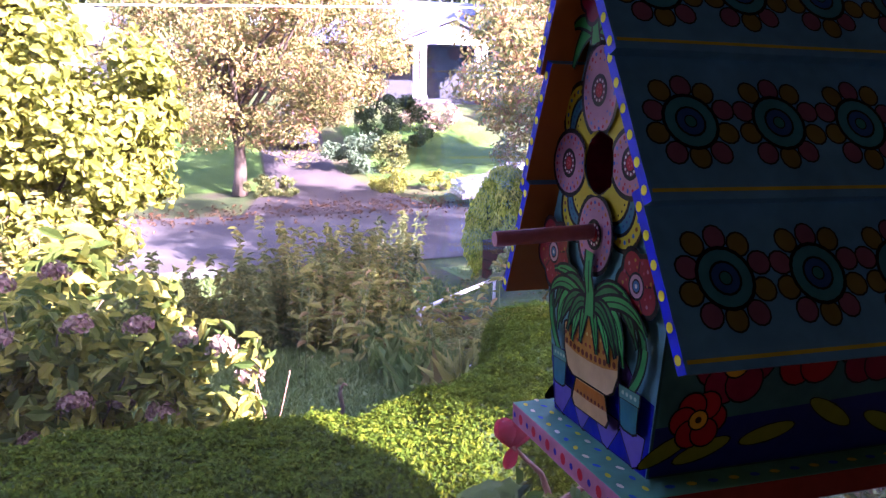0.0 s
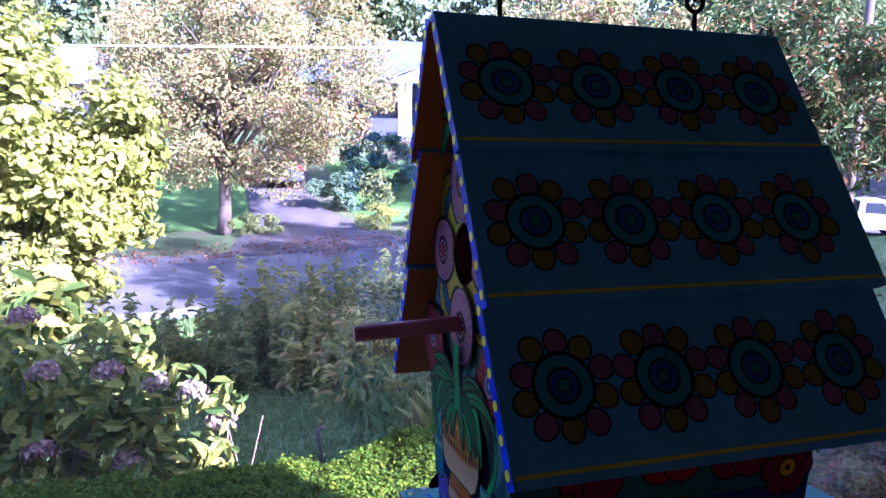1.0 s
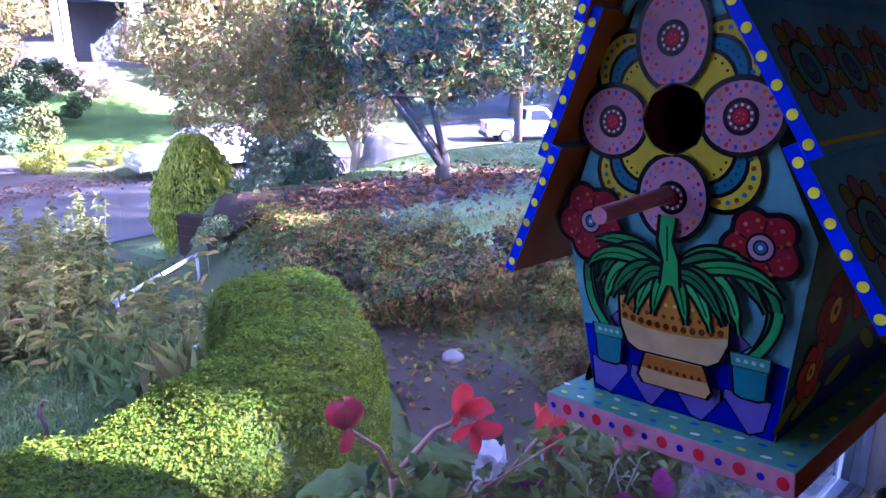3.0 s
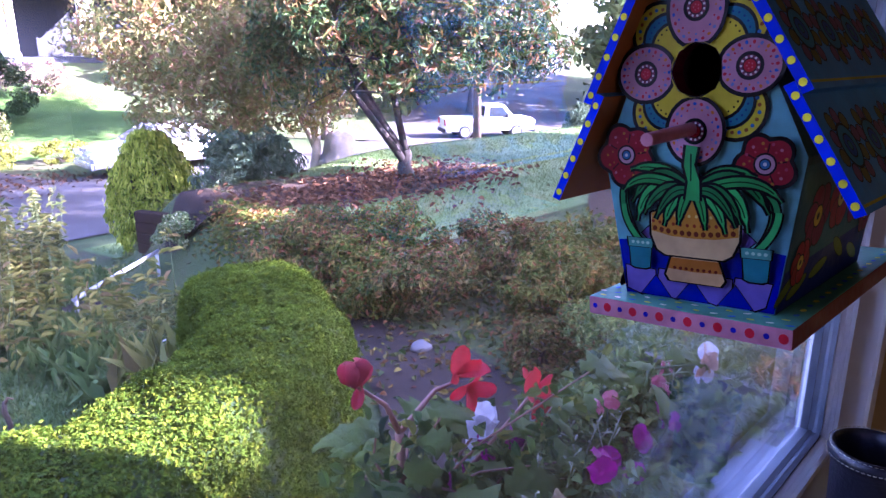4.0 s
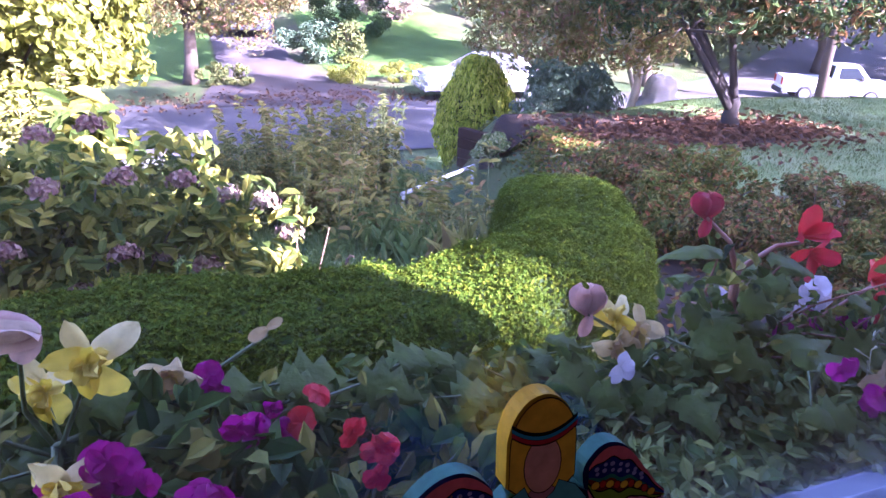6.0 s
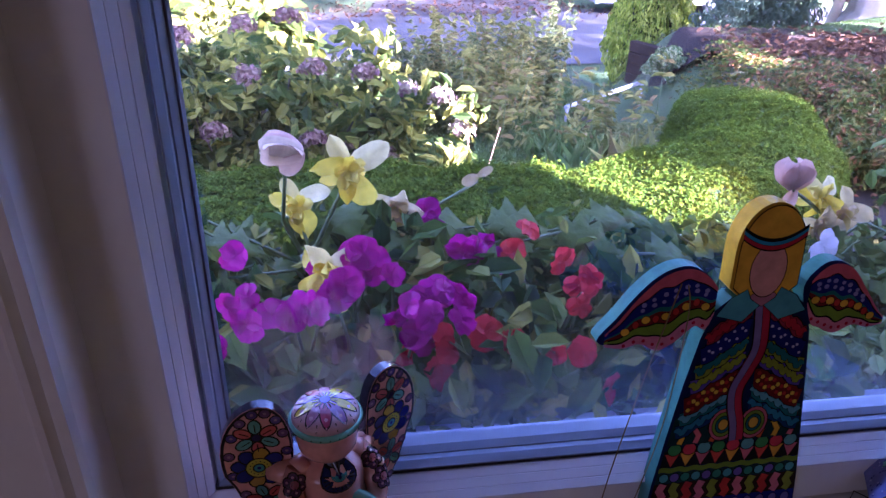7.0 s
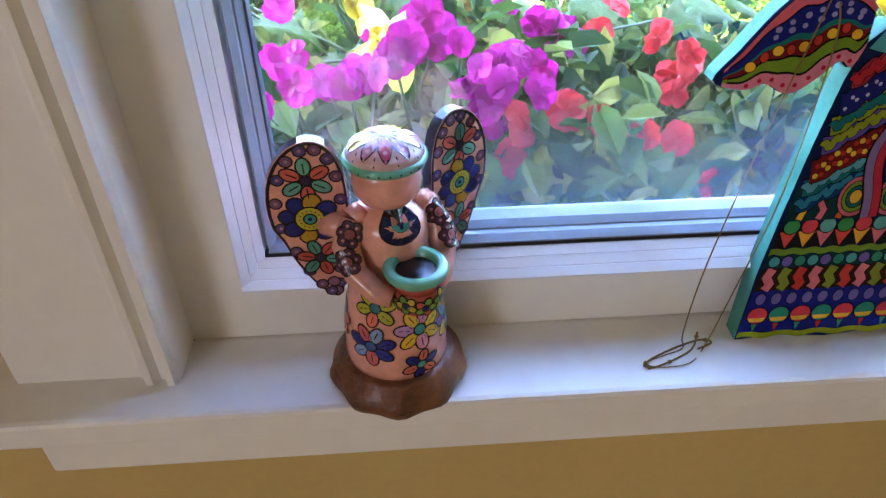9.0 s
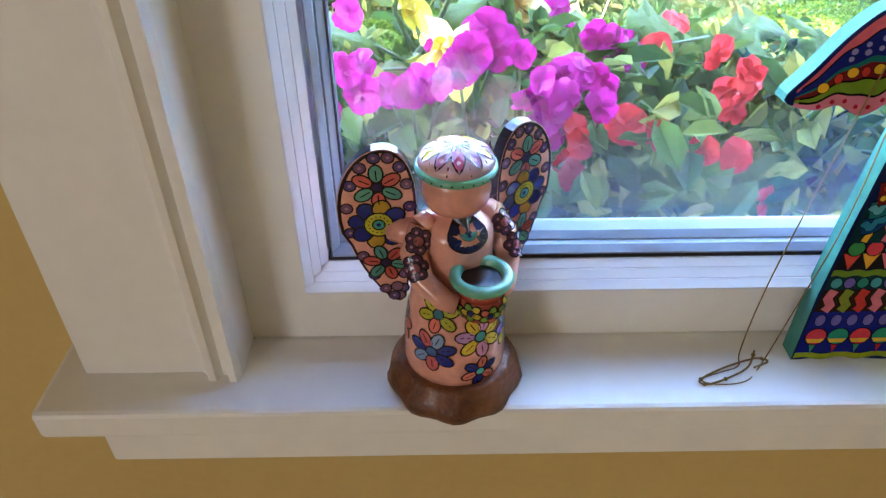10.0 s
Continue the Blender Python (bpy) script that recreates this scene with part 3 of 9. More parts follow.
def birdhouse():
    b = empty("birdhouse", pose(0.7312, -0.0783, 1.4023, -5.61, 0.485, 0), "painted wooden birdhouse with flower motifs hanging by cords", "birdhouse")
    hz = 0.1213                      # height of the hole
    fx, bx = 0.017, 0.153            # front and back of the body

    def front(u, v, h):
        """A point on the front board; paint stops at the rim of the hole."""
        d = math.hypot(u, v - hz)
        k = 0.0137 / d if 0 < d < 0.0137 else 1.0
        return (fx - h, u * k, hz + (v - hz) * k)

    # body: walls lean out a little towards the eaves
    bm, mats = bmesh.new(), [paint("5da6ae", deep=0.6), M_WOOD_IN, paint("27504f"), paint("5a1626")]
    pent = [(-0.0410, 0.0), (0.0410, 0.0), (0.0535, 0.078), (0.0, 0.205), (-0.0535, 0.078)]
    fr = [bm.verts.new((fx, u, v)) for u, v in pent]
    bk = [bm.verts.new((bx, u, v)) for u, v in pent]
    ring = [bm.verts.new((fx, 0.0136 * math.cos(a), hz + 0.0136 * math.sin(a))) for a in (k * math.tau / 28 for k in range(28))]
    es = [bm.edges.new((fr[i], fr[(i + 1) % 5])) for i in range(5)] + [bm.edges.new((ring[i], ring[(i + 1) % 28])) for i in range(28)]
    for g in bmesh.ops.triangle_fill(bm, edges=es, use_beauty=True)["geom"]:
        if isinstance(g, bmesh.types.BMFace):
            g.material_index = 0
    inner = [bm.verts.new((fx + 0.012, v.co.y, v.co.z)) for v in ring]
    deep = [bm.verts.new((fx + 0.06, v.co.y * 2.2, hz + (v.co.z - hz) * 2.2)) for v in ring]
    for i in range(28):
        for p, q in ((ring, inner), (inner, deep)):
            bm.faces.new((p[i], p[(i + 1) % 28], q[(i + 1) % 28], q[i])).material_index = 3 if p is ring else 1
    bm.faces.new(deep).material_index = 1
    bm.faces.new(bk).material_index = 2
    for i in range(5):
        bm.faces.new((fr[i], bk[i], bk[(i + 1) % 5], fr[(i + 1) % 5])).material_index = 2
    body = part("body", bm, mats, b, "aqua painted wooden body with a round entrance hole")

    # painting on the front
    bm, mats = bmesh.new(), []
    br = Brush(bm, mats, front, deep=0.6)
    O = 0.0021
    # chequered foot: blue with lilac lozenges
    br.poly([(-0.0408, 0.0006), (0.0408, 0.0006), (0.0455, 0.031), (0.020, 0.034), (-0.022, 0.034), (-0.0455, 0.031)], "121a9a")
    br.poly([(0.021, 0.045), (0.031, 0.036), (0.024, 0.030), (-0.024, 0.030), (-0.031, 0.036), (-0.021, 0.045)], "6a58a4", 0.0008)
    for k, x in enumerate((-0.0300, -0.0100, 0.0120, 0.0325)):
        br.poly([(x - 0.0095, 0.0155), (x + 0.0085, 0.0165), (x + 0.0105 - 0.003 * (k == 3), 0.0035), (x - 0.0015, 0.0008), (x - 0.0095 + 0.003 * (k == 0), 0.0035)], "6e5cae", 0.0009)
    for x in (-0.0215, 0.0015, 0.0225):
        br.poly([(x - 0.0088, 0.0012), (x + 0.0088, 0.0012), (x, 0.0125)], "121a9a", 0.0008)
    # scallops behind the great flower
    for a in (45, 135, 225, 315):
        ca, sa = math.cos(radians(a)), math.sin(radians(a))
        at = lambda r: (r * ca, hz + r * sa)
        br.ell(*at(0.0285), 0.0138, 0.0138, "cdbb1c", 0, O, 24)
        br.ell(*at(0.0228), 0.0122, 0.0122, "17708a", 0, 0.0016, 24)
        br.ell(*at(0.0165), 0.0122, 0.0122, "cdbb1c", 0, 0.0016, 24)
        for k in range(9):
            q = radians(a - 72 + 18 * k)
            cx, cy = at(0.0285)
            br.ell(cx + 0.0112 * math.cos(q), cy + 0.0112 * math.sin(q), 0.0010, 0.0010, ("2a6aa8", "8a4a1a")[k % 2], n=8)
            cx, cy = at(0.0228)
            br.ell(cx + 0.0098 * math.cos(q), cy + 0.0098 * math.sin(q), 0.0006, 0.0006, "1a3a7a", n=6)
            cx, cy = at(0.0165)
            br.ell(cx + 0.0104 * math.cos(q), cy + 0.0104 * math.sin(q), 0.0006, 0.0006, "2a2408", n=6)
    # four pink petals with dotted rims
    for a, l, rl, rw in ((0, 0.0275, 0.0152, 0.0136), (90, 0.0300, 0.0182, 0.0140), (180, 0.0268, 0.0146, 0.0126), (270, 0.0302, 0.0160, 0.0142)):
        ca, sa = math.cos(radians(a)), math.sin(radians(a))
        cx, cy = l * ca, hz + l * sa
        br.ell(cx, cy, rl, rw, "bd8296", radians(a), O, 28)
        for rim, n, size in ((0.86, 22, 0.0010), (0.70, 16, 0.0006)):
            for j in range(n):
                q = j * math.tau / n
                u, v = rl * rim * math.cos(q), rw * rim * math.sin(q)
                br.ell(cx + ca * u - sa * v, cy + sa * u + ca * v, size, size * 0.8, ("b81c30", "2458b8", "c8303a", "6a80b8", "c87018")[j % 5], q, n=8)
        br.ell(cx, cy, 0.0050, 0.0050, "7a3450", 0, 0.0017, 20)
        br.dots(cx, cy, 0.0042, 11, 0.0006, ["ecd6d8"])
        br.ell(cx, cy, 0.0030, 0.0030, "b81828", 0, 0.0005)
        br.dots(cx, cy, 0.0014, 5, 0.0004, ["d8606a"])
    # two small pots with red flowers
    for s, y, z, r in ((1, 0.0385, 0.0790, 1.12), (-1, -0.0355, 0.0750, 0.95)):
        x = 0.0305 if s > 0 else -0.0325
        for o, w in ((0.0, 0.0030), (0.0028, 0.0026)):
            br.stroke(bezier((y * 0.98, z - 0.012), (x * 1.45 + o * s, 0.052), (x, 0.031)), w, "0c7a40", 0.0012)
        br.stroke(bezier((x + 0.010 * s, 0.052), (x + 0.010 * s, 0.042), (x, 0.032)), 0.0030, "149a50", 0.0010)
        br.poly([(x - 0.0066, 0.0295), (x + 0.0066, 0.0295), (x + 0.0056, 0.0175), (x + 0.003, 0.0165), (x - 0.003, 0.0165), (x - 0.0056, 0.0175)], "12707c", 0.0011)
        br.poly([(x - 0.0076, 0.0335), (x + 0.0076, 0.0335), (x + 0.0070, 0.0285), (x - 0.0070, 0.0285)], "3f8a80", 0.0010)
        for k in range(4):
            br.ell(x - 0.0045 + 0.003 * k, 0.0310, 0.0010, 0.0009, "9ac0a8", n=7)
        lobes = [(y + r * (0.0112 + 0.0036 * abs(math.cos(2.5 * q + 0.3))) * math.cos(q), z + r * (0.0110 + 0.0036 * abs(math.cos(2.5 * q + 0.3))) * math.sin(q)) for q in (k * math.tau / 40 for k in range(40))]
        br.poly(lobes, "8e1420", 0.0022)
        for k in range(5):
            q = k * math.tau / 5 - 0.12
            br.stroke([(y + r * 0.006 * math.cos(q + 0.63), z + r * 0.006 * math.sin(q + 0.63)), (y + r * 0.0105 * math.cos(q + 0.63), z + r * 0.0105 * math.sin(q + 0.63))], 0.0008, "3a0a14")
        br.dots(y, z, 0.0105 * r, 13, 0.0008, ["a87018", "a03a54", "b06a78"])
        br.dots(y, z, 0.0078 * r, 9, 0.0006, ["a85a20", "b83a48"], 0.2)
        br.ell(y, z, 0.0046, 0.0046, "b88a98", 0, 0.0010)
        br.ell(y, z, 0.0022, 0.0022, "2a6a98", 0, 0.0007)
        br.ell(y, z, 0.0009, 0.0009, "c8d0d0")
    # big footed bowl
    br.poly([(-0.0134, 0.0250), (0.0115, 0.0250), (0.0148, 0.0150), (0.0125, 0.0118), (-0.0150, 0.0118), (-0.0172, 0.0150)], "c09a6a", 0.0015)
    br.strip([(-0.0160, 0.0185), (0.0, 0.0178), (0.0136, 0.0185)], [(-0.0138, 0.0246), (0, 0.0244), (0.0118, 0.0246)], "a8641c")
    for k in range(8):
        br.ell(-0.0126 + 0.0032 * k, 0.0192, 0.0010, 0.0010, "6a2414", n=6)
    br.poly([(-0.0245, 0.0480), (-0.0240, 0.0360), (-0.0205, 0.0285), (-0.0160, 0.0258), (0.0150, 0.0258), (0.0200, 0.0285), (0.0232, 0.0360), (0.0236, 0.0480), (0.0, 0.0570)], "c8a878", 0.0015)
    br.strip([(-0.0240, 0.0385), (-0.012, 0.0362), (0.0, 0.0358), (0.012, 0.0362), (0.0232, 0.0385)], [(-0.0238, 0.0480), (-0.012, 0.0530), (0, 0.0560), (0.012, 0.0530), (0.0230, 0.0480)], "b87a1e")
    for k in range(12):
        x = -0.0212 + 0.00385 * k
        br.ell(x, 0.0382 + 4.0 * x * x, 0.0014, 0.0015, "6e2c14", n=8)
        br.ell(x + 0.001, 0.0425 + 3.0 * x * x, 0.0010, 0.0010, "8a3418", n=7)
        if abs(x) < 0.017:
            br.ell(x, 0.0475, 0.0009, 0.0009, "d8b860", n=6)
    # stem and rosette of long leaves
    leaves = ((0.014, 0.077, 0.034, 0.070, 0.0040), (0.022, 0.080, 0.0365, 0.052, 0.0048), (0.026, 0.070, 0.0300, 0.042, 0.0050), (0.030, 0.074, 0.0420, 0.058, 0.0036), (0.017, 0.068, 0.0265, 0.046, 0.0040), (0.011, 0.062, 0.0165, 0.0405, 0.0042), (0.005, 0.058, 0.0075, 0.0415, 0.0036), (0.012, 0.066, 0.0215, 0.0440, 0.0034))
    for i, (cx, cy, ex, ey, w) in enumerate(leaves):
        for s in (-1, 1):
            k = 1.0 + 0.06 * math.sin(3.1 * i + s)
            w *= 1.04
            p = bezier((0.001 * s, 0.060), (cx * s * k, cy), (ex * s * k, ey * (1 + 0.02 * s)), 14)
            br.stroke(p, [w * (0.45 + 0.75 * math.sin(math.pi * min(1, 0.1 + j / 14))) * (1 if j < 13 else 0.25) for j in range(15)], ("0c9446", "087038", "14a854")[i % 3], 0.0014)
            br.stroke(p[2:-2], 0.0007, "062a18")
    br.stroke([(0.0005, 0.084), (0.002, 0.074), (-0.0005, 0.066), (0.0, 0.056)], [0.0062, 0.0054, 0.0060, 0.0075], "109a4c", 0.0016)
    br.stroke([(0.001, 0.080), (0.001, 0.066)], 0.0008, "062a18")
    # upper flower and leaves under the ridge
    for sx in (-1, 1):
        for (mx, mz), (ex, ez), w in (((0.010, 0.180), (0.0195, 0.1625), 0.0046), ((0.010, 0.183), (0.0190, 0.1800), 0.0032)):
            br.stroke(bezier((0, 0.1745), (mx * sx, mz), (ex * sx * (1 if sx > 0 else 0.86), ez)), [0.0012 + w * math.sin(math.pi * (0.12 + 0.88 * i / 12)) for i in range(13)], "0f9448", 0.0013)
    br.stroke([(0.0, 0.183), (0.0, 0.176), (-0.0005, 0.170)], [0.004, 0.0046, 0.0066], "0f9448", 0.0012)
    br.poly([((0.0100 + 0.0024 * abs(math.cos(2.5 * q))) * math.cos(q), 0.1905 + (0.0095 + 0.0024 * abs(math.cos(2.5 * q))) * math.sin(q)) for q in (k * math.tau / 40 for k in range(40))], "8a1430", 0.0018)
    br.ell(-0.001, 0.1925, 0.0042, 0.0042, "5a2a5a", 0, 0.0010)
    br.dots(-0.001, 0.1925, 0.0070, 7, 0.0007, ["b08a20", "b04a60"], 0.3)
    part("front_painting", bm, mats, body, "painted pink and yellow flower above a potted plant")

    # painting on the side towards the room and the other one
    for s in (-1, 1):
        bm, mats = bmesh.new(), []
        w = Vector((0, s * 0.0125, 0.078)).normalized()
        nrm = Vector((0, s * 0.078, -0.0125)).normalized()
        br = Brush(bm, mats, lambda u, v, h, w=w, nrm=nrm, s=s: Vector((u, s * 0.0410, 0)) + w * v + nrm * h)
        br.poly([(fx + 0.001, 0.001), (bx - 0.001, 0.001), (bx - 0.001, 0.075), (fx + 0.001, 0.075)], "2c5f62")
        br.strip([(fx + 0.001, 0.001), (bx - 0.001, 0.001)], [(fx + 0.001, 0.022), (bx - 0.001, 0.028)], "1c2a6a")
        for k, (x, v, r) in enumerate(((0.050, 0.046, 0.017), (0.084, 0.052, 0.018), (0.116, 0.050, 0.018), (0.036, 0.024, 0.012), (0.140, 0.034, 0.012))):
            fm, fmats = bmesh.new(), []
            fb = Brush(fm, fmats, br.place, start=0.00032 + 0.00015 * k)
            for j in range(6):
                q = j * math.tau / 6
                fb.ell(x + r * 0.55 * math.cos(q), v + r * 0.55 * math.sin(q), r * 0.48, r * 0.48, "9a2226" if k % 2 else "7a1c3a", 0, 0.0008)
            fb.ell(x, v, r * 0.32, r * 0.32, "c89a1c", 0, 0.0008)
            fb.ell(x, v, r * 0.12, r * 0.12, "30200c")
            part("painted_flower", fm, fmats, body)
        for x, v, a in ((0.024, 0.012, 0.5), (0.04, 0.01, 0.3), (0.07, 0.014, 0.2), (0.10, 0.02, 2.6), (0.13, 0.012, 2.7)):
            br.ell(x, v, 0.013, 0.0035, "6a7a1c", a, 0.0007)
        part("side_painting", bm, mats, body, "dark red flowers on a blue-green side")

    # roof: three lapped boards a side
    L = math.hypot(0.069, 0.161)
    for s in (-1, 1):
        d = Vector((0, s * 0.069, -0.161)) / L
        nn = Vector((0, s * 0.161, 0.069)) / L
        apex = Vector((0, 0, 0.214))
        for i, (x0, x1) in enumerate(((0.002, 0.166), (0.004, 0.176), (0.004, 0.174))):
            s0, s1 = i * L / 3 - (0.004 if i else 0.001), (i + 1) * L / 3 + 0.003
            n0, n1, th = 0.0015, 0.0075, 0.0052
            # roof paints lightened: a flare veil over the dim boards is put into them
            bm, mats = bmesh.new(), [paint("4a90b8"), M_OCHRE, paint("1a2cc0")]
            c = [[[bm.verts.new(Vector((x, 0, 0)) + apex + d * ss + nn * (na + t)) for t in (0, th)] for ss, na in ((s0, n0), (s1, n1))] for x in (x0, x1)]
            quad = lambda v, m: setattr(bm.faces.new(v), "material_index", m)
            quad((c[0][0][1], c[1][0][1], c[1][1][1], c[0][1][1]), 0)
            quad((c[0][0][0], c[0][1][0], c[1][1][0], c[1][0][0]), 1)
            quad((c[0][0][0], c[0][0][1], c[0][1][1], c[0][1][0]), 2)
            quad((c[1][0][0], c[1][1][0], c[1][1][1], c[1][0][1]), 2)
            quad((c[0][1][0], c[0][1][1], c[1][1][1], c[1][1][0]), 0)
            quad((c[0][0][0], c[1][0][0], c[1][0][1], c[0][0][1]), 0)
            board = part("roof_board", bm, mats, b, "dark blue roof board with flower rosettes")
            # dotted front edge and rosettes
            bm, mats = bmesh.new(), []
            dd = (d * (s1 - s0) + nn * (n1 - n0)).normalized()
            n2 = dd.cross(Vector((1, 0, 0))) * -s
            n2 = n2 if n2.dot(nn) > 0 else -n2
            o0 = apex + d * s0 + nn * (n0 + th)
            br = Brush(bm, mats, lambda u, v, h, o0=o0, dd=dd, n2=n2: o0 + Vector((u, 0, 0)) + dd * v + n2 * h)
            ln = s1 - s0
            br.strip([(x0 + 0.001, ln - 0.0042), (x1 - 0.001, ln - 0.0042)], [(x0 + 0.001, ln - 0.0028), (x1 - 0.001, ln - 0.0028)], "b0a824")
            br.strip([(x0 + 0.001, 0.002), (x1 - 0.001, 0.002)], [(x0 + 0.001, ln - 0.006), (x1 - 0.001, ln - 0.006)], "478cb4")
            for k in range(4):
                cx, cy = x0 + 0.024 + 0.0385 * k, ln * 0.53
                rm, rmats = bmesh.new(), []
                rb = Brush(rm, rmats, br.place, start=0.00028)
                for j in range(10):
                    q = j * math.tau / 10 + 0.31
                    r = 0.0152 + 0.0008 * math.sin(2.3 * j + k)
                    rb.ell(cx + r * math.cos(q), cy + r * math.sin(q), 0.0043, 0.0040, "745268" if j % 2 else "6a6634", q, 0.0007, 12)
                rb.ell(cx, cy, 0.0104, 0.0104, "2c7c8a", 0, 0.0014, 20)
                rb.ell(cx, cy, 0.0055, 0.0055, "24508a", 0, 0.0009)
                rb.ell(cx, cy, 0.0022, 0.0022, "1d6e72", 0, 0.0005)
                part("rosette", rm, rmats, board)
            p = lambda u, v, h, x0=x0, o0=o0, dd=dd, n2=n2: o0 + Vector((x0 - h, 0, 0)) + dd * u + n2 * (-th / 2 + v)
            be = Brush(bm, mats, p)
            m = 6
            for k in range(m):
                be.ell(ln * (k + 0.55) / m, 0.0, 0.0019, 0.0019, "d8d020", n=12)
            part("board_painting", bm, mats, board, "rosettes, yellow lines and a dotted blue edge")
    # base plate
    bm, mats = bmesh.new(), [paint("d2889c", deep=0.6), paint("6cc8a8", deep=0.6), paint("7c2c22")]
    box(bm, (0.0, -0.0555, -0.0105), (0.198, 0.0555, 0.0), 0.0008)
    for f in bm.faces:
        f.material_index = 1 if f.normal.z > 0.8 else (2 if abs(f.normal.y) > 0.8 else 0)
    plate = part("base_plate", bm, mats, b, "mint and pink base board with painted dots")
    bm, mats = bmesh.new(), []
    be = Brush(bm, mats, lambda u, v, h: (-h, u, v))
    for k in range(14):
        be.ell(-0.0515 + 0.0079 * k, -0.0052, 0.0024 if k % 2 == 0 else 0.0015, 0.0026 if k % 2 == 0 else 0.0015, "b01c2a" if k % 2 == 0 else "221c8a", n=12)
    bt = Brush(bm, mats, lambda u, v, h: (v, u, h))
    rnd = random.Random(3)
    for k in range(24):
        bt.ell(-0.0525 + 0.0046 * k, 0.0045 + 0.008 * (k % 2), 0.0021, 0.0011, ("2a6ac8", "e0d840", "f0ead0")[k % 3], rnd.uniform(-0.5, 0.5), n=10)
    for k in range(18):
        for s in (-1, 1):
            bt.ell(s * 0.0495, 0.022 + 0.0095 * k, 0.0015, 0.0022, ("2a6ac8", "e0d840")[k % 2], n=8)
    part("plate_dots", bm, mats, plate, "red, blue and yellow dots")
    # perch
    bm = bmesh.new()
    tube(bm, [(fx + 0.004, 0.002, 0.0925), (-0.030, 0.002, 0.0905)], [0.0034, 0.0032], 14)
    part("perch", bm, paint("b0747c"), b, "pink wooden perch")
    # eye hooks and cords
    for x in (0.032, 0.126):
        bm = bmesh.new()
        tube(bm, [(x, 0, 0.214), (x, 0, 0.2275)], 0.0011, 8)
        tube(bm, [(x + 0.0042 * math.cos(a), 0, 0.2315 + 0.0042 * math.sin(a)) for a in (k * math.tau / 16 for k in range(17))], 0.0011, 8)
        part("eye_hook", bm, M_IRON, b, "black iron eye hook")
    bm = bmesh.new()
    inv = b.matrix_world.inverted()
    ring = inv @ Vector((0.824, -0.050, 1.700))
    for x in (0.032, 0.126):
        tube(bm, [(x, 0, 0.2315), tuple(ring)], 0.0008, 6)
    tube(bm, [tuple(ring), tuple(inv @ Vector((0.824, -0.050, 2.602)))], 0.0009, 6)
    part("cord", bm, M_CORD, b, "thin dark hanging cord")


birdhouse()


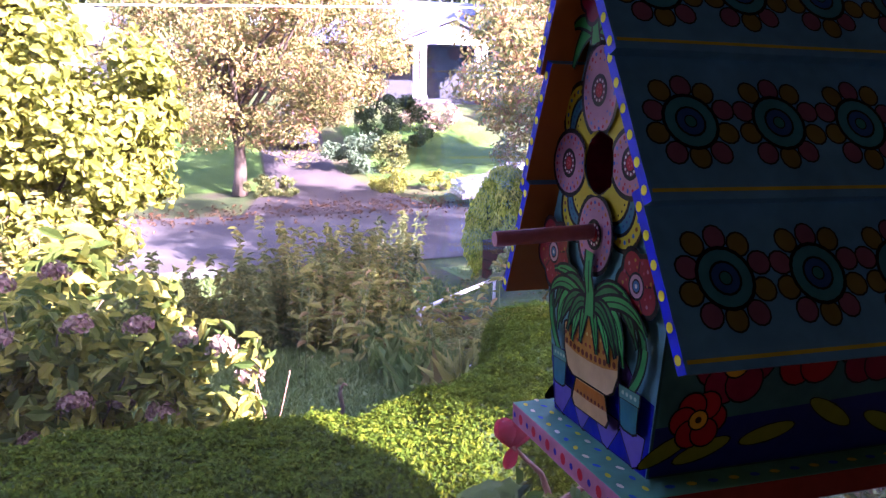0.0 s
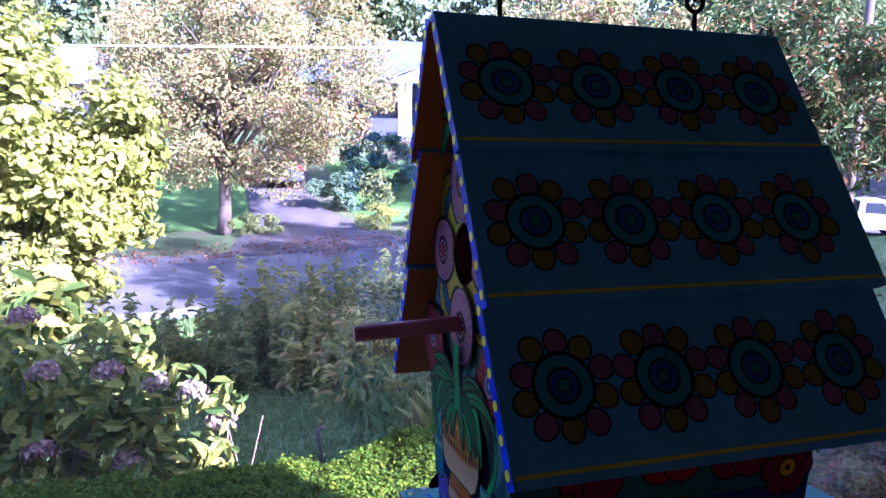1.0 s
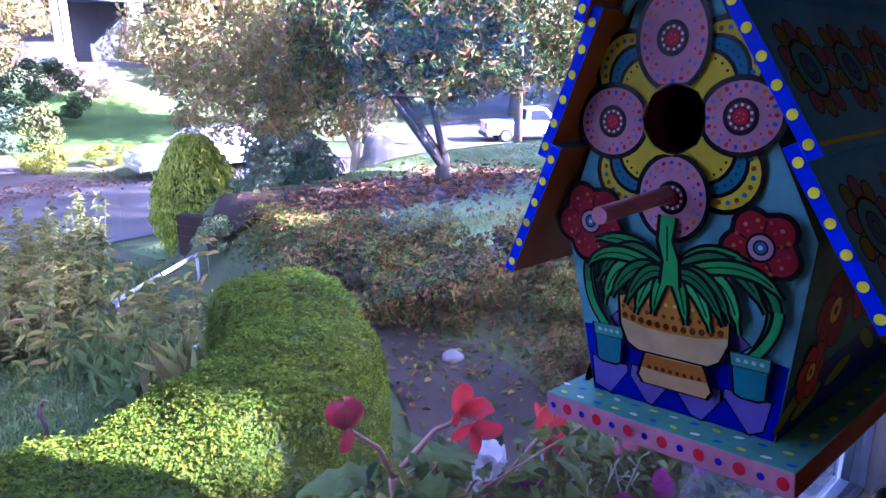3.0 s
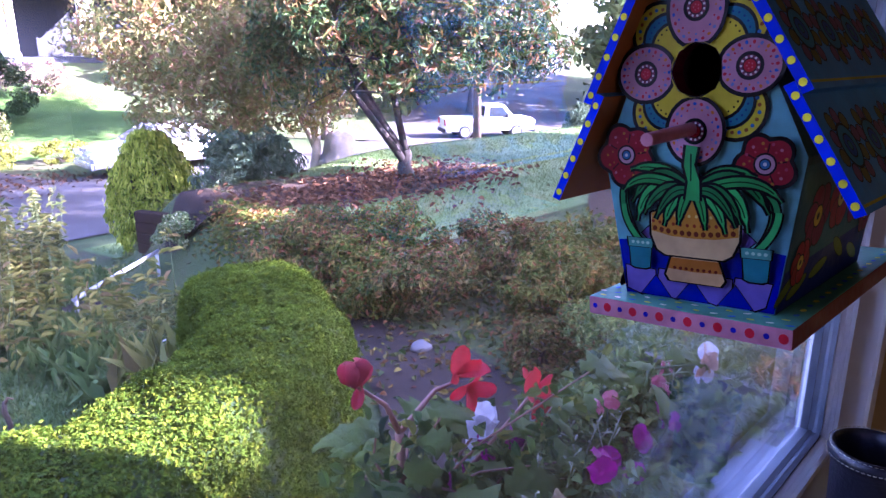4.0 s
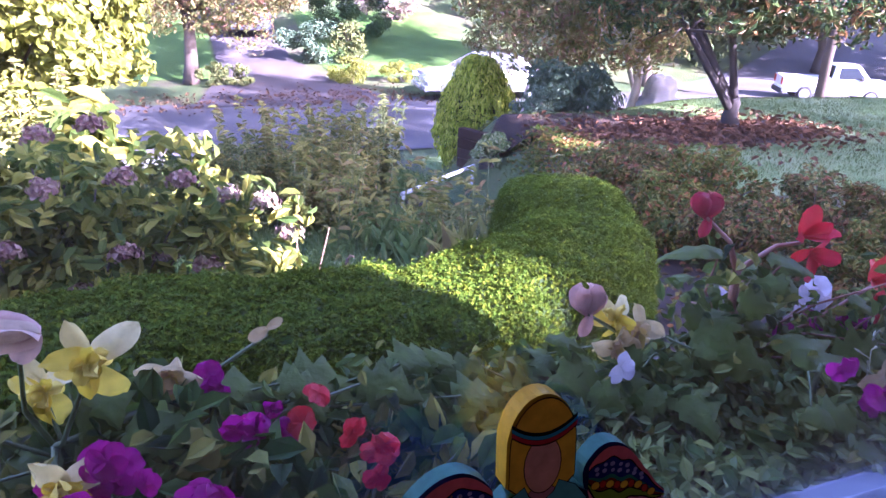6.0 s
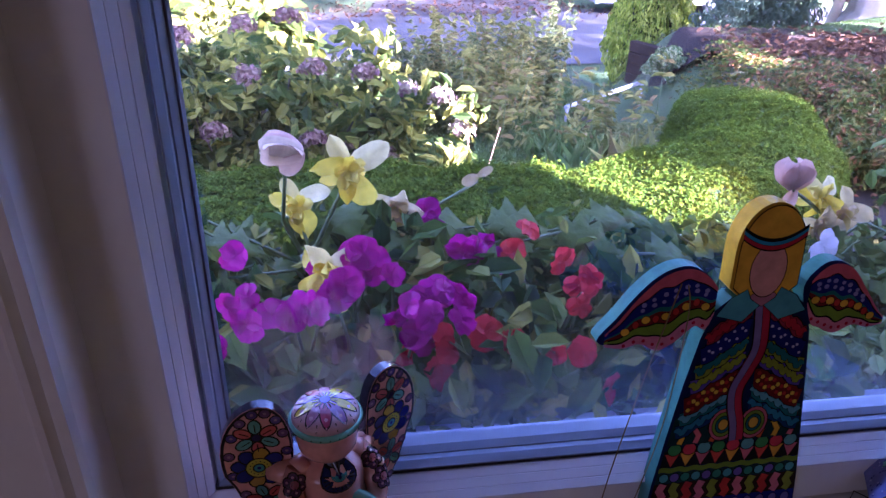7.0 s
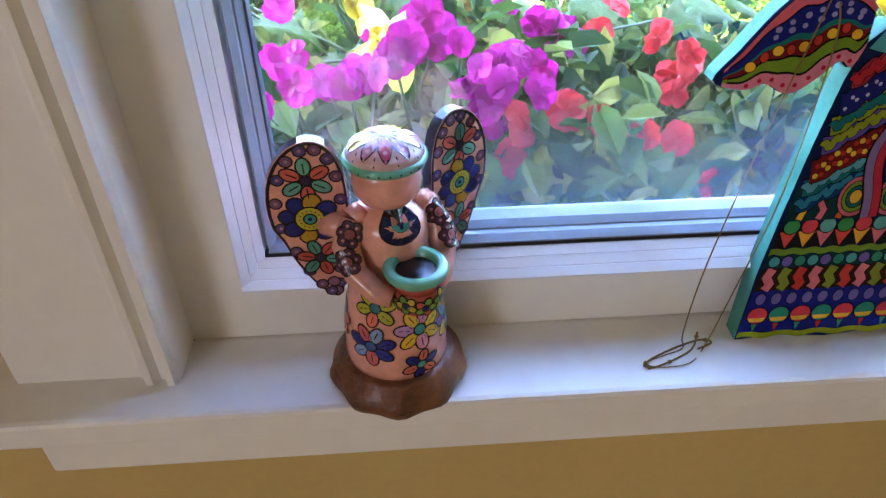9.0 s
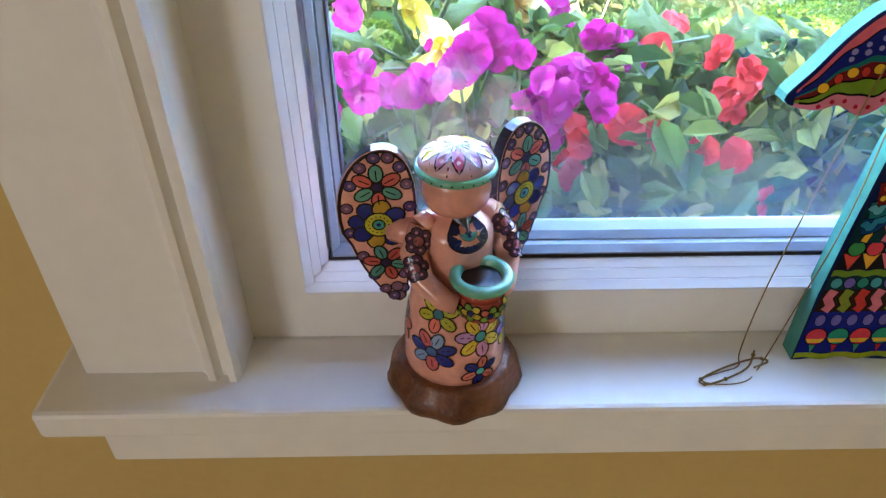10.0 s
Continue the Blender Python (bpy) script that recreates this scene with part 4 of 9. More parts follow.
def ceramic_statue():
    """A glazed pottery angel with a jar, on a turned wooden foot: one plain mesh."""
    bm = bmesh.new()
    R = 0.18
    mats = [paint("d99a86", R), paint("6fb090", R), M_FOOT, paint("a8503c", R), paint("cfa8a4", R), paint("140d0c", R)]
    lathe(bm, [(0.0462, 0.0), (0.0475, 0.006), (0.0455, 0.015), (0.0410, 0.019), (0.0405, 0.024), (0.0375, 0.0255), (0.002, 0.0258)], 48, None, 2, lambda a, z: 1 + (0.035 * math.sin(9 * a) * (z < 0.012)))
    lathe(bm, [(0.0345, 0.0245), (0.0350, 0.030), (0.0335, 0.055), (0.0300, 0.080), (0.0265, 0.100), (0.0235, 0.118), (0.0240, 0.128), (0.0232, 0.138), (0.0205, 0.144), (0.0150, 0.1480), (0.0105, 0.1500), (0.0095, 0.153)], 40, None, 0)
    # head and flat cap
    hd = [(0.004, 0.1500), (0.0115, 0.1508), (0.0165, 0.1540), (0.0198, 0.1595), (0.0208, 0.1665), (0.0204, 0.1735), (0.0190, 0.1805), (0.004, 0.182)]
    lathe(bm, hd, 32, None, 0)
    lathe(bm, [(0.0180, 0.1795), (0.0240, 0.1795), (0.0248, 0.1820), (0.0232, 0.1845)], 36, None, 1)
    lathe(bm, [(0.0230, 0.1842), (0.0212, 0.1885), (0.0160, 0.1925), (0.0085, 0.1950), (0.0008, 0.1957)], 36, None, 4)
    # arms: two bent tubes to the jar
    for s in (-1, 1):
        tube(bm, [(0.0215 * s, 0.0, 0.142), (0.0300 * s, -0.006, 0.128), (0.0285 * s, -0.017, 0.114), (0.020 * s, -0.030, 0.106), (0.013 * s, -0.036, 0.104)], [0.0085, 0.0088, 0.0078, 0.0072, 0.0062], 14, True, 0)
        tube(bm, [(0.0150 * s, 0.002, 0.146), (0.0225 * s, 0.0, 0.142)], [0.007, 0.0084], 12, True, 0)
    # jar
    J = Matrix.Translation((0.003, -0.034, 0.090))
    lathe(bm, [(0.009, 0.0), (0.0135, 0.004), (0.0155, 0.012), (0.0145, 0.020)], 28, J, 3)
    lathe(bm, [(0.0142, 0.0195), (0.0150, 0.024), (0.0152, 0.0255)], 28, J, 3)
    lathe(bm, [(0.0150, 0.0250), (0.0188, 0.0290), (0.0196, 0.0315), (0.0180, 0.0340), (0.0140, 0.0345), (0.0128, 0.0325), (0.0122, 0.0262)], 28, J, 1)
    lathe(bm, [(0.0124, 0.0295), (0.0120, 0.0275), (0.001, 0.0270)], 28, J, 5)
    # wings: thick rounded slabs
    out = []
    for k in range(36):
        a = k * math.tau / 36
        x, z = 0.0235 * math.cos(a), 0.0605 * math.sin(a)
        x *= 1.0 + 0.30 * math.sin(a) - 0.12 * (z < 0)
        x += 0.010 * (1 - ((z - 0.01) / 0.07) ** 2)
        out.append((x, z))

    def wing_place(s):
        m = pose(0.0405 * s + 0.006, 0.016, 0.131, 0, 0, 0) @ Matrix.Rotation(radians(1 * s), 4, "Y") @ Matrix.Rotation(radians(18 * s), 4, "Z")
        return m

    for s in (-1, 1):
        m = wing_place(s)
        rim = paint("241820", R)
        if rim not in mats:
            mats.append(rim)
        slab(bm, [(x * s, z) for x, z in out], 0.008, m, 0, mats.index(rim))
        tube(bm, [(0.012 * s, 0.006, 0.136), (0.030 * s, 0.013, 0.132), (0.036 * s, 0.019, 0.130)], [0.008, 0.009, 0.007], 10, True, 0)
    # painted motifs
    for s in (-1, 1):
        m = wing_place(s)
        br = Brush(bm, mats, lambda u, v, h, m=m, s=s: m @ Vector((u * s, -h, v)), R)
        cx = sum(x for x, z in out) / len(out)
        br.poly([(cx + (x - cx) * 0.985, z * 0.99) for x, z in out], "1a1018")
        br.poly([(cx + (x - cx) * 0.91, z * 0.955) for x, z in out], "d99a86")
        for k, (x, z) in enumerate(out):
            if k % 2 == 0:
                br.ell(cx + (x - cx) * 0.79, z * 0.915, 0.0034, 0.0034, "6e4a66" if k % 4 else "55406e", 0, 0.0010, 10)
                br.ell(cx + (x - cx) * 0.79, z * 0.915, 0.0012, 0.0012, "96707e", 0, 0, 7)
        br.flower(0.0085, 0.034, 6, 0.0098, 0.0038, 0.0058, ["c05a4c", "5f9c86"], "2a2040", 0.0030, 0.5, 0.0011)
        br.flower(0.0095, 0.006, 8, 0.0122, 0.0052, 0.0062, ["1c246e", "1c246e", "b08a20", "1c246e"], "b8b02a", 0.0086, 0.2, 0.0011)
        br.dots(0.0095, 0.006, 0.0062, 14, 0.0005, [BLACK])
        br.ell(0.0095, 0.006, 0.0034, 0.0034, "3f8f78", 0, 0.0010)
        br.ell(0.0095, 0.006, 0.0014, 0.0014, "1c2458")
        br.flower(0.0070, -0.025, 6, 0.0090, 0.0034, 0.0054, ["b04a40", "4f8a78"], "2a2040", 0.0030, 0.2, 0.0011)
        for fx0, fz0, fr in ((0.0085, 0.034, 0.0098), (0.0070, -0.025, 0.0090)):
            for j in range(6):
                q = (0.5 if fz0 > 0 else 0.2) + j * math.tau / 6
                br.stroke([(fx0 + fr * 0.55 * math.cos(q), fz0 + fr * 0.55 * math.sin(q)), (fx0 + fr * 1.25 * math.cos(q), fz0 + fr * 1.25 * math.sin(q))], 0.0007, BLACK)
        br.ell(0.001, -0.046, 0.0036, 0.0036, "7a5068", 0, 0.0008)

    def on_dress(a0, z0, k=1.0):
        def place(u, v, h):
            z = z0 + v
            r = float(np.interp(z, [0.025, 0.03, 0.055, 0.080, 0.100, 0.118, 0.138], [0.0345, 0.0350, 0.0335, 0.0300, 0.0265, 0.0235, 0.0225])) + h + 0.0004
            a = a0 + u / 0.032
            return (r * math.sin(a), -r * math.cos(a), z)
        return place

    for a0, z0, n, sc, cols, mid in ((0.15, 0.067, 7, 1.15, ["d8b838", "d090a8", "d8b838", "b888b8"], "4a9a90"), (-0.85, 0.055, 7, 1.1, ["202a80", "7a90b8", "b85a60"], "3a5a90"), (0.12, 0.037, 6, 0.82, ["202a80", "c86a5c"], "4aa098"), (-0.75, 0.086, 6, 1.05, ["a8a82c", "d8705c", "a8a82c"], "2a6a70"), (1.0, 0.060, 7, 1.0, ["8a70a8", "d8b838", "7aa0c0"], "4a9a90"), (-1.9, 0.06, 7, 1.0, ["c86a5c", "202a80"], "d8b838"), (1.9, 0.06, 7, 1.0, ["c86a5c", "a8a82c"], "d8b838"), (2.9, 0.06, 7, 1.0, ["202a80", "d090a8"], "d8b838")):
        br = Brush(bm, mats, on_dress(a0, z0), R)
        sc *= 1.14
        br.flower(0, 0, n, 0.0078 * sc, 0.0031 * sc, 0.0050 * sc, cols, mid, 0.0028 * sc, 0.3, 0.0011)
        for j in range(n):
            q = 0.3 + j * math.tau / n
            br.stroke([(0.0055 * sc * math.cos(q), 0.0055 * sc * math.sin(q)), (0.0105 * sc * math.cos(q), 0.0105 * sc * math.sin(q))], 0.0006, BLACK)
    # bib, cap petals, arm rosettes
    chest = lambda z: float(np.interp(z, [0.118, 0.128, 0.138, 0.144, 0.1480, 0.150, 0.153], [0.0235, 0.0240, 0.0232, 0.0205, 0.0150, 0.0112, 0.0100]))
    br = Brush(bm, mats, lambda u, v, h: ((chest(0.1435 + v) + 0.0007 + h) * math.sin(u / 0.021), -(chest(0.1435 + v) + 0.0007 + h) * math.cos(u / 0.021), 0.1435 + v), R)
    br.ell(0, 0.0012, 0.0122, 0.0112, "16224e", 0, 0.0011, 24)
    for j in range(13):
        q = math.pi + j * math.pi / 12
        br.stroke([(0.0072 * math.cos(q), 0.0012 + 0.0066 * math.sin(q)), (0.0112 * math.cos(q), 0.0012 + 0.0102 * math.sin(q))], 0.0006, "0c1226")
    br.ell(0, 0.0042, 0.0058, 0.0062, "c88a7c", 0, 0.0008, 16)
    br.poly([(0.0056 * math.cos(math.pi + j * math.pi / 10), 0.0022 + 0.0046 * math.sin(math.pi + j * math.pi / 10)) for j in range(11)], "3f9890")
    br.ell(0, 0.0002, 0.0012, 0.0012, "1a2050", 0, 0, 10)
    br = Brush(bm, mats, lambda u, v, h: (u, v, float(np.interp(math.hypot(u, v), [0, 0.0085, 0.016, 0.0212, 0.0230], [0.1957, 0.1950, 0.1925, 0.1885, 0.1842])) + h + 0.0003), R)
    for k in range(10):
        a = k * math.tau / 10
        br.ell(0.0115 * math.cos(a), 0.0115 * math.sin(a), 0.0092, 0.0036, ("a87a9c", "c8b038", "b07a88", "b04a5c")[k % 4], a, 0.0010, 12)
        br.stroke([(0.019 * math.cos(a + 0.314), 0.019 * math.sin(a + 0.314)), (0.0225 * math.cos(a + 0.314), 0.0225 * math.sin(a + 0.314))], 0.0007, BLACK)
    br.ell(0, 0, 0.0034, 0.0034, "8878b8", 0, 0.0005, 12)
    br = Brush(bm, mats, lambda u, v, h: ((0.0249 + h) * math.sin(u), -(0.0249 + h) * math.cos(u), 0.1820 + v), R)
    for k in range(26):
        br.poly([(k * math.tau / 26 + dx, dz) for dx, dz in ((-0.03, 0.0), (0.0, -0.0008), (0.03, 0.0), (0.0, 0.0008))], "14382c")
    # flowers round the jar
    br = Brush(bm, mats, lambda u, v, h: (0.003 + (0.0156 + h - 25 * v * v) * math.sin(u / 0.0155), -0.034 - (0.0156 + h - 25 * v * v) * math.cos(u / 0.0155), 0.1025 + v), R)
    for k in range(7):
        br.flower(-0.036 + 0.0118 * k, 0.0008 * (-1) ** k, 5, 0.0040, 0.0021, 0.0027, (["b8a02c", "6a8a34"], ["7a9a3a", "b85a44"])[k % 2], "1c2458", 0.0018, 0.4 * k, 0.0010)
    for s in (-1, 1):
        for p0, p1, rad in (((0.0215 * s, 0.0, 0.142), (0.0300 * s, -0.006, 0.128), 0.0088), ((0.0300 * s, -0.006, 0.128), (0.0285 * s, -0.017, 0.114), 0.0086)):
            ax = (Vector(p0) - Vector(p1)).normalized()
            mid = (Vector(p0) + Vector(p1)) * 0.5
            front = Vector((0.45 * s, -1.0, 0.25))
            front = (front - ax * front.dot(ax)).normalized()
            side = ax.cross(front)

            def around(u, v, h, mid=mid, ax=ax, front=front, side=side, rad=rad):
                q = 0.72 * u / rad
                return mid + ax * (0.74 * v) + (front * math.cos(q) + side * math.sin(q)) * (rad + 0.0006 + h)

            br = Brush(bm, mats, around, R)
            for j in range(6):
                q = j * math.tau / 6
                br.ell(0.0070 * math.cos(q), 0.0072 * math.sin(q), 0.0042, 0.0040, "4a2c44", 0, 0.0012, 9)
            br.ell(0, 0, 0.0040, 0.0042, "8a4a50", 0, 0.0012, 8)
            br.dots(0, 0, 0.0072, 6, 0.0013, ["a06a70"])
    ob = part("angel_figurine", bm, mats)
    ob.matrix_world = pose(0.103, -0.038, SILL, 0, 0, 22) @ Matrix.Diagonal((1, 1, 0.963, 1))
    tagged(ob, "glazed pink pottery angel holding a jar, on brown wooden foot", "figurine")


M_FOOT = mat("varnished_brown_wood", "6d4020", 0.5, var=0.75, scale=170, bump=1.0, coat=0.1, big=35)
ceramic_statue()


def smooth_line(pts, k=5):
    """A rounded line through the points."""
    P = [Vector(q) for q in pts]
    out = []
    for i in range(len(P) - 1):
        a, b, c, d = P[max(i - 1, 0)], P[i], P[i + 1], P[min(i + 2, len(P) - 1)]
        for j in range(k):
            t = j / k
            out.append(0.5 * ((2 * b) + (c - a) * t + (2 * a - 5 * b + 4 * c - d) * t * t + (3 * b - a - 3 * c + d) * t ** 3))
    return out + [P[-1]]


def smooth_ring(pts, k=4):
    n = len(pts)
    q = smooth_line([pts[-1], *pts, pts[0], pts[1]], k)
    return [tuple(v) for v in q[k:k + n * k]]


def wooden_angel():
    """A flat board angel, painted all over in bright bands: one plain mesh."""
    bm = bmesh.new()
    G = paint("4f8f7c", deep=0.8)
    mats = [paint("15224a"), G, paint("d9a51a")]
    T = 0.0155
    gown = [(-0.0715, 0.0), (-0.04, 0.0035), (0.0, -0.0005), (0.04, 0.0035), (0.0720, 0.0), (0.066, 0.06), (0.059, 0.11), (0.052, 0.16), (0.046, 0.20), (0.038, 0.222), (0.024, 0.232), (-0.024, 0.232), (-0.036, 0.222), (-0.044, 0.20), (-0.052, 0.16), (-0.060, 0.11), (-0.067, 0.06)]
    slab(bm, gown, T, None, 0, 1)
    head = [(0.0265 * math.cos(a) - 0.001, 0.268 + 0.036 * math.sin(a)) for a in (math.pi * k / 16 for k in range(17))]
    head = [(0.0255, 0.240), *head, (-0.0275, 0.240), (-0.018, 0.231), (0.016, 0.231)]
    slab(bm, head, T, None, 2, 2)
    wl = [(-0.036, 0.236), (-0.047, 0.252), (-0.062, 0.259), (-0.080, 0.255), (-0.097, 0.241), (-0.113, 0.221), (-0.127, 0.203), (-0.108, 0.197), (-0.095, 0.200), (-0.080, 0.193), (-0.066, 0.200), (-0.052, 0.212), (-0.043, 0.208)]
    wr = [(0.034, 0.236), (0.044, 0.252), (0.056, 0.256), (0.070, 0.250), (0.085, 0.232), (0.099, 0.214), (0.108, 0.204), (0.092, 0.200), (0.079, 0.203), (0.064, 0.197), (0.050, 0.203), (0.042, 0.208)]
    wl, wr = smooth_ring(wl), smooth_ring(wr)
    for w in (wl, wr):
        slab(bm, w, T * 0.85, Matrix.Translation((0, 0.001, 0)), 0, 1)
    br = Brush(bm, mats, lambda u, v, h: (u, -h, v))
    half = lambda z: float(np.interp(z, [0, 0.06, 0.11, 0.16, 0.20, 0.222], [0.0705, 0.0650, 0.0580, 0.0505, 0.0440, 0.036]))

    def band(z0, z1, col, amp0=0.0, amp1=0.0, n=6):
        k = 48
        lo = [(-half(z0) + 2 * half(z0) * i / k, z0 + amp0 * math.sin(n * math.tau * i / k)) for i in range(k + 1)]
        up = [(-half(z1) + 2 * half(z1) * i / k, z1 + amp1 * math.sin(n * math.tau * i / k)) for i in range(k + 1)]
        br.strip(lo, up, col)

    def row(z, n, fn):
        w = half(z) - 0.002
        for i in range(n):
            fn(-w + 2 * w * (i + 0.5) / n, z, i, 2 * w / n)

    # bands from the hem upwards
    band(0.002, 0.007, "8a9a1c", 0.0012, 0.0012, 5)
    band(0.0075, 0.030, "16207a")
    row(0.0125, 8, lambda x, z, i, w: br.poly([(x - w * 0.24, z + 0.008), (x + w * 0.24, z + 0.008), (x, z - 0.0055)], "b02a2c" if i % 2 else "3a8a5c", 0.0006))
    row(0.0225, 8, lambda x, z, i, w: br.ell(x, z, w * 0.46, 0.0072, ("c83a48", "2a8a6c")[i % 2], 0, 0.0009, 14))
    row(0.0205, 8, lambda x, z, i, w: br.poly([(x - w * 0.42, z), (x + w * 0.42, z), (x + w * 0.3, z - 0.0035), (x - w * 0.3, z - 0.0035)], "d8b030"))
    band(0.0305, 0.045, "1a2480")
    row(0.0375, 11, lambda x, z, i, w: br.ell(x, z, w * 0.32, 0.0050, "6a62a8", 0, 0.0006, 12))
    band(0.0455, 0.0645, "2a1c18")
    row(0.055, 11, lambda x, z, i, w: br.stroke([(x - w * 0.1, z - 0.009), (x + w * 0.16, z - 0.004), (x - w * 0.14, z + 0.002), (x + w * 0.12, z + 0.009)], w * 0.62, ("c8707c", "7a8a2c", "b83a34")[i % 3], 0.0005))
    band(0.065, 0.0755, "12363c")
    row(0.0702, 13, lambda x, z, i, w: br.ell(x, z, w * 0.42, 0.0042, ("4a9aa0", "6a5aa8", "2f7f6a")[i % 3], 0, 0.0007, 12))
    band(0.076, 0.081, "6a8a2a", 0.0008, 0.0008, 9)
    band(0.0815, 0.098, "1a1a20")
    row(0.0875, 9, lambda x, z, i, w: br.poly([(x - w * 0.47, z + 0.007), (x + w * 0.47, z + 0.007), (x, z - 0.006)], ("c84a3c", "d8a030", "c86a78")[i % 3], 0.0005))
    row(0.0985, 9, lambda x, z, i, w: br.ell(x, z, w * 0.44, 0.0055, ("3a8a4c", "c8404c", "5aa0a0")[i % 3], 0, 0.0008, 14))
    # middle: dark ground with squiggles
    band(0.103, 0.130, "123438")
    row(0.115, 8, lambda x, z, i, w: br.stroke([(x, z - 0.011), (x + w * 0.16, z - 0.004), (x - w * 0.16, z + 0.003), (x + w * 0.1, z + 0.011)], w * 0.34, ("d8a828", "c86a78", "c85a30")[i % 3], 0.0007) if abs(x) > 0.014 else None)
    for s in (-1, 1):
        for z0, w, col in ((0.128, 0.012, "123a6a"), (0.140, 0.012, "1a6a70"), (0.152, 0.016, "6a1c1c"), (0.170, 0.012, "5a4a98"), (0.183, 0.012, "7a8a24"), (0.197, 0.014, "1a2068"), (0.212, 0.010, "8a2a3c")):
            pts = [(s * (0.006 + (half(z0 - 0.012) - 0.010) * k / 12), z0 + 0.010 - 0.024 * (k / 12) ** 1.2 + 0.0016 * math.sin(k * 1.7)) for k in range(13)]
            br.stroke(pts, w, col, 0.0008)
            if col == "6a1c1c":
                for k in range(1, 12):
                    for e in (-0.0035, 0.0035):
                        br.ell(pts[k][0], pts[k][1] + e, 0.0020, 0.0020, "d8b02c" if (k + (e > 0)) % 2 else "a83428", 0, 0.0003, 8)
            elif col == "1a2068":
                for k in range(1, 12):
                    br.ell(pts[k][0], pts[k][1] + 0.003 * (-1) ** k, 0.0013, 0.0013, "a8a8c8", n=7)
            else:
                wav = [(pts[k // 4][0] + (pts[min(k // 4 + 1, 12)][0] - pts[k // 4][0]) * (k % 4) / 4, pts[k // 4][1] + (pts[min(k // 4 + 1, 12)][1] - pts[k // 4][1]) * (k % 4) / 4 + 0.0024 * math.sin(k * 0.85)) for k in range(49)]
                br.stroke(wav, 0.0042, {"123a6a": "2a7a9a", "1a6a70": "5aa0b0", "5a4a98": "8a9a24", "7a8a24": "1c6a6a"}.get(col, "b02a34"), 0.0005)
        # half rosette beside the ribbon
        for r, col in ((0.015, "b8606c"), (0.0115, "6a8a2c"), (0.008, "1c5a5c"), (0.005, "c8a030")):
            br.ell(s * 0.013, 0.120, r * 0.8, r, col, 0, 0.0007, 16)
    # ribbon from neck to middle
    rib = [(v[0], v[1]) for v in smooth_line([(0.0, 0.227, 0), (0.003, 0.206, 0), (0.004, 0.187, 0), (-0.002, 0.170, 0), (-0.008, 0.154, 0), (-0.007, 0.138, 0), (-0.002, 0.120, 0), (0.0, 0.104, 0)], 4)]
    br.stroke(rib, 0.0120, "a82a3c", 0.0009)
    br.stroke([(x - 0.0028, z) for x, z in rib], 0.0056, "7a6a98", 0.0004)
    # head: plain oval, hair and headband
    br.poly([(0.0245, 0.241), *[(x * 0.94, 0.268 + (z - 0.268) * 0.95) for x, z in head[1:-3]], (-0.0262, 0.241), (-0.0165, 0.2325), (0.0150, 0.2325)], "dca81e", 0.0009)
    br.ell(-0.001, 0.231, 0.0115, 0.0060, "a8707c", 0, 0.0006, 16)
    br.ell(-0.001, 0.2535, 0.0140, 0.0210, "cf9688", 0, 0.0008, 22)
    # collar
    br.poly([(-0.036, 0.219), (-0.027, 0.232), (-0.0145, 0.239), (-0.011, 0.231), (-0.003, 0.2255), (-0.015, 0.213)], "4a98a0", 0.0007)
    br.poly([(0.036, 0.219), (0.026, 0.232), (0.0125, 0.239), (0.009, 0.231), (0.001, 0.2255), (0.015, 0.213)], "4a98a0", 0.0007)
    band_lo = [(-0.0255 + 0.050 * i / 12, 0.272 + 0.010 * (2 * i / 12 - 1) ** 2 - 0.004) for i in range(13)]
    for o, wd, col in ((0.0, 0.0100, BLACK), (0.0012, 0.0030, "b02a34"), (0.0046, 0.0026, "2a8aa8")):
        br.strip([(x, z + o) for x, z in band_lo], [(x, z + o + wd) for x, z in band_lo], col)
    # wing motifs: wavy bands between the lower and the upper edge
    def edges(w, x):
        zs = []
        for (xa, za), (xb, zb) in zip(w, w[1:] + w[:1]):
            if (xa - x) * (xb - x) <= 0 and abs(xb - xa) > 1e-9:
                zs.append(za + (zb - za) * (x - xa) / (xb - xa))
        return (min(zs), max(zs)) if zs else (0.205, 0.206)

    for s, w in ((-1, wl), (1, wr)):
        w2 = [(v[0], v[1]) for v in w]
        tipx, inx = (-0.1225, -0.0385) if s < 0 else (0.1045, 0.0365)

        def lay(f, t, w2=w2, tipx=tipx, inx=inx):
            x = inx + (tipx - inx) * t
            lo, hi = edges(w2, x)
            return (x, lo + 0.0006 + (hi - lo - 0.0012) * f)

        wave = lambda i, n: 0.025 * math.sin(i * n) if 0 < i < 30 else 0.0
        for f0, f1, col in ((0.0, 0.19, "c87888"), (0.19, 0.36, "6a8a22"), (0.36, 0.52, "6a1c20"), (0.52, 0.58, "1c6a66"), (0.58, 0.83, "1a2470"), (0.83, 1.0, "c8606c")):
            br.strip([lay(f0 + (wave(i, 0.9) if f0 > 0 else 0), i / 30) for i in range(31)], [lay(f1 + (wave(i, 0.9) if f1 < 1 else 0), i / 30) for i in range(31)], col)
        for f, wd in ((0.19, 0.0014), (0.36, 0.0012), (0.83, 0.0010)):
            br.stroke([lay(f + wave(i, 0.9), i / 30) for i in range(30)], wd, BLACK)
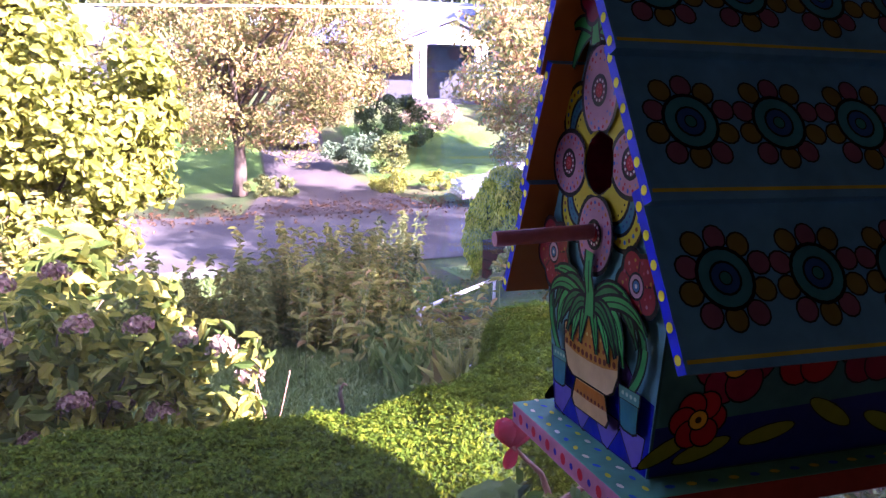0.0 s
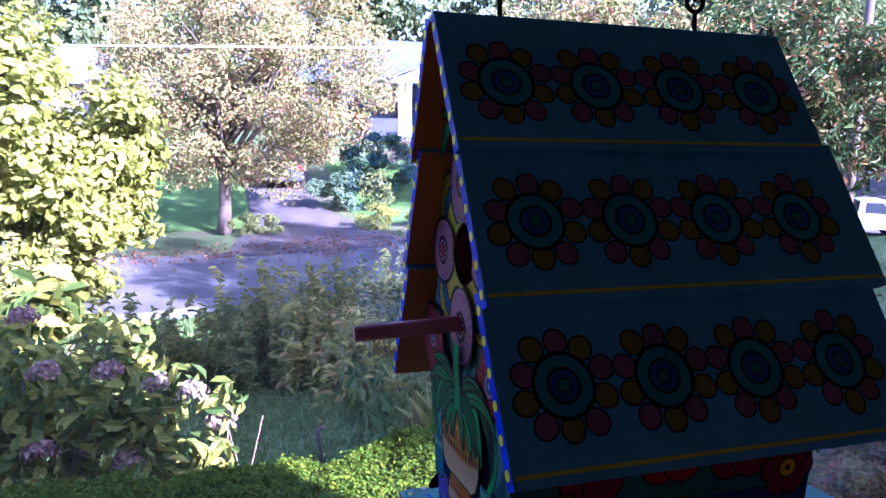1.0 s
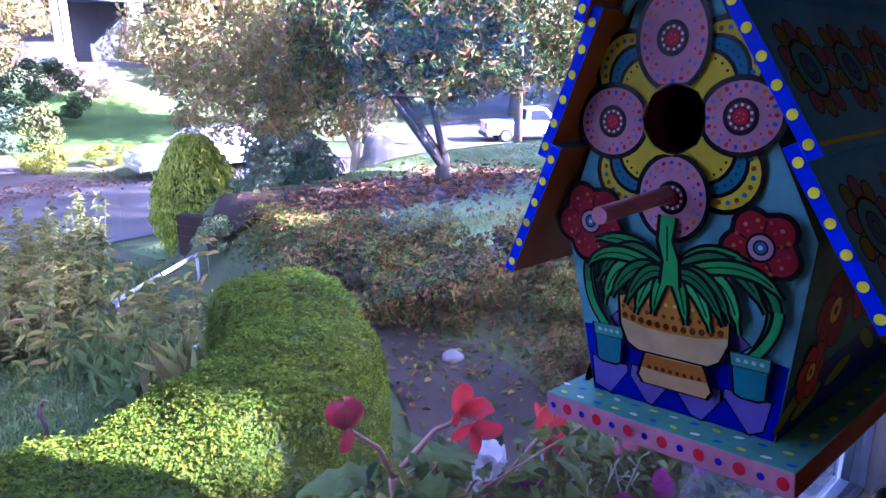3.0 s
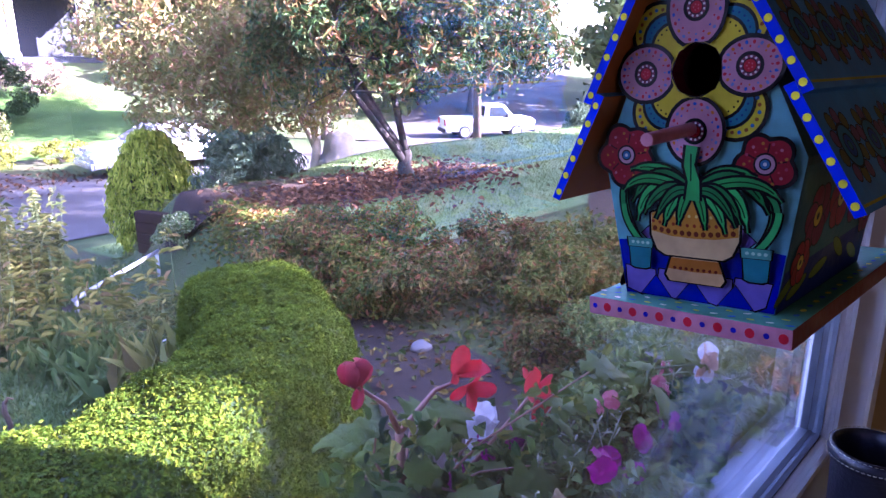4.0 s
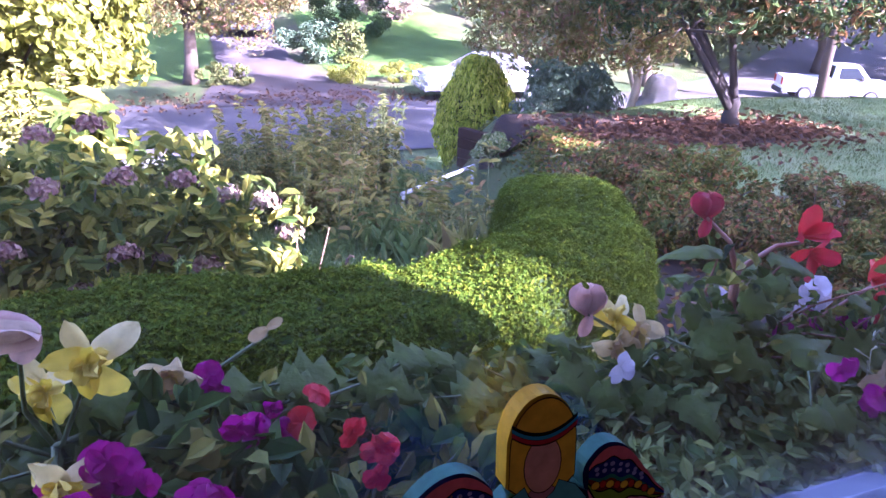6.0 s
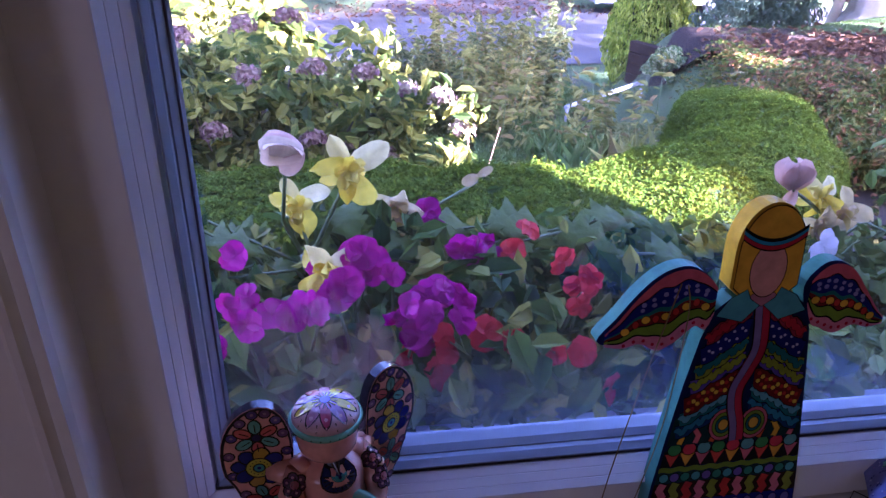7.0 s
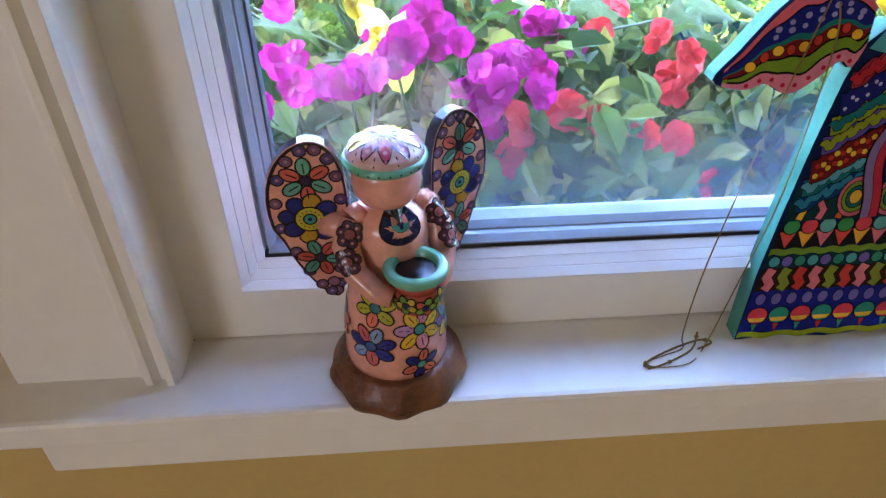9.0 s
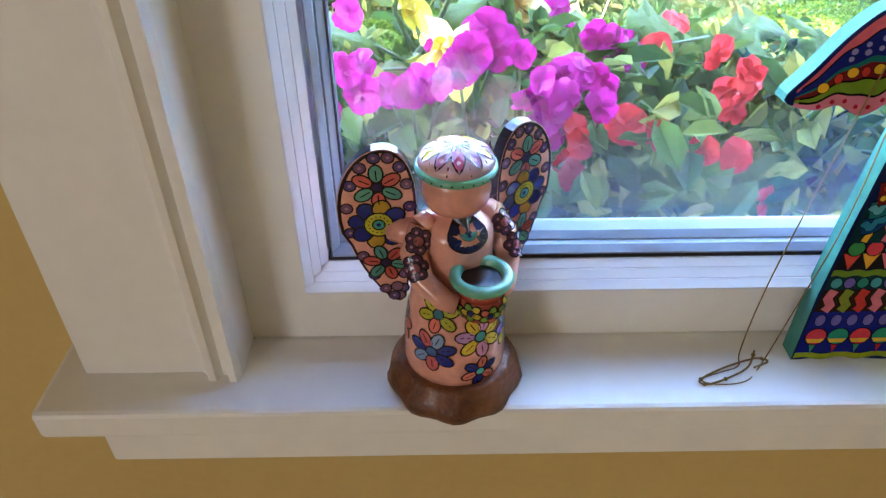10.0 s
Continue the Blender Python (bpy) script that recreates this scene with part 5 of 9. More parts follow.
        for i in range(1, 10):
            br.ell(*lay(0.45, i / 11), 0.0034 if i % 2 else 0.0026, 0.0030, "d8a820" if i % 2 else "b03428", 0, 0.0005, 10)
            br.ell(*lay(0.08, i / 11), 0.0015, 0.0015, "a81c38", n=8)
            if i < 8:
                br.ell(*lay(0.66 + 0.09 * (i % 2), i / 10.5), 0.0021, 0.0019, "8a86b8", n=9)
                br.ell(*lay(0.75 - 0.09 * (i % 2), (i + 0.1) / 10.5), 0.0017, 0.0016, "8a86b8", n=9)
    ob = part("angel_board_figure", bm, mats)
    ob.matrix_world = pose(0.4225, -0.0205, SILL + 0.0004, -4.8, -0.9, 1.3) @ Matrix.Diagonal((0.965, 1, 1, 1))
    tagged(ob, "flat wooden angel painted in bright bands, leaning on the window", "figurine")


wooden_angel()


def hanging_loop():
    """Gold thread from the wooden angel's wing, ending in a loop on the sill."""
    bm = bmesh.new()
    tube(bm, smooth_line([(0.352, -0.006, 1.097), (0.330, -0.020, 1.02), (0.312, -0.030, 0.93), (0.308, -0.032, 0.87), (0.312, -0.030, 0.8515), (0.298, -0.036, 0.8512), (0.281, -0.043, 0.8512), (0.290, -0.048, 0.8512), (0.312, -0.045, 0.8512), (0.328, -0.030, 0.853), (0.340, -0.024, 0.90), (0.352, -0.022, 0.98), (0.359, -0.012, 1.07), (0.357, -0.0065, 1.096)], 6), 0.0005, 6)
    # the loose end: a second turn with small knots
    tail = smooth_line([(0.320, -0.029, 0.866), (0.319, -0.031, 0.8520), (0.305, -0.040, 0.8516), (0.286, -0.048, 0.8514), (0.279, -0.0455, 0.8514), (0.289, -0.038, 0.8514), (0.308, -0.029, 0.8516), (0.327, -0.023, 0.8520), (0.334, -0.027, 0.8530), (0.322, -0.033, 0.8530)], 6)
    tube(bm, tail, 0.00075, 6)
    for k in (2, 14, 20, 26, 44):
        bmesh.ops.create_icosphere(bm, subdivisions=1, radius=0.0017, matrix=Matrix.Translation(tail[k]))
    ob = part("twine_loop", bm, M_GOLD)
    tagged(ob, "thin twisted gold twine lying in a loop on the sill", "twine")


hanging_loop()


def small_birdhouse():
    b = empty("small_birdhouse", pose(0.594, -0.030, SILL, 0, 0, -28) @ Matrix.Diagonal((0.90, 0.88, 1.10, 1)), "tiny painted wooden birdhouse with a blue roof, on the sill", "birdhouse")
    bm, mats = bmesh.new(), [paint("7a7a2c"), paint("14181e")]
    box(bm, (-0.026, -0.013, 0.0006), (0.026, 0.042, 0.0065), 0.0006)
    for f in bm.faces:
        f.material_index = 0 if f.normal.z > 0.8 else 1
    be = Brush(bm, mats, lambda u, v, h: (u, -0.013 - h, v))
    for k in range(9):
        be.ell(-0.023 + 0.0057 * k, 0.0036, 0.0011, 0.0011, "c8c4b0" if k % 2 else "3a5aa8", n=8)
    part("base_board", bm, mats, b, "dark base board with a dotted edge")
    bm, mats = bmesh.new(), [paint("123038"), paint("0e2024")]
    slab(bm, [(-0.0185, 0.0065), (0.0185, 0.0065), (0.0215, 0.034), (0.0, 0.066), (-0.0215, 0.034)], 0.034, None, 0, 1)
    br = Brush(bm, mats, lambda u, v, h: (u, -h, v))
    br.flower(0, 0.036, 7, 0.0062, 0.0036, 0.0050, ["a8201c", "8a1818"], "5a7a2c", 0.0030, 0.2, 0.0005)
    br.stroke([(0, 0.030), (0, 0.016)], 0.0014, "4a8a3a")
    for s in (-1, 1):
        br.stroke(bezier((0, 0.013), (0.010 * s, 0.012), (0.012 * s, 0.021)), 0.0018, "7a9a3a")
    part("body", bm, mats, b, "dark green body with a red flower")
    for s in (-1, 1):
        bm, mats = bmesh.new(), [paint("8c90c4"), paint("6a5a2c")]
        L = math.hypot(0.033, 0.049)
        d, nn = Vector((0.033 * s, 0, -0.049)) / L, Vector((0.049 * s, 0, 0.033)) / L
        a = Vector((-0.002 * s, -0.009, 0.0735))
        c = [bm.verts.new(a + d * u + nn * t + Vector((0, y, 0))) for y in (0, 0.052) for u, t in ((0, 0), (L + 0.006, 0), (L + 0.006, 0.0042), (0, 0.0042))]
        for q, mi in (((0, 1, 2, 3), 1), ((4, 7, 6, 5), 0), ((3, 2, 6, 7), 0), ((0, 4, 5, 1), 1), ((1, 5, 6, 2), 1), ((0, 3, 7, 4), 0)):
            bm.faces.new([c[i] for i in q]).material_index = mi
        br = Brush(bm, mats, lambda u, v, h, a=a, d=d, nn=nn: a + d * v + nn * (0.0042 + h) + Vector((0, u, 0)))
        rnd = random.Random(5)
        for k in range(90):
            br.ell(rnd.uniform(0.002, 0.050), rnd.uniform(0.002, L + 0.003), 0.0011, 0.0011, rnd.choice(("5a5aa0", "c8c8e0", "a890c0", "4a4a8a")), n=6)
        pts = bezier((0.010, 0.010), (0.030, 0.020), (0.040, 0.045))
        br.stroke(pts, 0.0060, "8fd0b0", 0.0006)
        br.stroke(bezier((0.022, 0.016), (0.036, 0.010), (0.032, 0.026)), 0.0044, "8fd0b0", 0.0005)
        br.stroke(bezier((0.024, 0.024), (0.012, 0.034), (0.024, 0.042)), 0.0044, "8fd0b0", 0.0005)
        be = Brush(bm, mats, lambda u, v, h, a=a, d=d, nn=nn: a + d * u + nn * v + Vector((0, -h, 0)))
        for k in range(9):
            be.ell(0.003 + (L / 9) * k, 0.0021, 0.0011, 0.0011, "1c1810" if k % 2 else "a83a2c", n=7)
        part("roof_panel", bm, mats, b, "lilac blue roof panel with a pale green motif")
    bm = bmesh.new()
    tube(bm, [(0.004 + 0.0032 * math.cos(q), -0.006, 0.0795 + 0.0032 * math.sin(q)) for q in (k * math.tau / 12 for k in range(13))], 0.0008, 6)
    part("hanging_ring", bm, M_IRON, b, "small black ring")
    bm = bmesh.new()
    tube(bm, [(-0.024, 0.03, 0.001), (-0.040, 0.036, 0.0008), (-0.046, 0.020, 0.0008), (-0.030, 0.008, 0.0008), (-0.022, -0.016, 0.0008)], 0.0005, 5)
    part("thread", bm, M_CORD, b, "dark loose thread")


small_birdhouse()


def leather_cup():
    """A black stitched leather cup with a tan strap."""
    b = empty("leather_cup", pose(1.44, -0.052, SILL, 0, 0, 0) @ Matrix.Diagonal((0.86, 0.86, 0.80, 1)), "black leather cup with pale stitching and a tan strap", "cup")
    M_LEATHER = mat("black_leather", "0b0d14", 0.35, var=0.3, scale=140, bump=0.35)
    bm = bmesh.new()
    lathe(bm, [(0.050, 0.0), (0.053, 0.004), (0.057, 0.09), (0.060, 0.150), (0.066, 0.158), (0.068, 0.170), (0.066, 0.180), (0.060, 0.184), (0.056, 0.178), (0.053, 0.160), (0.050, 0.04), (0.002, 0.038)], 44)
    part("body", bm, M_LEATHER, b)
    bm = bmesh.new()
    for r, z in ((0.0665, 0.1815), (0.0688, 0.166)):
        for k in range(54):
            a = k * math.tau / 54
            tube(bm, [(r * math.cos(a + q), r * math.sin(a + q), z + 0.0012) for q in (0, 0.035, 0.07)], 0.0007, 5)
    part("stitching", bm, mat("pale_thread", "b0a888", 0.8, scale=300), b, "pale stitching")
    bm = bmesh.new()
    slab(bm, [(-0.008, 0.0), (0.008, 0.0), (0.007, 0.11), (-0.007, 0.118)], 0.003, pose(-0.050, -0.040, 0.005, -2, 0, -52), 0)
    part("strap", bm, mat("tan_leather", "b08850", 0.6, scale=120, bump=0.3), b, "tan leather strap")


leather_cup()


def outlet():
    b = empty("wall_outlet", pose(0.895, 0.0, 0.49, 0, 0, 0), "black outlet plate with two white sockets on the wall", "outlet")
    bm = bmesh.new()
    box(bm, (-0.060, -0.007, -0.038), (0.060, -0.0005, 0.038), 0.003)
    part("plate", bm, mat("black_plastic", "0c0c10", 0.35, scale=90), b)
    for s in (-1, 1):
        bm = bmesh.new()
        lathe(bm, [(0.0175, 0.0), (0.0175, 0.003), (0.0160, 0.0042), (0.001, 0.0044)], 24, pose(0.0235 * s, -0.0072, 0, 90, 0, 0))
        sock = part("socket", bm, mat("ivory_plastic", "c8c4b8", 0.4, scale=90), b, "white socket")
        bm = bmesh.new()
        for z in (-0.006, 0.006):
            box(bm, (0.0235 * s - 0.004, -0.0121, z - 0.001), (0.0235 * s + 0.004, -0.0117, z + 0.001))
        part("slot", bm, M_SEAL, sock)


on_house(outlet)

# ---- window box and flowers outside the glass ----
def petal_mat(name, cols, trans=0.35):
    return leaf_mat(name, cols, trans, 0.5, 0.2, 0.25, 0.6)


P_PURPLE = petal_mat("purple_petal", [(0.34, 0.005, 0.15), (0.46, 0.012, 0.21), (0.54, 0.02, 0.26), (0.40, 0.008, 0.19)])
P_RED = petal_mat("red_petal", [(0.62, 0.02, 0.03), (0.74, 0.045, 0.045), (0.66, 0.03, 0.06)])
P_CORAL = petal_mat("coral_petal", [(0.55, 0.02, 0.025), (0.64, 0.05, 0.04), (0.60, 0.03, 0.05)])
P_BUD = petal_mat("coral_red_petal", [(0.50, 0.035, 0.055), (0.62, 0.07, 0.09), (0.42, 0.02, 0.04)], 0.3)
P_PINK = petal_mat("pink_petal", [(0.62, 0.12, 0.18), (0.70, 0.25, 0.28)])
P_YELLOW = petal_mat("pale_yellow_petal", [(0.84, 0.62, 0.03), (0.86, 0.70, 0.10), (0.84, 0.60, 0.03), (0.86, 0.76, 0.22)])
P_PALE = petal_mat("pale_lemon_petal", [(0.80, 0.66, 0.20), (0.82, 0.72, 0.36), (0.78, 0.60, 0.14)])
P_CREAM = petal_mat("cream_pink_petal", [(0.80, 0.60, 0.14), (0.80, 0.56, 0.28), (0.82, 0.70, 0.32), (0.76, 0.44, 0.26)])
P_BLUSH = petal_mat("blush_petal", [(0.74, 0.46, 0.34), (0.78, 0.62, 0.42), (0.68, 0.32, 0.32)])
P_WHITE = petal_mat("white_petal", [(0.82, 0.74, 0.76), (0.78, 0.72, 0.74)])
P_PEACH = petal_mat("peach_petal", [(0.70, 0.36, 0.26), (0.74, 0.48, 0.36)])
P_TAN = petal_mat("withered_petal", [(0.42, 0.30, 0.12), (0.50, 0.36, 0.18)])
L_BEG = leaf_mat("begonia_leaf", [(0.013, 0.040, 0.009), (0.024, 0.062, 0.012), (0.048, 0.10, 0.017), (0.14, 0.18, 0.03), (0.032, 0.076, 0.014), (0.017, 0.050, 0.012)], 0.35, 0.5, 0.10, 0.25, bump=1.4)
L_IMP = leaf_mat("impatiens_leaf", [(0.013, 0.034, 0.010), (0.028, 0.066, 0.014), (0.055, 0.108, 0.021), (0.09, 0.15, 0.028), (0.036, 0.08, 0.015), (0.15, 0.19, 0.038), (0.34, 0.31, 0.06), (0.065, 0.118, 0.021)], 0.35, 0.6, 0.1, 0.3)
L_SMALL = leaf_mat("small_bedding_leaf", [(0.05, 0.10, 0.028), (0.11, 0.17, 0.045), (0.26, 0.31, 0.085), (0.06, 0.11, 0.03), (0.16, 0.21, 0.06)], 0.3, 0.5)
M_STEM = mat("red_green_stem", (0.26, 0.10, 0.06), 0.5, scale=80, bump=0.1)
M_GSTEM = mat("green_stem", (0.075, 0.115, 0.03), 0.5, scale=80, bump=0.1)
M_PLANTER = mat("weathered_planter_wood", "4a4540", 0.85, var=0.3, scale=25, bump=0.4)


def petals(bm, c, n, r, count, cup, width, rng, ruffle=0.12, spin=None, droop=0.0):
    """Rounded petals in a ring round c, facing along n; cup: how far they rise towards their tips."""
    n = Vector(n).normalized()
    a0 = n.orthogonal().normalized()
    b0 = n.cross(a0)
    spin = rng.uniform(0, 6.28) if spin is None else spin
    for k in range(count):
        q = spin + k * math.tau / count + rng.normal() * 0.08
        d, e = a0 * math.cos(q) + b0 * math.sin(q), b0 * math.cos(q) - a0 * math.sin(q)
        rr = r * rng.uniform(0.85, 1.12)
        rows = []
        for t, w in ((0.04, 0.12), (0.35, 0.72), (0.65, 1.0), (0.88, 0.86), (1.0, 0.35)):
            h = cup * t * t - droop * t ** 3
            mid = c + d * rr * t + n * rr * h
            ww = rr * width * w * 0.5
            rows.append([bm.verts.new(mid + e * ww * s + n * (rr * ruffle * (0.5 * abs(s) * t + rng.normal() * 0.25 * t)) - d * (rr * 0.10 * abs(s) * t)) for s in (-1, 0, 1)])
        for r0, r1 in zip(rows, rows[1:]):
            for j in range(2):
                bm.faces.new((r0[j], r0[j + 1], r1[j + 1], r1[j])).smooth = True


def big_petal(bm, base, way, normal, length, width, rng, droop=0.2, cup=0.25, ruffle=0.06):
    """One broad rounded petal, cupped across and bent along its length."""
    way = Vector(way).normalized()
    normal = Vector(normal) - way * Vector(normal).dot(way)
    normal = normal.normalized() if normal.length > 1e-4 else way.orthogonal().normalized()
    side = way.cross(normal)
    rows, ph = [], rng.uniform(0, 6.28)
    for t, w in ((0.0, 0.22), (0.14, 0.58), (0.34, 0.90), (0.56, 1.0), (0.76, 0.96), (0.91, 0.76), (1.0, 0.40)):
        mid = Vector(base) + way * length * t * (1 - 0.18 * abs(droop) * t) - normal * length * droop * t * t
        row = []
        for q in (-1.0, -0.5, 0.0, 0.5, 1.0):
            lift = cup * q * q * width * 0.5 + ruffle * width * t * math.sin(ph + 5 * t + 3.1 * q) + rng.normal() * 0.02 * width * t
            row.append(bm.verts.new(mid + side * (width * 0.5 * w * q) + normal * lift - way * (0.05 * length * q * q * t)))
        rows.append(row)
    for r0, r1 in zip(rows, rows[1:]):
        for j in range(4):
            bm.faces.new((r0[j], r0[j + 1], r1[j + 1], r1[j])).smooth = True


def fan(bm, c, rng, ways, length, width, normal=(0, -1, 0.3), spread=0.5, **kw):
    """Petals from one point, each along its (right, up) way as seen from the room."""
    for k, (x, z, q) in enumerate(ways):
        w = Vector((x, -0.3 + rng.normal() * spread, z))
        big_petal(bm, Vector(c) + Vector((0, -0.001 * k, 0)), w, Vector(normal) + Vector(rng.normal(size=3)) * 0.25, length * q, width * q, rng, **kw)


def broad_leaf(bm, base, way, normal, length, width, rng, droop=0.25, jag=0.12, skew=0.25):
    """A broad toothed leaf with a bent midrib."""
    way = Vector(way).normalized()
    normal = (Vector(normal) - way * Vector(normal).dot(way)).normalized()
    side = way.cross(normal)
    prof = [(-0.10, 0.30), (0.0, 0.62), (0.12, 0.86), (0.26, 1.0), (0.42, 0.95), (0.58, 0.80), (0.74, 0.55), (0.88, 0.28), (1.0, 0.02)]
    rows = []
    for i, (t, w) in enumerate(prof):
        mid = Vector(base) + way * length * max(t, 0.0) - normal * length * droop * max(t, 0) ** 2
        j = 1 + jag * (1 if i % 2 else -1)
        row = []
        for s, k in ((-1, 1.0), (-0.5, 0.5), (0, 0), (0.5, 0.5), (1, 1.0)):
            ww = width * 0.5 * w * (j if abs(s) == 1 else 1) * (1 + skew * (s < 0) - skew * (s > 0) * 0.6)
            row.append(bm.verts.new(mid + side * ww * s + normal * (0.16 * width * (k - k * k * 1.5) + 0.035 * width * k * (1 if i % 2 else -1) + rng.normal() * 0.012 * width) + way * (length * min(t, 0) * abs(s))))
        rows.append(row)
    for r0, r1 in zip(rows, rows[1:]):
        for j in range(4):
            bm.faces.new((r0[j], r0[j + 1], r1[j + 1], r1[j])).smooth = True


def window_box():
    b = empty("window_box", (0.7, 0.29, 0.62), "long weathered wooden window box full of flowers", "planter")
    x0, x1 = -1.05, 1.15
    for lo, hi in (((x0, -0.19, 0.0), (x1, -0.172, 0.215)), ((x0, 0.172, 0.0), (x1, 0.19, 0.215)), ((x0, -0.1715, 0.0), (x0 + 0.018, 0.1715, 0.215)), ((x1 - 0.018, -0.1715, 0.0), (x1, 0.1715, 0.215)), ((x0 + 0.0185, -0.1715, 0.0), (x1 - 0.0185, 0.1715, 0.018))):
        bm = bmesh.new()
        box(bm, lo, hi, 0.002)
        part("board", bm, M_PLANTER, b)
    bm = bmesh.new()
    box(bm, (x0 + 0.0185, -0.1715, 0.0185), (x1 - 0.0185, 0.1715, 0.185))
    part("soil", bm, M_MULCH, b, "dark potting soil")
    for x in (-0.8, 0.0, 0.8):
        bm = bmesh.new()
        box(bm, (x - 0.015, -0.2135, -0.02), (x + 0.015, 0.12, -0.0005), 0.002)
        box(bm, (x - 0.015, -0.2135, -0.22), (x + 0.015, -0.195, -0.0205), 0.002)
        part("bracket", bm, M_IRON, b, "black iron bracket")


on_house(window_box)
RBX = 0.987  # foot of the tall begonia
ZB = 0.805   # soil in the box


def stem(bm, a, b, r0, r1, bow=0.03, rng=None):
    a, b = Vector(a), Vector(b)
    m = a.lerp(b, 0.5) + Vector(rng.normal(size=3)) * bow
    tube(bm, [a, a.lerp(m, 0.6), m, m.lerp(b, 0.6), b], [r0, r0, (r0 + r1) / 2, r1, r1], 7)


def begonia(name, foot, label, blooms, leaves, seed, red=True, rise=0.13):
    """blooms: (x, y, z, kind); kinds: red, bud, white, yellow, cream, peach, tan. leaves: (x, y, z, length)."""
    rng = np.random.default_rng(seed)
    b = empty(name, foot, label, "begonia")
    F = Vector(foot)
    fork = Vector((0.0, 0.0, rise))
    bm = bmesh.new()
    stem(bm, (0, 0, -0.01), fork, 0.0085 if red else 0.0055, 0.007 if red else 0.0045, 0.006, rng)
    for x, y, z, kind in blooms:
        stem(bm, fork if z - foot[2] > (0.22 if red else 0.12) else (0, 0, 0.02), Vector((x, y, z)) - F + Vector((0, 0, -0.008)), 0.0045 if red else 0.0030, 0.003 if red else 0.0022, 0.014, rng)
    for x, y, z, ln in leaves:
        stem(bm, (0, 0, 0.03 + 0.1 * rng.uniform()), Vector((x, y, z)) - F, 0.0022, 0.0016, 0.02, rng)
    part("stems", bm, M_STEM if red else M_GSTEM, b, "fleshy reddish stems" if red else "fleshy green stems")
    for x, y, z, kind in blooms:
        c = Vector((x, y, z)) - F
        n = Vector((rng.normal() * 0.3 - 0.1, -1.0, 0.35 + rng.normal() * 0.2))
        bm = bmesh.new()
        if kind == "bud":
            for k in range(3):
                q = (-0.7, 0.0, 0.7)[k]
                big_petal(bm, c + Vector((0, 0, -0.012)), (math.sin(q) * 0.5, -0.35, 1.0), (math.sin(q), -1.0, 0.25), 0.038, 0.048, rng, 0.45, -0.5)
            big_petal(bm, c + Vector((0, 0.008, -0.012)), (0.1, 0.3, 1.0), (0.0, 1.0, 0.2), 0.036, 0.048, rng, 0.4, -0.5)
            big_petal(bm, c + Vector((0.004, 0, -0.008)), (-0.5, -0.3, -0.9), (-0.4, -1, 0.3), 0.034, 0.018, rng, 0.2, 0.5)
            m = P_BUD if red else P_PEACH
        elif kind == "dry":
            fan(bm, c, rng, ((-0.9, -0.1, 1.0), (0.8, 0.7, 0.8)), 0.030, 0.015, droop=0.1)
            m = P_TAN
        elif kind == "closed":
            for q in (-0.9, -0.3, 0.3, 0.9):
                big_petal(bm, c + Vector((0.02, 0, 0)), (-1.0, -0.25 + 0.3 * q, 0.15 + 0.25 * q), (0.0, -1.0 if q < 0.5 else 1.0, 0.4 * q), 0.046, 0.032, rng, 0.3, -0.8)
            big_petal(bm, c + Vector((0.02, 0, 0)), (-0.8, -0.2, -0.7), (0, -1, 0.2), 0.036, 0.022, rng, 0.15, 0.4)
            m = P_BLUSH
        elif kind == "red":
            fan(bm, c + Vector((-0.006, 0, 0.004)), rng, ((-0.25, 1, 1.05), (0.55, 0.75, 0.95), (-0.8, 0.2, 0.6), (0.95, 0.1, 0.9), (0.2, 0.6, 0.8), (0.8, 0.6, 0.8)), 0.060, 0.030)
            fan(bm, c + Vector((0.012, -0.004, -0.020)), rng, ((0.9, -0.35, 0.95), (0.15, -1, 1.0), (-0.6, -0.5, 0.6), (0.7, 0.4, 0.7), (0.6, -0.8, 0.9)), 0.058, 0.029)
            m = P_RED
        elif kind == "yellow":
            pale = bmesh.new()
            fan(pale, c + Vector((0, 0.003, 0)), rng, ((0.95, 0.55, 1.15), (rng.uniform(-0.6, -0.2), 0.9, 0.9)), 0.041, 0.022, droop=0.4, cup=0.5, ruffle=0.16)
            part("outer_petals", pale, P_PALE, b, "paler outer petals", True)
            fan(bm, c, rng, ((-0.8, 0.35, 0.95), (-0.75, -0.35, 0.85), (0.75, -0.15, 0.8), (0.5, -0.95, 1.35), (-0.1, -1.0, 0.9)), 0.038, 0.020, droop=0.6, cup=0.7, ruffle=0.2)
            fan(bm, c + Vector((0, -0.004, 0.002)), rng, tuple((math.cos(q), math.sin(q), rng.uniform(0.4, 0.8)) for q in rng.uniform(0, 6.28, 9)), 0.034, 0.022, droop=-0.3, cup=0.7, ruffle=0.22)
            m = P_YELLOW
        elif kind == "cream":
            fan(bm, c, rng, ((-0.9, 0.3, 1.0), (0.2, 1, 0.9), (1, 0.1, 1.0), (0.5, -0.8, 1.05), (-0.5, -0.75, 0.95)), 0.040, 0.028, droop=0.25, cup=0.6, ruffle=0.12)
            fan(bm, c + Vector((0, -0.004, 0.002)), rng, tuple((math.cos(q), math.sin(q), 0.55) for q in rng.uniform(0, 6.28, 6)), 0.034, 0.026, droop=-0.4, cup=0.6, ruffle=0.14)
            m = P_CREAM
        elif kind == "small_white":
            fan(bm, c, rng, ((-0.5, -0.8, 1.0), (0.8, -0.6, 1.0), (0.2, 0.6, 0.8), (0.9, 0.2, 0.8)), 0.026, 0.020, normal=(-0.5, -0.8, 0.4), spread=0.2, droop=0.25)
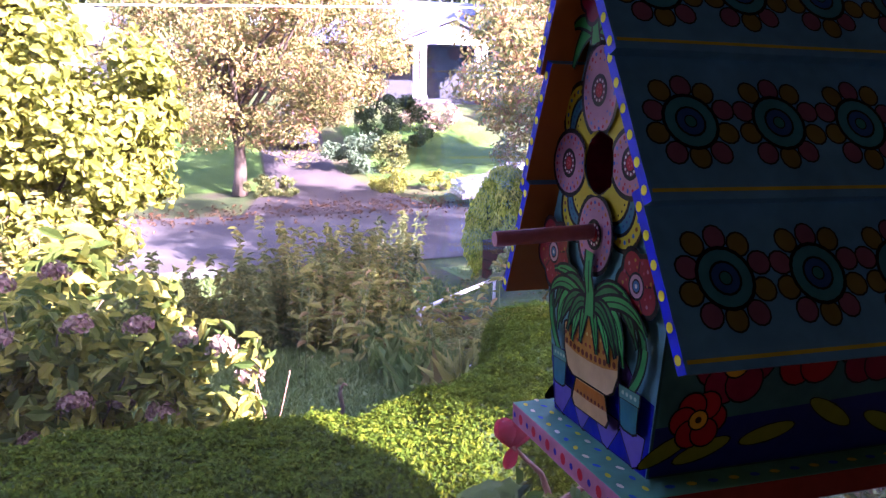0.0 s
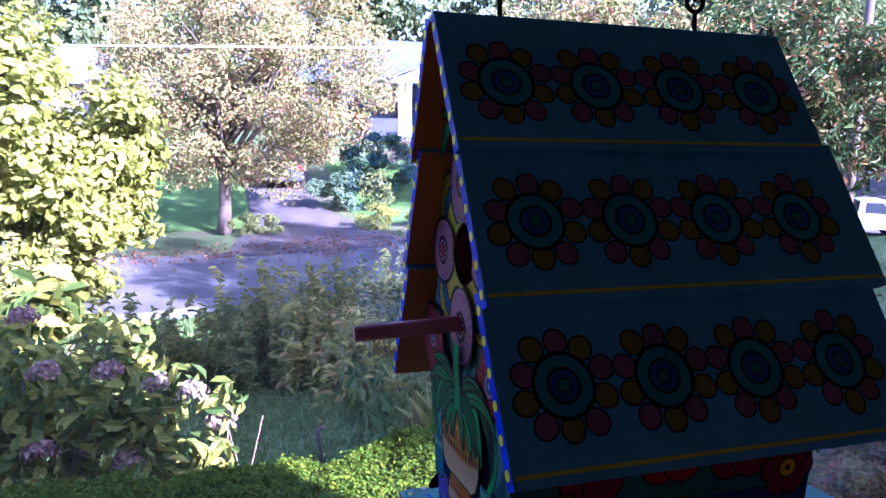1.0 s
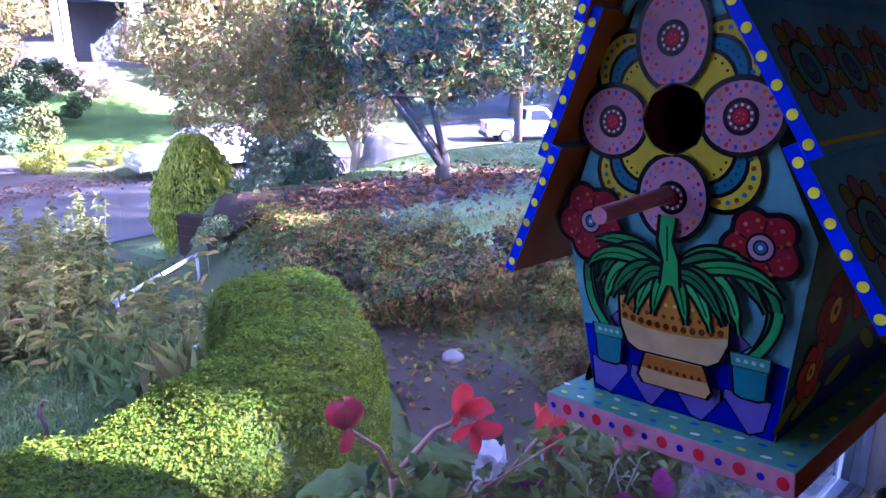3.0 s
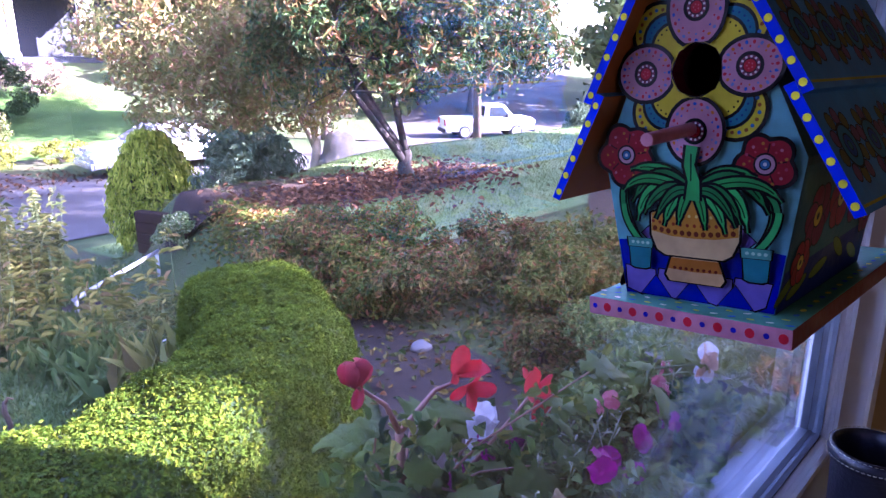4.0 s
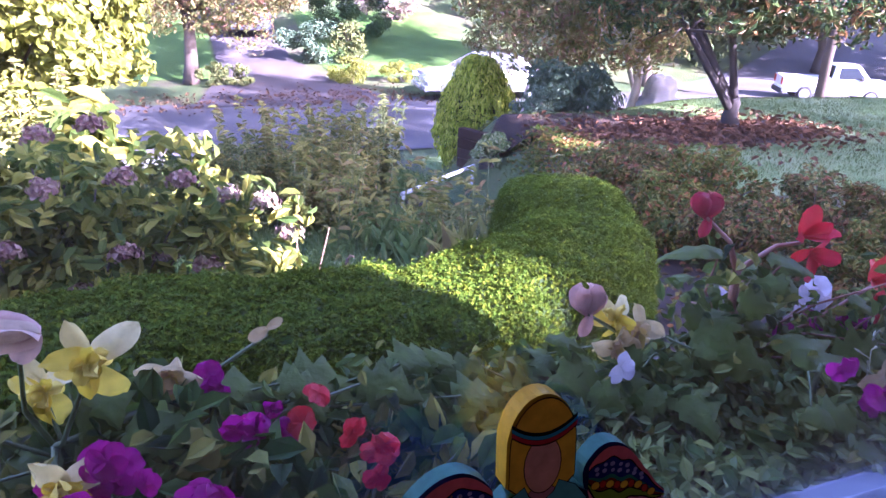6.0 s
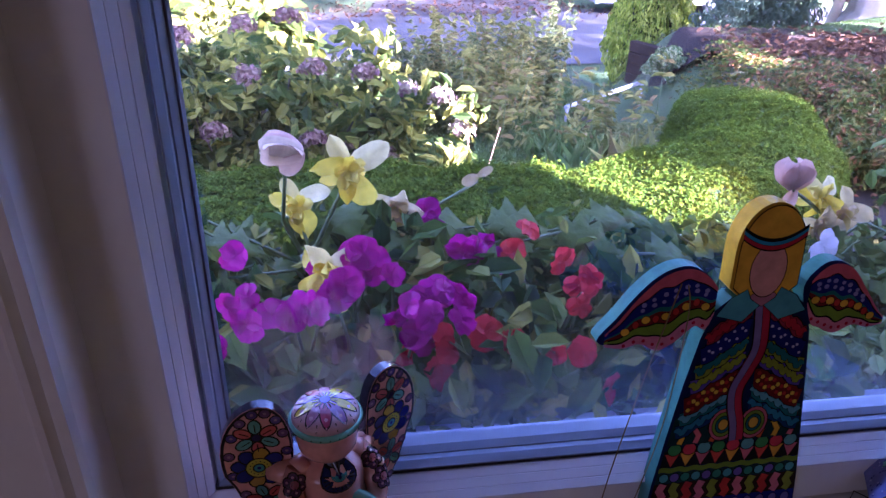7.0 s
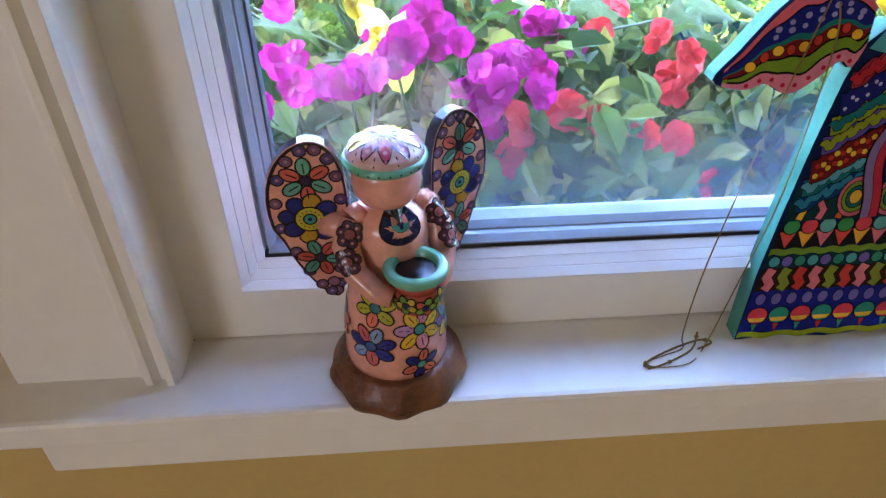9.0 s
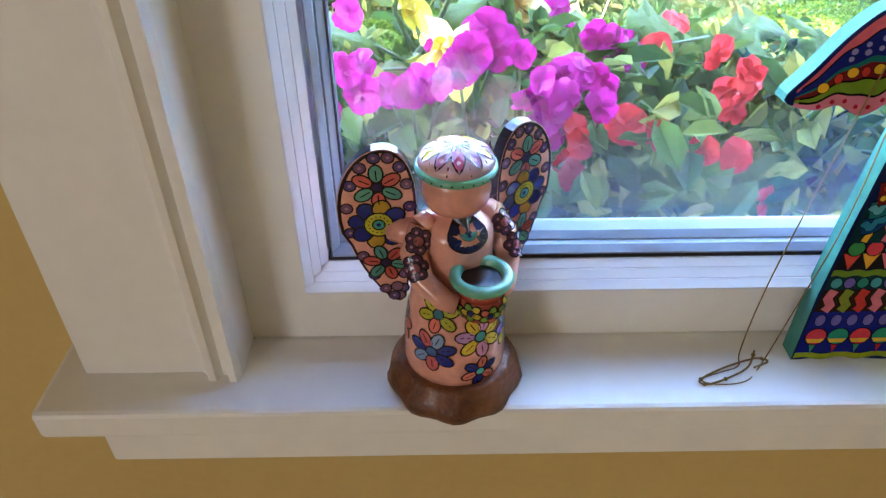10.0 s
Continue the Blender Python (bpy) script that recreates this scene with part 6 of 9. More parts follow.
            m = P_WHITE
        elif kind == "white":
            fan(bm, c, rng, ((-0.9, 0.25, 1), (0.9, 0.3, 1), (0.1, 1, 0.9), (0.75, -0.75, 1.05), (-0.7, -0.8, 1.0)), 0.047, 0.046, normal=(-0.65, -0.75, 0.4), spread=0.15, droop=0.25)
            fan(bm, c + Vector((0, -0.004, -0.002)), rng, ((0.1, 0.9, 0.7), (-0.6, -0.3, 0.7), (0.7, -0.3, 0.7)), 0.034, 0.034, normal=(-0.65, -0.75, 0.4), spread=0.15, droop=-0.1)
            m = P_WHITE
        elif kind == "peach":
            for n0, ln0 in ((7, 1.0), (6, 0.7), (5, 0.45)):
                fan(bm, c + Vector((0, -0.010 * (1 - ln0), 0)), rng, tuple((math.cos(q), math.sin(q), ln0) for q in (rng.uniform(0, 0.6) + k * math.tau / n0 for k in range(n0))), 0.036, 0.026, droop=0.3 - 0.6 * (1 - ln0))
            m = P_PEACH
        else:
            fan(bm, c, rng, ((-0.8, 0.5, 1), (0.2, 1, 1.0), (0.9, 0.3, 0.95), (0.7, -0.7, 1.1), (-0.2, -1, 1.0), (-0.9, -0.3, 0.9)), 0.040, 0.032, droop=0.45, ruffle=0.14)
            m = P_TAN
        part("bloom", bm, m, b, "", True)
    for x, y, z, ln in leaves:
        c = Vector((x, y, z)) - F
        w = Vector((c.x + rng.normal() * 0.05, c.y - 0.02 + rng.normal() * 0.05, 0.02))
        bm = bmesh.new()
        broad_leaf(bm, c, w, (rng.normal() * 0.4, -0.45 + rng.normal() * 0.3, 1.0), ln * 0.80, ln * 0.62, rng, 0.5, 0.27)
        part("leaf", bm, L_BEG, b, "", True)
    # young leaves between the large ones
    tips = np.array([(x - foot[0], y - foot[1], z - foot[2]) for x, y, z, _ in leaves])
    k = 46 * len(leaves)
    p = tips[rng.integers(0, len(tips), k)] * rng.uniform(0.55, 1.05, (k, 1)) + rng.normal(size=(k, 3)) * np.array([0.04, 0.035, 0.018]) - np.array([0, 0, 0.012])
    p[:, 2] = np.maximum(p[:, 2], 0.02)
    leaf_ob("young_leaves", L_IMP, p, unit(np.stack([rng.normal(size=k) * 0.5, -0.5 + rng.normal(size=k) * 0.4, np.ones(k)], 1)), 0.027, b, rng=rng, aspect=0.6, wild=0.7, fold=0.16)
    # smaller leaves lower down the stems
    low = [l for l in leaves for _ in range(4)]
    for x, y, z, ln in low:
        e = Vector((x, y, z)) - F
        c = e * rng.uniform(0.35, 1.0) + Vector((rng.normal() * 0.05, rng.normal() * 0.04, rng.normal() * 0.025))
        c.z = max(0.03, c.z)
        bm = bmesh.new()
        broad_leaf(bm, c, (rng.normal(), rng.normal() - 0.4, 0.1), (rng.normal() * 0.5, -0.5 + rng.normal() * 0.4, 1.0), ln * 0.5, ln * 0.44, rng, 0.45, 0.26)
        part("leaf", bm, L_BEG, b, "", True)


begonia("red_begonia", (RBX, 0.44, ZB), "tall red-flowered begonia with fleshy red stems",
        [(0.936, 0.468, 1.094, "bud"), (1.12, 0.45, 1.045, "red"), (1.30, 0.45, 0.948, "red"), (1.19, 0.47, 0.925, "white")],
        [(0.93, 0.42, 1.05, 0.10), (1.04, 0.41, 1.02, 0.10), (1.30, 0.33, 1.03, 0.11), (1.02, 0.36, 0.93, 0.13), (1.10, 0.32, 0.90, 0.12), (1.22, 0.33, 0.90, 0.12), (0.95, 0.42, 0.95, 0.11), (1.30, 0.40, 0.94, 0.11), (1.06, 0.48, 0.97, 0.12), (1.14, 0.30, 0.86, 0.12), (1.0, 0.30, 0.87, 0.12)], 101, True, 0.20)
begonia("yellow_begonia", (0.78, 0.40, ZB), "begonia with yellow, pink and white open flowers",
        [(0.691, 0.38, 1.005, "bud"), (0.745, 0.40, 0.976, "yellow"), (0.787, 0.40, 0.955, "cream"), (0.715, 0.33, 0.945, "small_white"), (0.742, 0.385, 0.940, "cream")],
        [(0.70, 0.36, 0.92, 0.10), (0.88, 0.36, 0.92, 0.11), (0.80, 0.32, 0.90, 0.10), (0.66, 0.42, 0.92, 0.10), (0.92, 0.42, 0.93, 0.11), (0.62, 0.33, 0.89, 0.09), (0.55, 0.40, 0.93, 0.09)], 102, False)
begonia("cream_begonia", (0.06, 0.36, ZB), "begonia with pale yellow and cream drooping flowers",
        [(0.051, 0.335, 1.075, "closed"), (0.120, 0.26, 1.085, "yellow"), (0.055, 0.38, 0.991, "yellow"), (0.097, 0.20, 1.003, "yellow"), (0.175, 0.40, 0.975, "cream"), (0.285, 0.44, 1.0, "dry")],
        [(-0.06, 0.32, 1.00, 0.14), (-0.12, 0.36, 0.97, 0.15), (-0.02, 0.30, 0.94, 0.13), (0.13, 0.34, 0.95, 0.11), (-0.16, 0.30, 0.90, 0.14), (0.20, 0.38, 0.96, 0.10), (0.30, 0.38, 0.96, 0.10), (0.38, 0.36, 0.955, 0.09), (-0.2, 0.42, 1.0, 0.15), (0.44, 0.40, 0.95, 0.10), (0.5, 0.34, 0.93, 0.09)], 103, False)
begonia("peach_begonia", (1.56, 0.36, ZB), "begonia with pale peach flowers",
        [(1.655, 0.30, 0.942, "peach"), (1.69, 0.31, 0.925, "white")],
        [(1.50, 0.30, 0.93, 0.10), (1.58, 0.26, 0.90, 0.10), (1.66, 0.36, 0.92, 0.10), (1.44, 0.36, 0.92, 0.10), (1.48, 0.24, 0.88, 0.10)], 104, False)

begonia("withered_begonia", (1.0, 0.27, ZB), "begonia with one large withered tan flower",
        [(1.067, 0.23, 0.930, "tan")], [(0.94, 0.22, 0.90, 0.08), (1.10, 0.25, 0.90, 0.09), (0.98, 0.18, 0.87, 0.08)], 105, False)


def impatiens(name, foot, label, blooms, material, span, nleaf, seed, r=0.0165, small=False):
    """blooms: places of the flat five-petalled flowers."""
    rng = np.random.default_rng(seed)
    b = empty(name, foot, label, "impatiens")
    F = np.array(foot)
    blooms = [(x, y, z - 0.014) for x, y, z in blooms]
    spots = [q for x, y, z in blooms for q in ((x, y, z), (x + rng.normal() * 0.016, y + 0.012 + rng.normal() * 0.012, z + rng.normal() * 0.014))]
    for x, y, z in spots:
        bm = bmesh.new()
        c = Vector((x, y, z)) - Vector(foot)
        n = Vector((rng.normal() * 0.3, -1.0, 0.35 + rng.normal() * 0.25))
        n = n + Vector(rng.normal(size=3)) * 0.35
        n = n.normalized()
        a0 = n.orthogonal().normalized()
        q0, rr = rng.uniform(0, 6.28), r * rng.uniform(0.95, 1.35)
        for k in range(5):
            q = q0 + k * math.tau / 5 + rng.normal() * 0.12
            big_petal(bm, c + n * 0.0006 * k, a0 * math.cos(q) + n.cross(a0) * math.sin(q) + n * rng.uniform(0.0, 0.35), n, rr, rr * 1.12, rng, rng.uniform(0.0, 0.45), rng.uniform(-0.1, 0.35), 0.07)
        part("bloom", bm, material, b, "", True)
    lo, hi = np.array(span[0]) - F, np.array(span[1]) - F
    p = rng.uniform(0, 1, (nleaf, 3)) * (hi - lo) + lo
    top = 0.5 + 0.5 * np.sin(p[:, 0] * 19 + p[:, 1] * 13) * 0.35 + 0.15
    p[:, 2] = lo[2] + (p[:, 2] - lo[2]) * top
    n = np.stack([rng.normal(size=nleaf) * 0.35, -0.45 + rng.normal(size=nleaf) * 0.35, np.ones(nleaf)], 1)
    leaf_ob("foliage", L_SMALL if small else L_IMP, p, unit(n), 0.026 if small else 0.043, b, rng=rng, aspect=0.55, wild=0.6, fold=0.14)
    bm = bmesh.new()
    for k in range(34):
        e = p[rng.integers(0, nleaf)]
        stem(bm, (e[0] * 0.8, max(e[1] * 0.6, lo[1] * 0.3), 0.0), e, 0.0028, 0.0018, 0.012, rng)
    for x, y, z in blooms:
        stem(bm, ((x - foot[0]) * 0.9, (y - foot[1]) * 0.4, 0.02), (x - foot[0], y - foot[1] + 0.004, z - foot[2]), 0.0022, 0.0014, 0.01, rng)
    part("stems", bm, M_GSTEM, b)


impatiens("purple_impatiens", (0.12, 0.30, ZB), "purple flowering impatiens spilling over the box edge",
          [(0.007, 0.085, 1.012), (0.030, 0.132, 1.030), (0.046, 0.150, 1.000), (0.066, 0.140, 1.004), (0.093, 0.128, 1.016), (0.105, 0.135, 1.025), (0.125, 0.205, 1.030), (0.140, 0.208, 1.010), (0.118, 0.200, 1.006), (0.172, 0.125, 1.020), (0.190, 0.128, 1.004), (0.160, 0.140, 1.000), (0.160, 0.185, 1.018), (0.205, 0.15, 1.018), (0.178, 0.13, 0.985), (0.020, 0.11, 1.035),
           (0.236, 0.252, 1.010), (0.252, 0.258, 0.997), (0.283, 0.280, 0.975), (0.214, 0.39, 0.990), (0.222, 0.38, 0.970), (0.222, 0.135, 0.995)], P_PURPLE, ((-0.16, 0.10, 0.80), (0.32, 0.45, 1.03)), 1900, 111, 0.0136)
impatiens("red_impatiens", (0.36, 0.30, ZB), "red flowering impatiens spilling over the box edge",
          [(0.198, 0.138, 0.941), (0.205, 0.14, 0.925), (0.270, 0.130, 0.971), (0.312, 0.132, 0.956), (0.381, 0.150, 0.895), (0.376, 0.222, 0.972), (0.368, 0.21, 0.995), (0.362, 0.215, 0.955), (0.30, 0.28, 0.985), (0.245, 0.14, 0.975)], P_CORAL, ((0.14, 0.10, 0.80), (0.64, 0.46, 0.98)), 1900, 112, 0.0142)
impatiens("pink_impatiens", (1.20, 0.30, ZB), "magenta flowering impatiens among small leaves",
          [(1.173, 0.22, 0.975), (1.001, 0.19, 0.946), (1.008, 0.197, 0.932), (1.22, 0.43, 0.915), (1.16, 0.43, 0.915), (1.09, 0.42, 0.912), (1.36, 0.26, 0.93), (1.45, 0.25, 0.925), (1.30, 0.24, 0.90)], P_PURPLE, ((0.60, 0.13, 0.80), (1.25, 0.47, 0.95)), 2600, 113, 0.019, True)
impatiens("trailing_lobelia", (1.42, 0.28, ZB), "pale small-leaved trailing bedding plant",
          [(1.39, 0.34, 0.955), (1.52, 0.30, 0.94), (1.60, 0.34, 0.945)], P_PINK, ((1.18, 0.14, 0.80), (1.78, 0.50, 0.965)), 2300, 114, 0.014, True)



def sprigs():
    """Thin pale seed stems that stand above the small bedding."""
    rng = np.random.default_rng(118)
    m = mat("pale_seed_stem", (0.30, 0.30, 0.17), 0.6, scale=90, bump=0.1)
    for i in range(10):
        x, y = 1.08 + rng.uniform(0, 0.45), 0.24 + rng.uniform(0, 0.16)
        s = empty("seed_sprig", (x, y, ZB), "thin pale seed stem among the bedding", "plant", "seed stems in the box")
        h = rng.uniform(0.11, 0.165)
        l = rng.normal(size=2) * 0.02
        bm = bmesh.new()
        tube(bm, [(0, 0, -0.01), (l[0] * 0.4, l[1] * 0.4, h * 0.55), (l[0], l[1], h)], [0.0014, 0.0012, 0.0008], 5)
        part("stalk", bm, m, s)
        for k in range(4):
            t = 0.7 + 0.1 * k
            q = Vector((l[0] * t, l[1] * t, h * t))
            e = q + Vector((rng.normal() * 0.009, rng.normal() * 0.006, 0.009))
            bm = bmesh.new()
            tube(bm, [q, q.lerp(e, 0.6), e, e + (e - q) * 0.25], [0.0007, 0.0008, 0.0022, 0.0006], 6)
            part("seed_head", bm, m, s)


sprigs()
# ---- plants ----
G_BOX = leaf_mat("boxwood_leaf", [(0.040, 0.086, 0.007), (0.052, 0.100, 0.007), (0.066, 0.114, 0.007), (0.092, 0.132, 0.007), (0.138, 0.157, 0.007)], 0.3, 0.7, 0.07)
G_DARK = leaf_mat("dark_leaf", [(0.016, 0.04, 0.016), (0.03, 0.065, 0.024), (0.055, 0.10, 0.035)], 0.2, 0.4)
G_RHODO = leaf_mat("laurel_leaf", [(0.013, 0.036, 0.010), (0.022, 0.055, 0.014), (0.045, 0.09, 0.022), (0.085, 0.115, 0.03), (0.20, 0.09, 0.035), (0.03, 0.065, 0.016)], 0.18, 0.5, 0.15)
# albedo lifted to add sun to these yellow-green leaves
G_LIT = leaf_mat("sun_lifted_yellow_green_leaf", [(0.14, 0.17, 0.02), (0.18, 0.20, 0.025), (0.28, 0.29, 0.05), (0.35, 0.345, 0.08)], 0.42, 0.6, 0.15)
G_MAPLE = leaf_mat("autumn_leaf", [(0.11, 0.15, 0.04), (0.24, 0.22, 0.07), (0.33, 0.24, 0.10), (0.27, 0.13, 0.08), (0.15, 0.19, 0.05), (0.30, 0.27, 0.09), (0.10, 0.13, 0.04)], 0.35)
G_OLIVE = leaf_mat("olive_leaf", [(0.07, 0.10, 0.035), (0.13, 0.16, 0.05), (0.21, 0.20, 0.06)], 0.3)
G_RED = leaf_mat("russet_leaf", [(0.02, 0.045, 0.012), (0.035, 0.07, 0.015), (0.06, 0.10, 0.02), (0.20, 0.11, 0.04), (0.04, 0.08, 0.018), (0.24, 0.075, 0.04), (0.09, 0.13, 0.025), (0.24, 0.18, 0.04), (0.13, 0.05, 0.03)], 0.25)
G_RUST = leaf_mat("rust_leaf", [(0.03, 0.07, 0.012), (0.07, 0.115, 0.018), (0.15, 0.14, 0.025), (0.05, 0.10, 0.015), (0.26, 0.09, 0.035), (0.20, 0.19, 0.035), (0.04, 0.08, 0.015)], 0.25)
G_CONIFER = leaf_mat("arborvitae_spray", [(0.11, 0.17, 0.015), (0.25, 0.32, 0.03), (0.42, 0.47, 0.05), (0.56, 0.57, 0.09)], 0.3)
G_HYD = leaf_mat("hydrangea_leaf", [(0.036, 0.070, 0.014), (0.08, 0.118, 0.022), (0.155, 0.18, 0.032), (0.27, 0.265, 0.045), (0.40, 0.37, 0.065)], 0.42, 0.6)
G_FAR = leaf_mat("far_leaf", [(0.04, 0.075, 0.03), (0.09, 0.13, 0.045), (0.16, 0.17, 0.06)], 0.25)
G_GRASS = leaf_mat("grass_blade", [(0.06, 0.115, 0.03), (0.10, 0.165, 0.045), (0.17, 0.22, 0.07)], 0.3)
G_BLUE = leaf_mat("blue_green_leaf", [(0.05, 0.095, 0.055), (0.085, 0.14, 0.08), (0.15, 0.20, 0.12)], 0.25)
G_JUNIPER = leaf_mat("juniper_spray", [(0.02, 0.05, 0.03), (0.04, 0.08, 0.045), (0.075, 0.12, 0.07)], 0.2)
G_VARI = leaf_mat("variegated_leaf", [(0.06, 0.12, 0.035), (0.12, 0.19, 0.06), (0.34, 0.37, 0.19), (0.10, 0.17, 0.055)], 0.25)
G_FALLEN = leaf_mat("fallen_leaf", [(0.06, 0.03, 0.017), (0.12, 0.055, 0.027), (0.19, 0.095, 0.045), (0.04, 0.022, 0.015)], 0.1, 0.7)
G_MAUVE = leaf_mat("mauve_petal", [(0.17, 0.085, 0.075), (0.26, 0.14, 0.11), (0.36, 0.24, 0.16), (0.20, 0.15, 0.08)], 0.3)
G_CREAM = leaf_mat("cream_petal", [(0.24, 0.12, 0.14), (0.36, 0.28, 0.20), (0.42, 0.36, 0.22), (0.32, 0.20, 0.20)], 0.35)
G_FADE = leaf_mat("fading_leaf", [(0.11, 0.135, 0.03), (0.18, 0.195, 0.042), (0.33, 0.31, 0.085), (0.24, 0.23, 0.06), (0.14, 0.165, 0.04), (0.27, 0.18, 0.08)], 0.35)
M_BARK = mat("bark", (0.075, 0.055, 0.04), 0.95, var=0.4, scale=25, bump=0.9)
M_PALEBARK = mat("pale_bark", (0.42, 0.36, 0.28), 0.9, var=0.3, scale=25, bump=0.6)
# bark darkened to carry the shade of the laurel's crown
M_SHADEBARK = mat("crown_shaded_bark", (0.026, 0.02, 0.016), 0.95, var=0.4, scale=25, bump=0.9)
# dark fill for plant cores: shade between leaves put into the colour
M_CORE = mat("core_shade_fill", (0.016, 0.038, 0.008), 1.0, var=0.4, scale=40, bump=0.5)


def limbs(bm, rng, foot, height, r, crown_c, crown_r, n=9, lean=(0, 0), fork=0.5):
    """A tapered trunk that parts into limbs reaching into the crown."""
    foot = Vector(foot)
    top = foot + Vector((lean[0], lean[1], height))
    pts = [foot + (top - foot) * k + Vector((rng.normal() * 0.03 * height, rng.normal() * 0.03 * height, 0)) * (0 < k < 1) for k in np.linspace(0, 1, 6)]
    pts[0] = foot - Vector((0, 0, 0.15))
    tube(bm, pts, [r * 1.35] + [r * (1 - 0.45 * k) for k in np.linspace(0.1, 1, 5)], 10)
    for i in range(n):
        k = fork + (1 - fork) * rng.uniform()
        a = foot + (top - foot) * k
        d = unit(rng.normal(size=(1, 3)))[0]
        e = Vector(crown_c) + Vector((d[0] * crown_r[0] * 0.75, d[1] * crown_r[1] * 0.75, abs(d[2]) * crown_r[2] * 0.7))
        mid = a.lerp(e, 0.5) + Vector(rng.normal(size=3)) * 0.06 * height
        tube(bm, [a, a.lerp(mid, 0.5) + Vector(rng.normal(size=3)) * 0.02 * height, mid, mid.lerp(e, 0.5) + Vector(rng.normal(size=3)) * 0.03 * height, e], [r * 0.5, r * 0.4, r * 0.28, r * 0.16, r * 0.05], 6)
        for _ in range(2):
            e2 = mid + Vector(rng.normal(size=3)) * 0.35 * crown_r[2]
            tube(bm, [mid, mid.lerp(e2, 0.5) + Vector(rng.normal(size=3)) * 0.02 * height, e2], [r * 0.2, r * 0.12, r * 0.04], 5)


def tree(name, x, y, label, trunk_h, trunk_r, crown_c, crown_r, nclump, clump_r, nleaf, size, material, seed, bark=None, aspect=0.5, n_limb=9, fork=0.5, lean=(0, 0), category="tree", lower=-1.0, fine=False, extra=()):
    rng = np.random.default_rng(seed)
    z = float(zg(x, y))
    t = empty(name, (x, y, z), label, category)
    bm = bmesh.new()
    limbs(bm, rng, (0, 0, 0), trunk_h, trunk_r, crown_c, crown_r, n_limb, lean, fork)
    part("trunk", bm, bark or M_BARK, t, "rough bark trunk and limbs")
    p, n, _ = clumps(rng, crown_c, crown_r, nclump, clump_r, nleaf, lower=lower)
    for c2, r2, k2, l2 in extra:
        p2, n2, _ = clumps(rng, c2, r2, k2, clump_r, l2)
        p, n = np.concatenate([p, p2]), np.concatenate([n, n2])
    leaf_ob("crown", material, p, n, size, t, rng=rng, aspect=aspect, fine=fine)
    return t


def shrub(name, x, y, label, radii, nleaf, size, material, seed, zc=None, nclump=26, clump_r=None, aspect=0.5, group="", twigs=8, fine=True, lower=-1.0, category="shrub", upright=0.0):
    rng = np.random.default_rng(seed)
    z = float(zg(x, y))
    s = empty(name, (x, y, z), label, category, group)
    c = (0, 0, radii[2] * 0.8 if zc is None else zc)
    p, n, cc = clumps(rng, c, radii, nclump, clump_r or 0.35 * min(radii), nleaf, fill=0.6, lower=lower)
    k = p[:, 2] > 0.01
    up = None
    if upright:
        up = unit(p[k] * np.array([0.5, 0.5, 0.0])) * (1 - upright) + np.array([0, 0, upright])
    leaf_ob("foliage", material, p[k], n[k], size, s, rng=rng, aspect=aspect, fine=fine, up=up)
    bm = bmesh.new()
    for i in range(twigs):
        e = cc[rng.integers(0, len(cc))]
        tube(bm, [(rng.normal() * 0.08 * radii[0], rng.normal() * 0.08 * radii[1], -0.06), (e[0] * 0.35, e[1] * 0.35, max(0.05, e[2] * 0.5)), (e[0], e[1], max(0.1, e[2]))], [0.012 + 0.01 * radii[2], 0.008, 0.003], 5)
    part("twigs", bm, M_BARK, s)
    return s


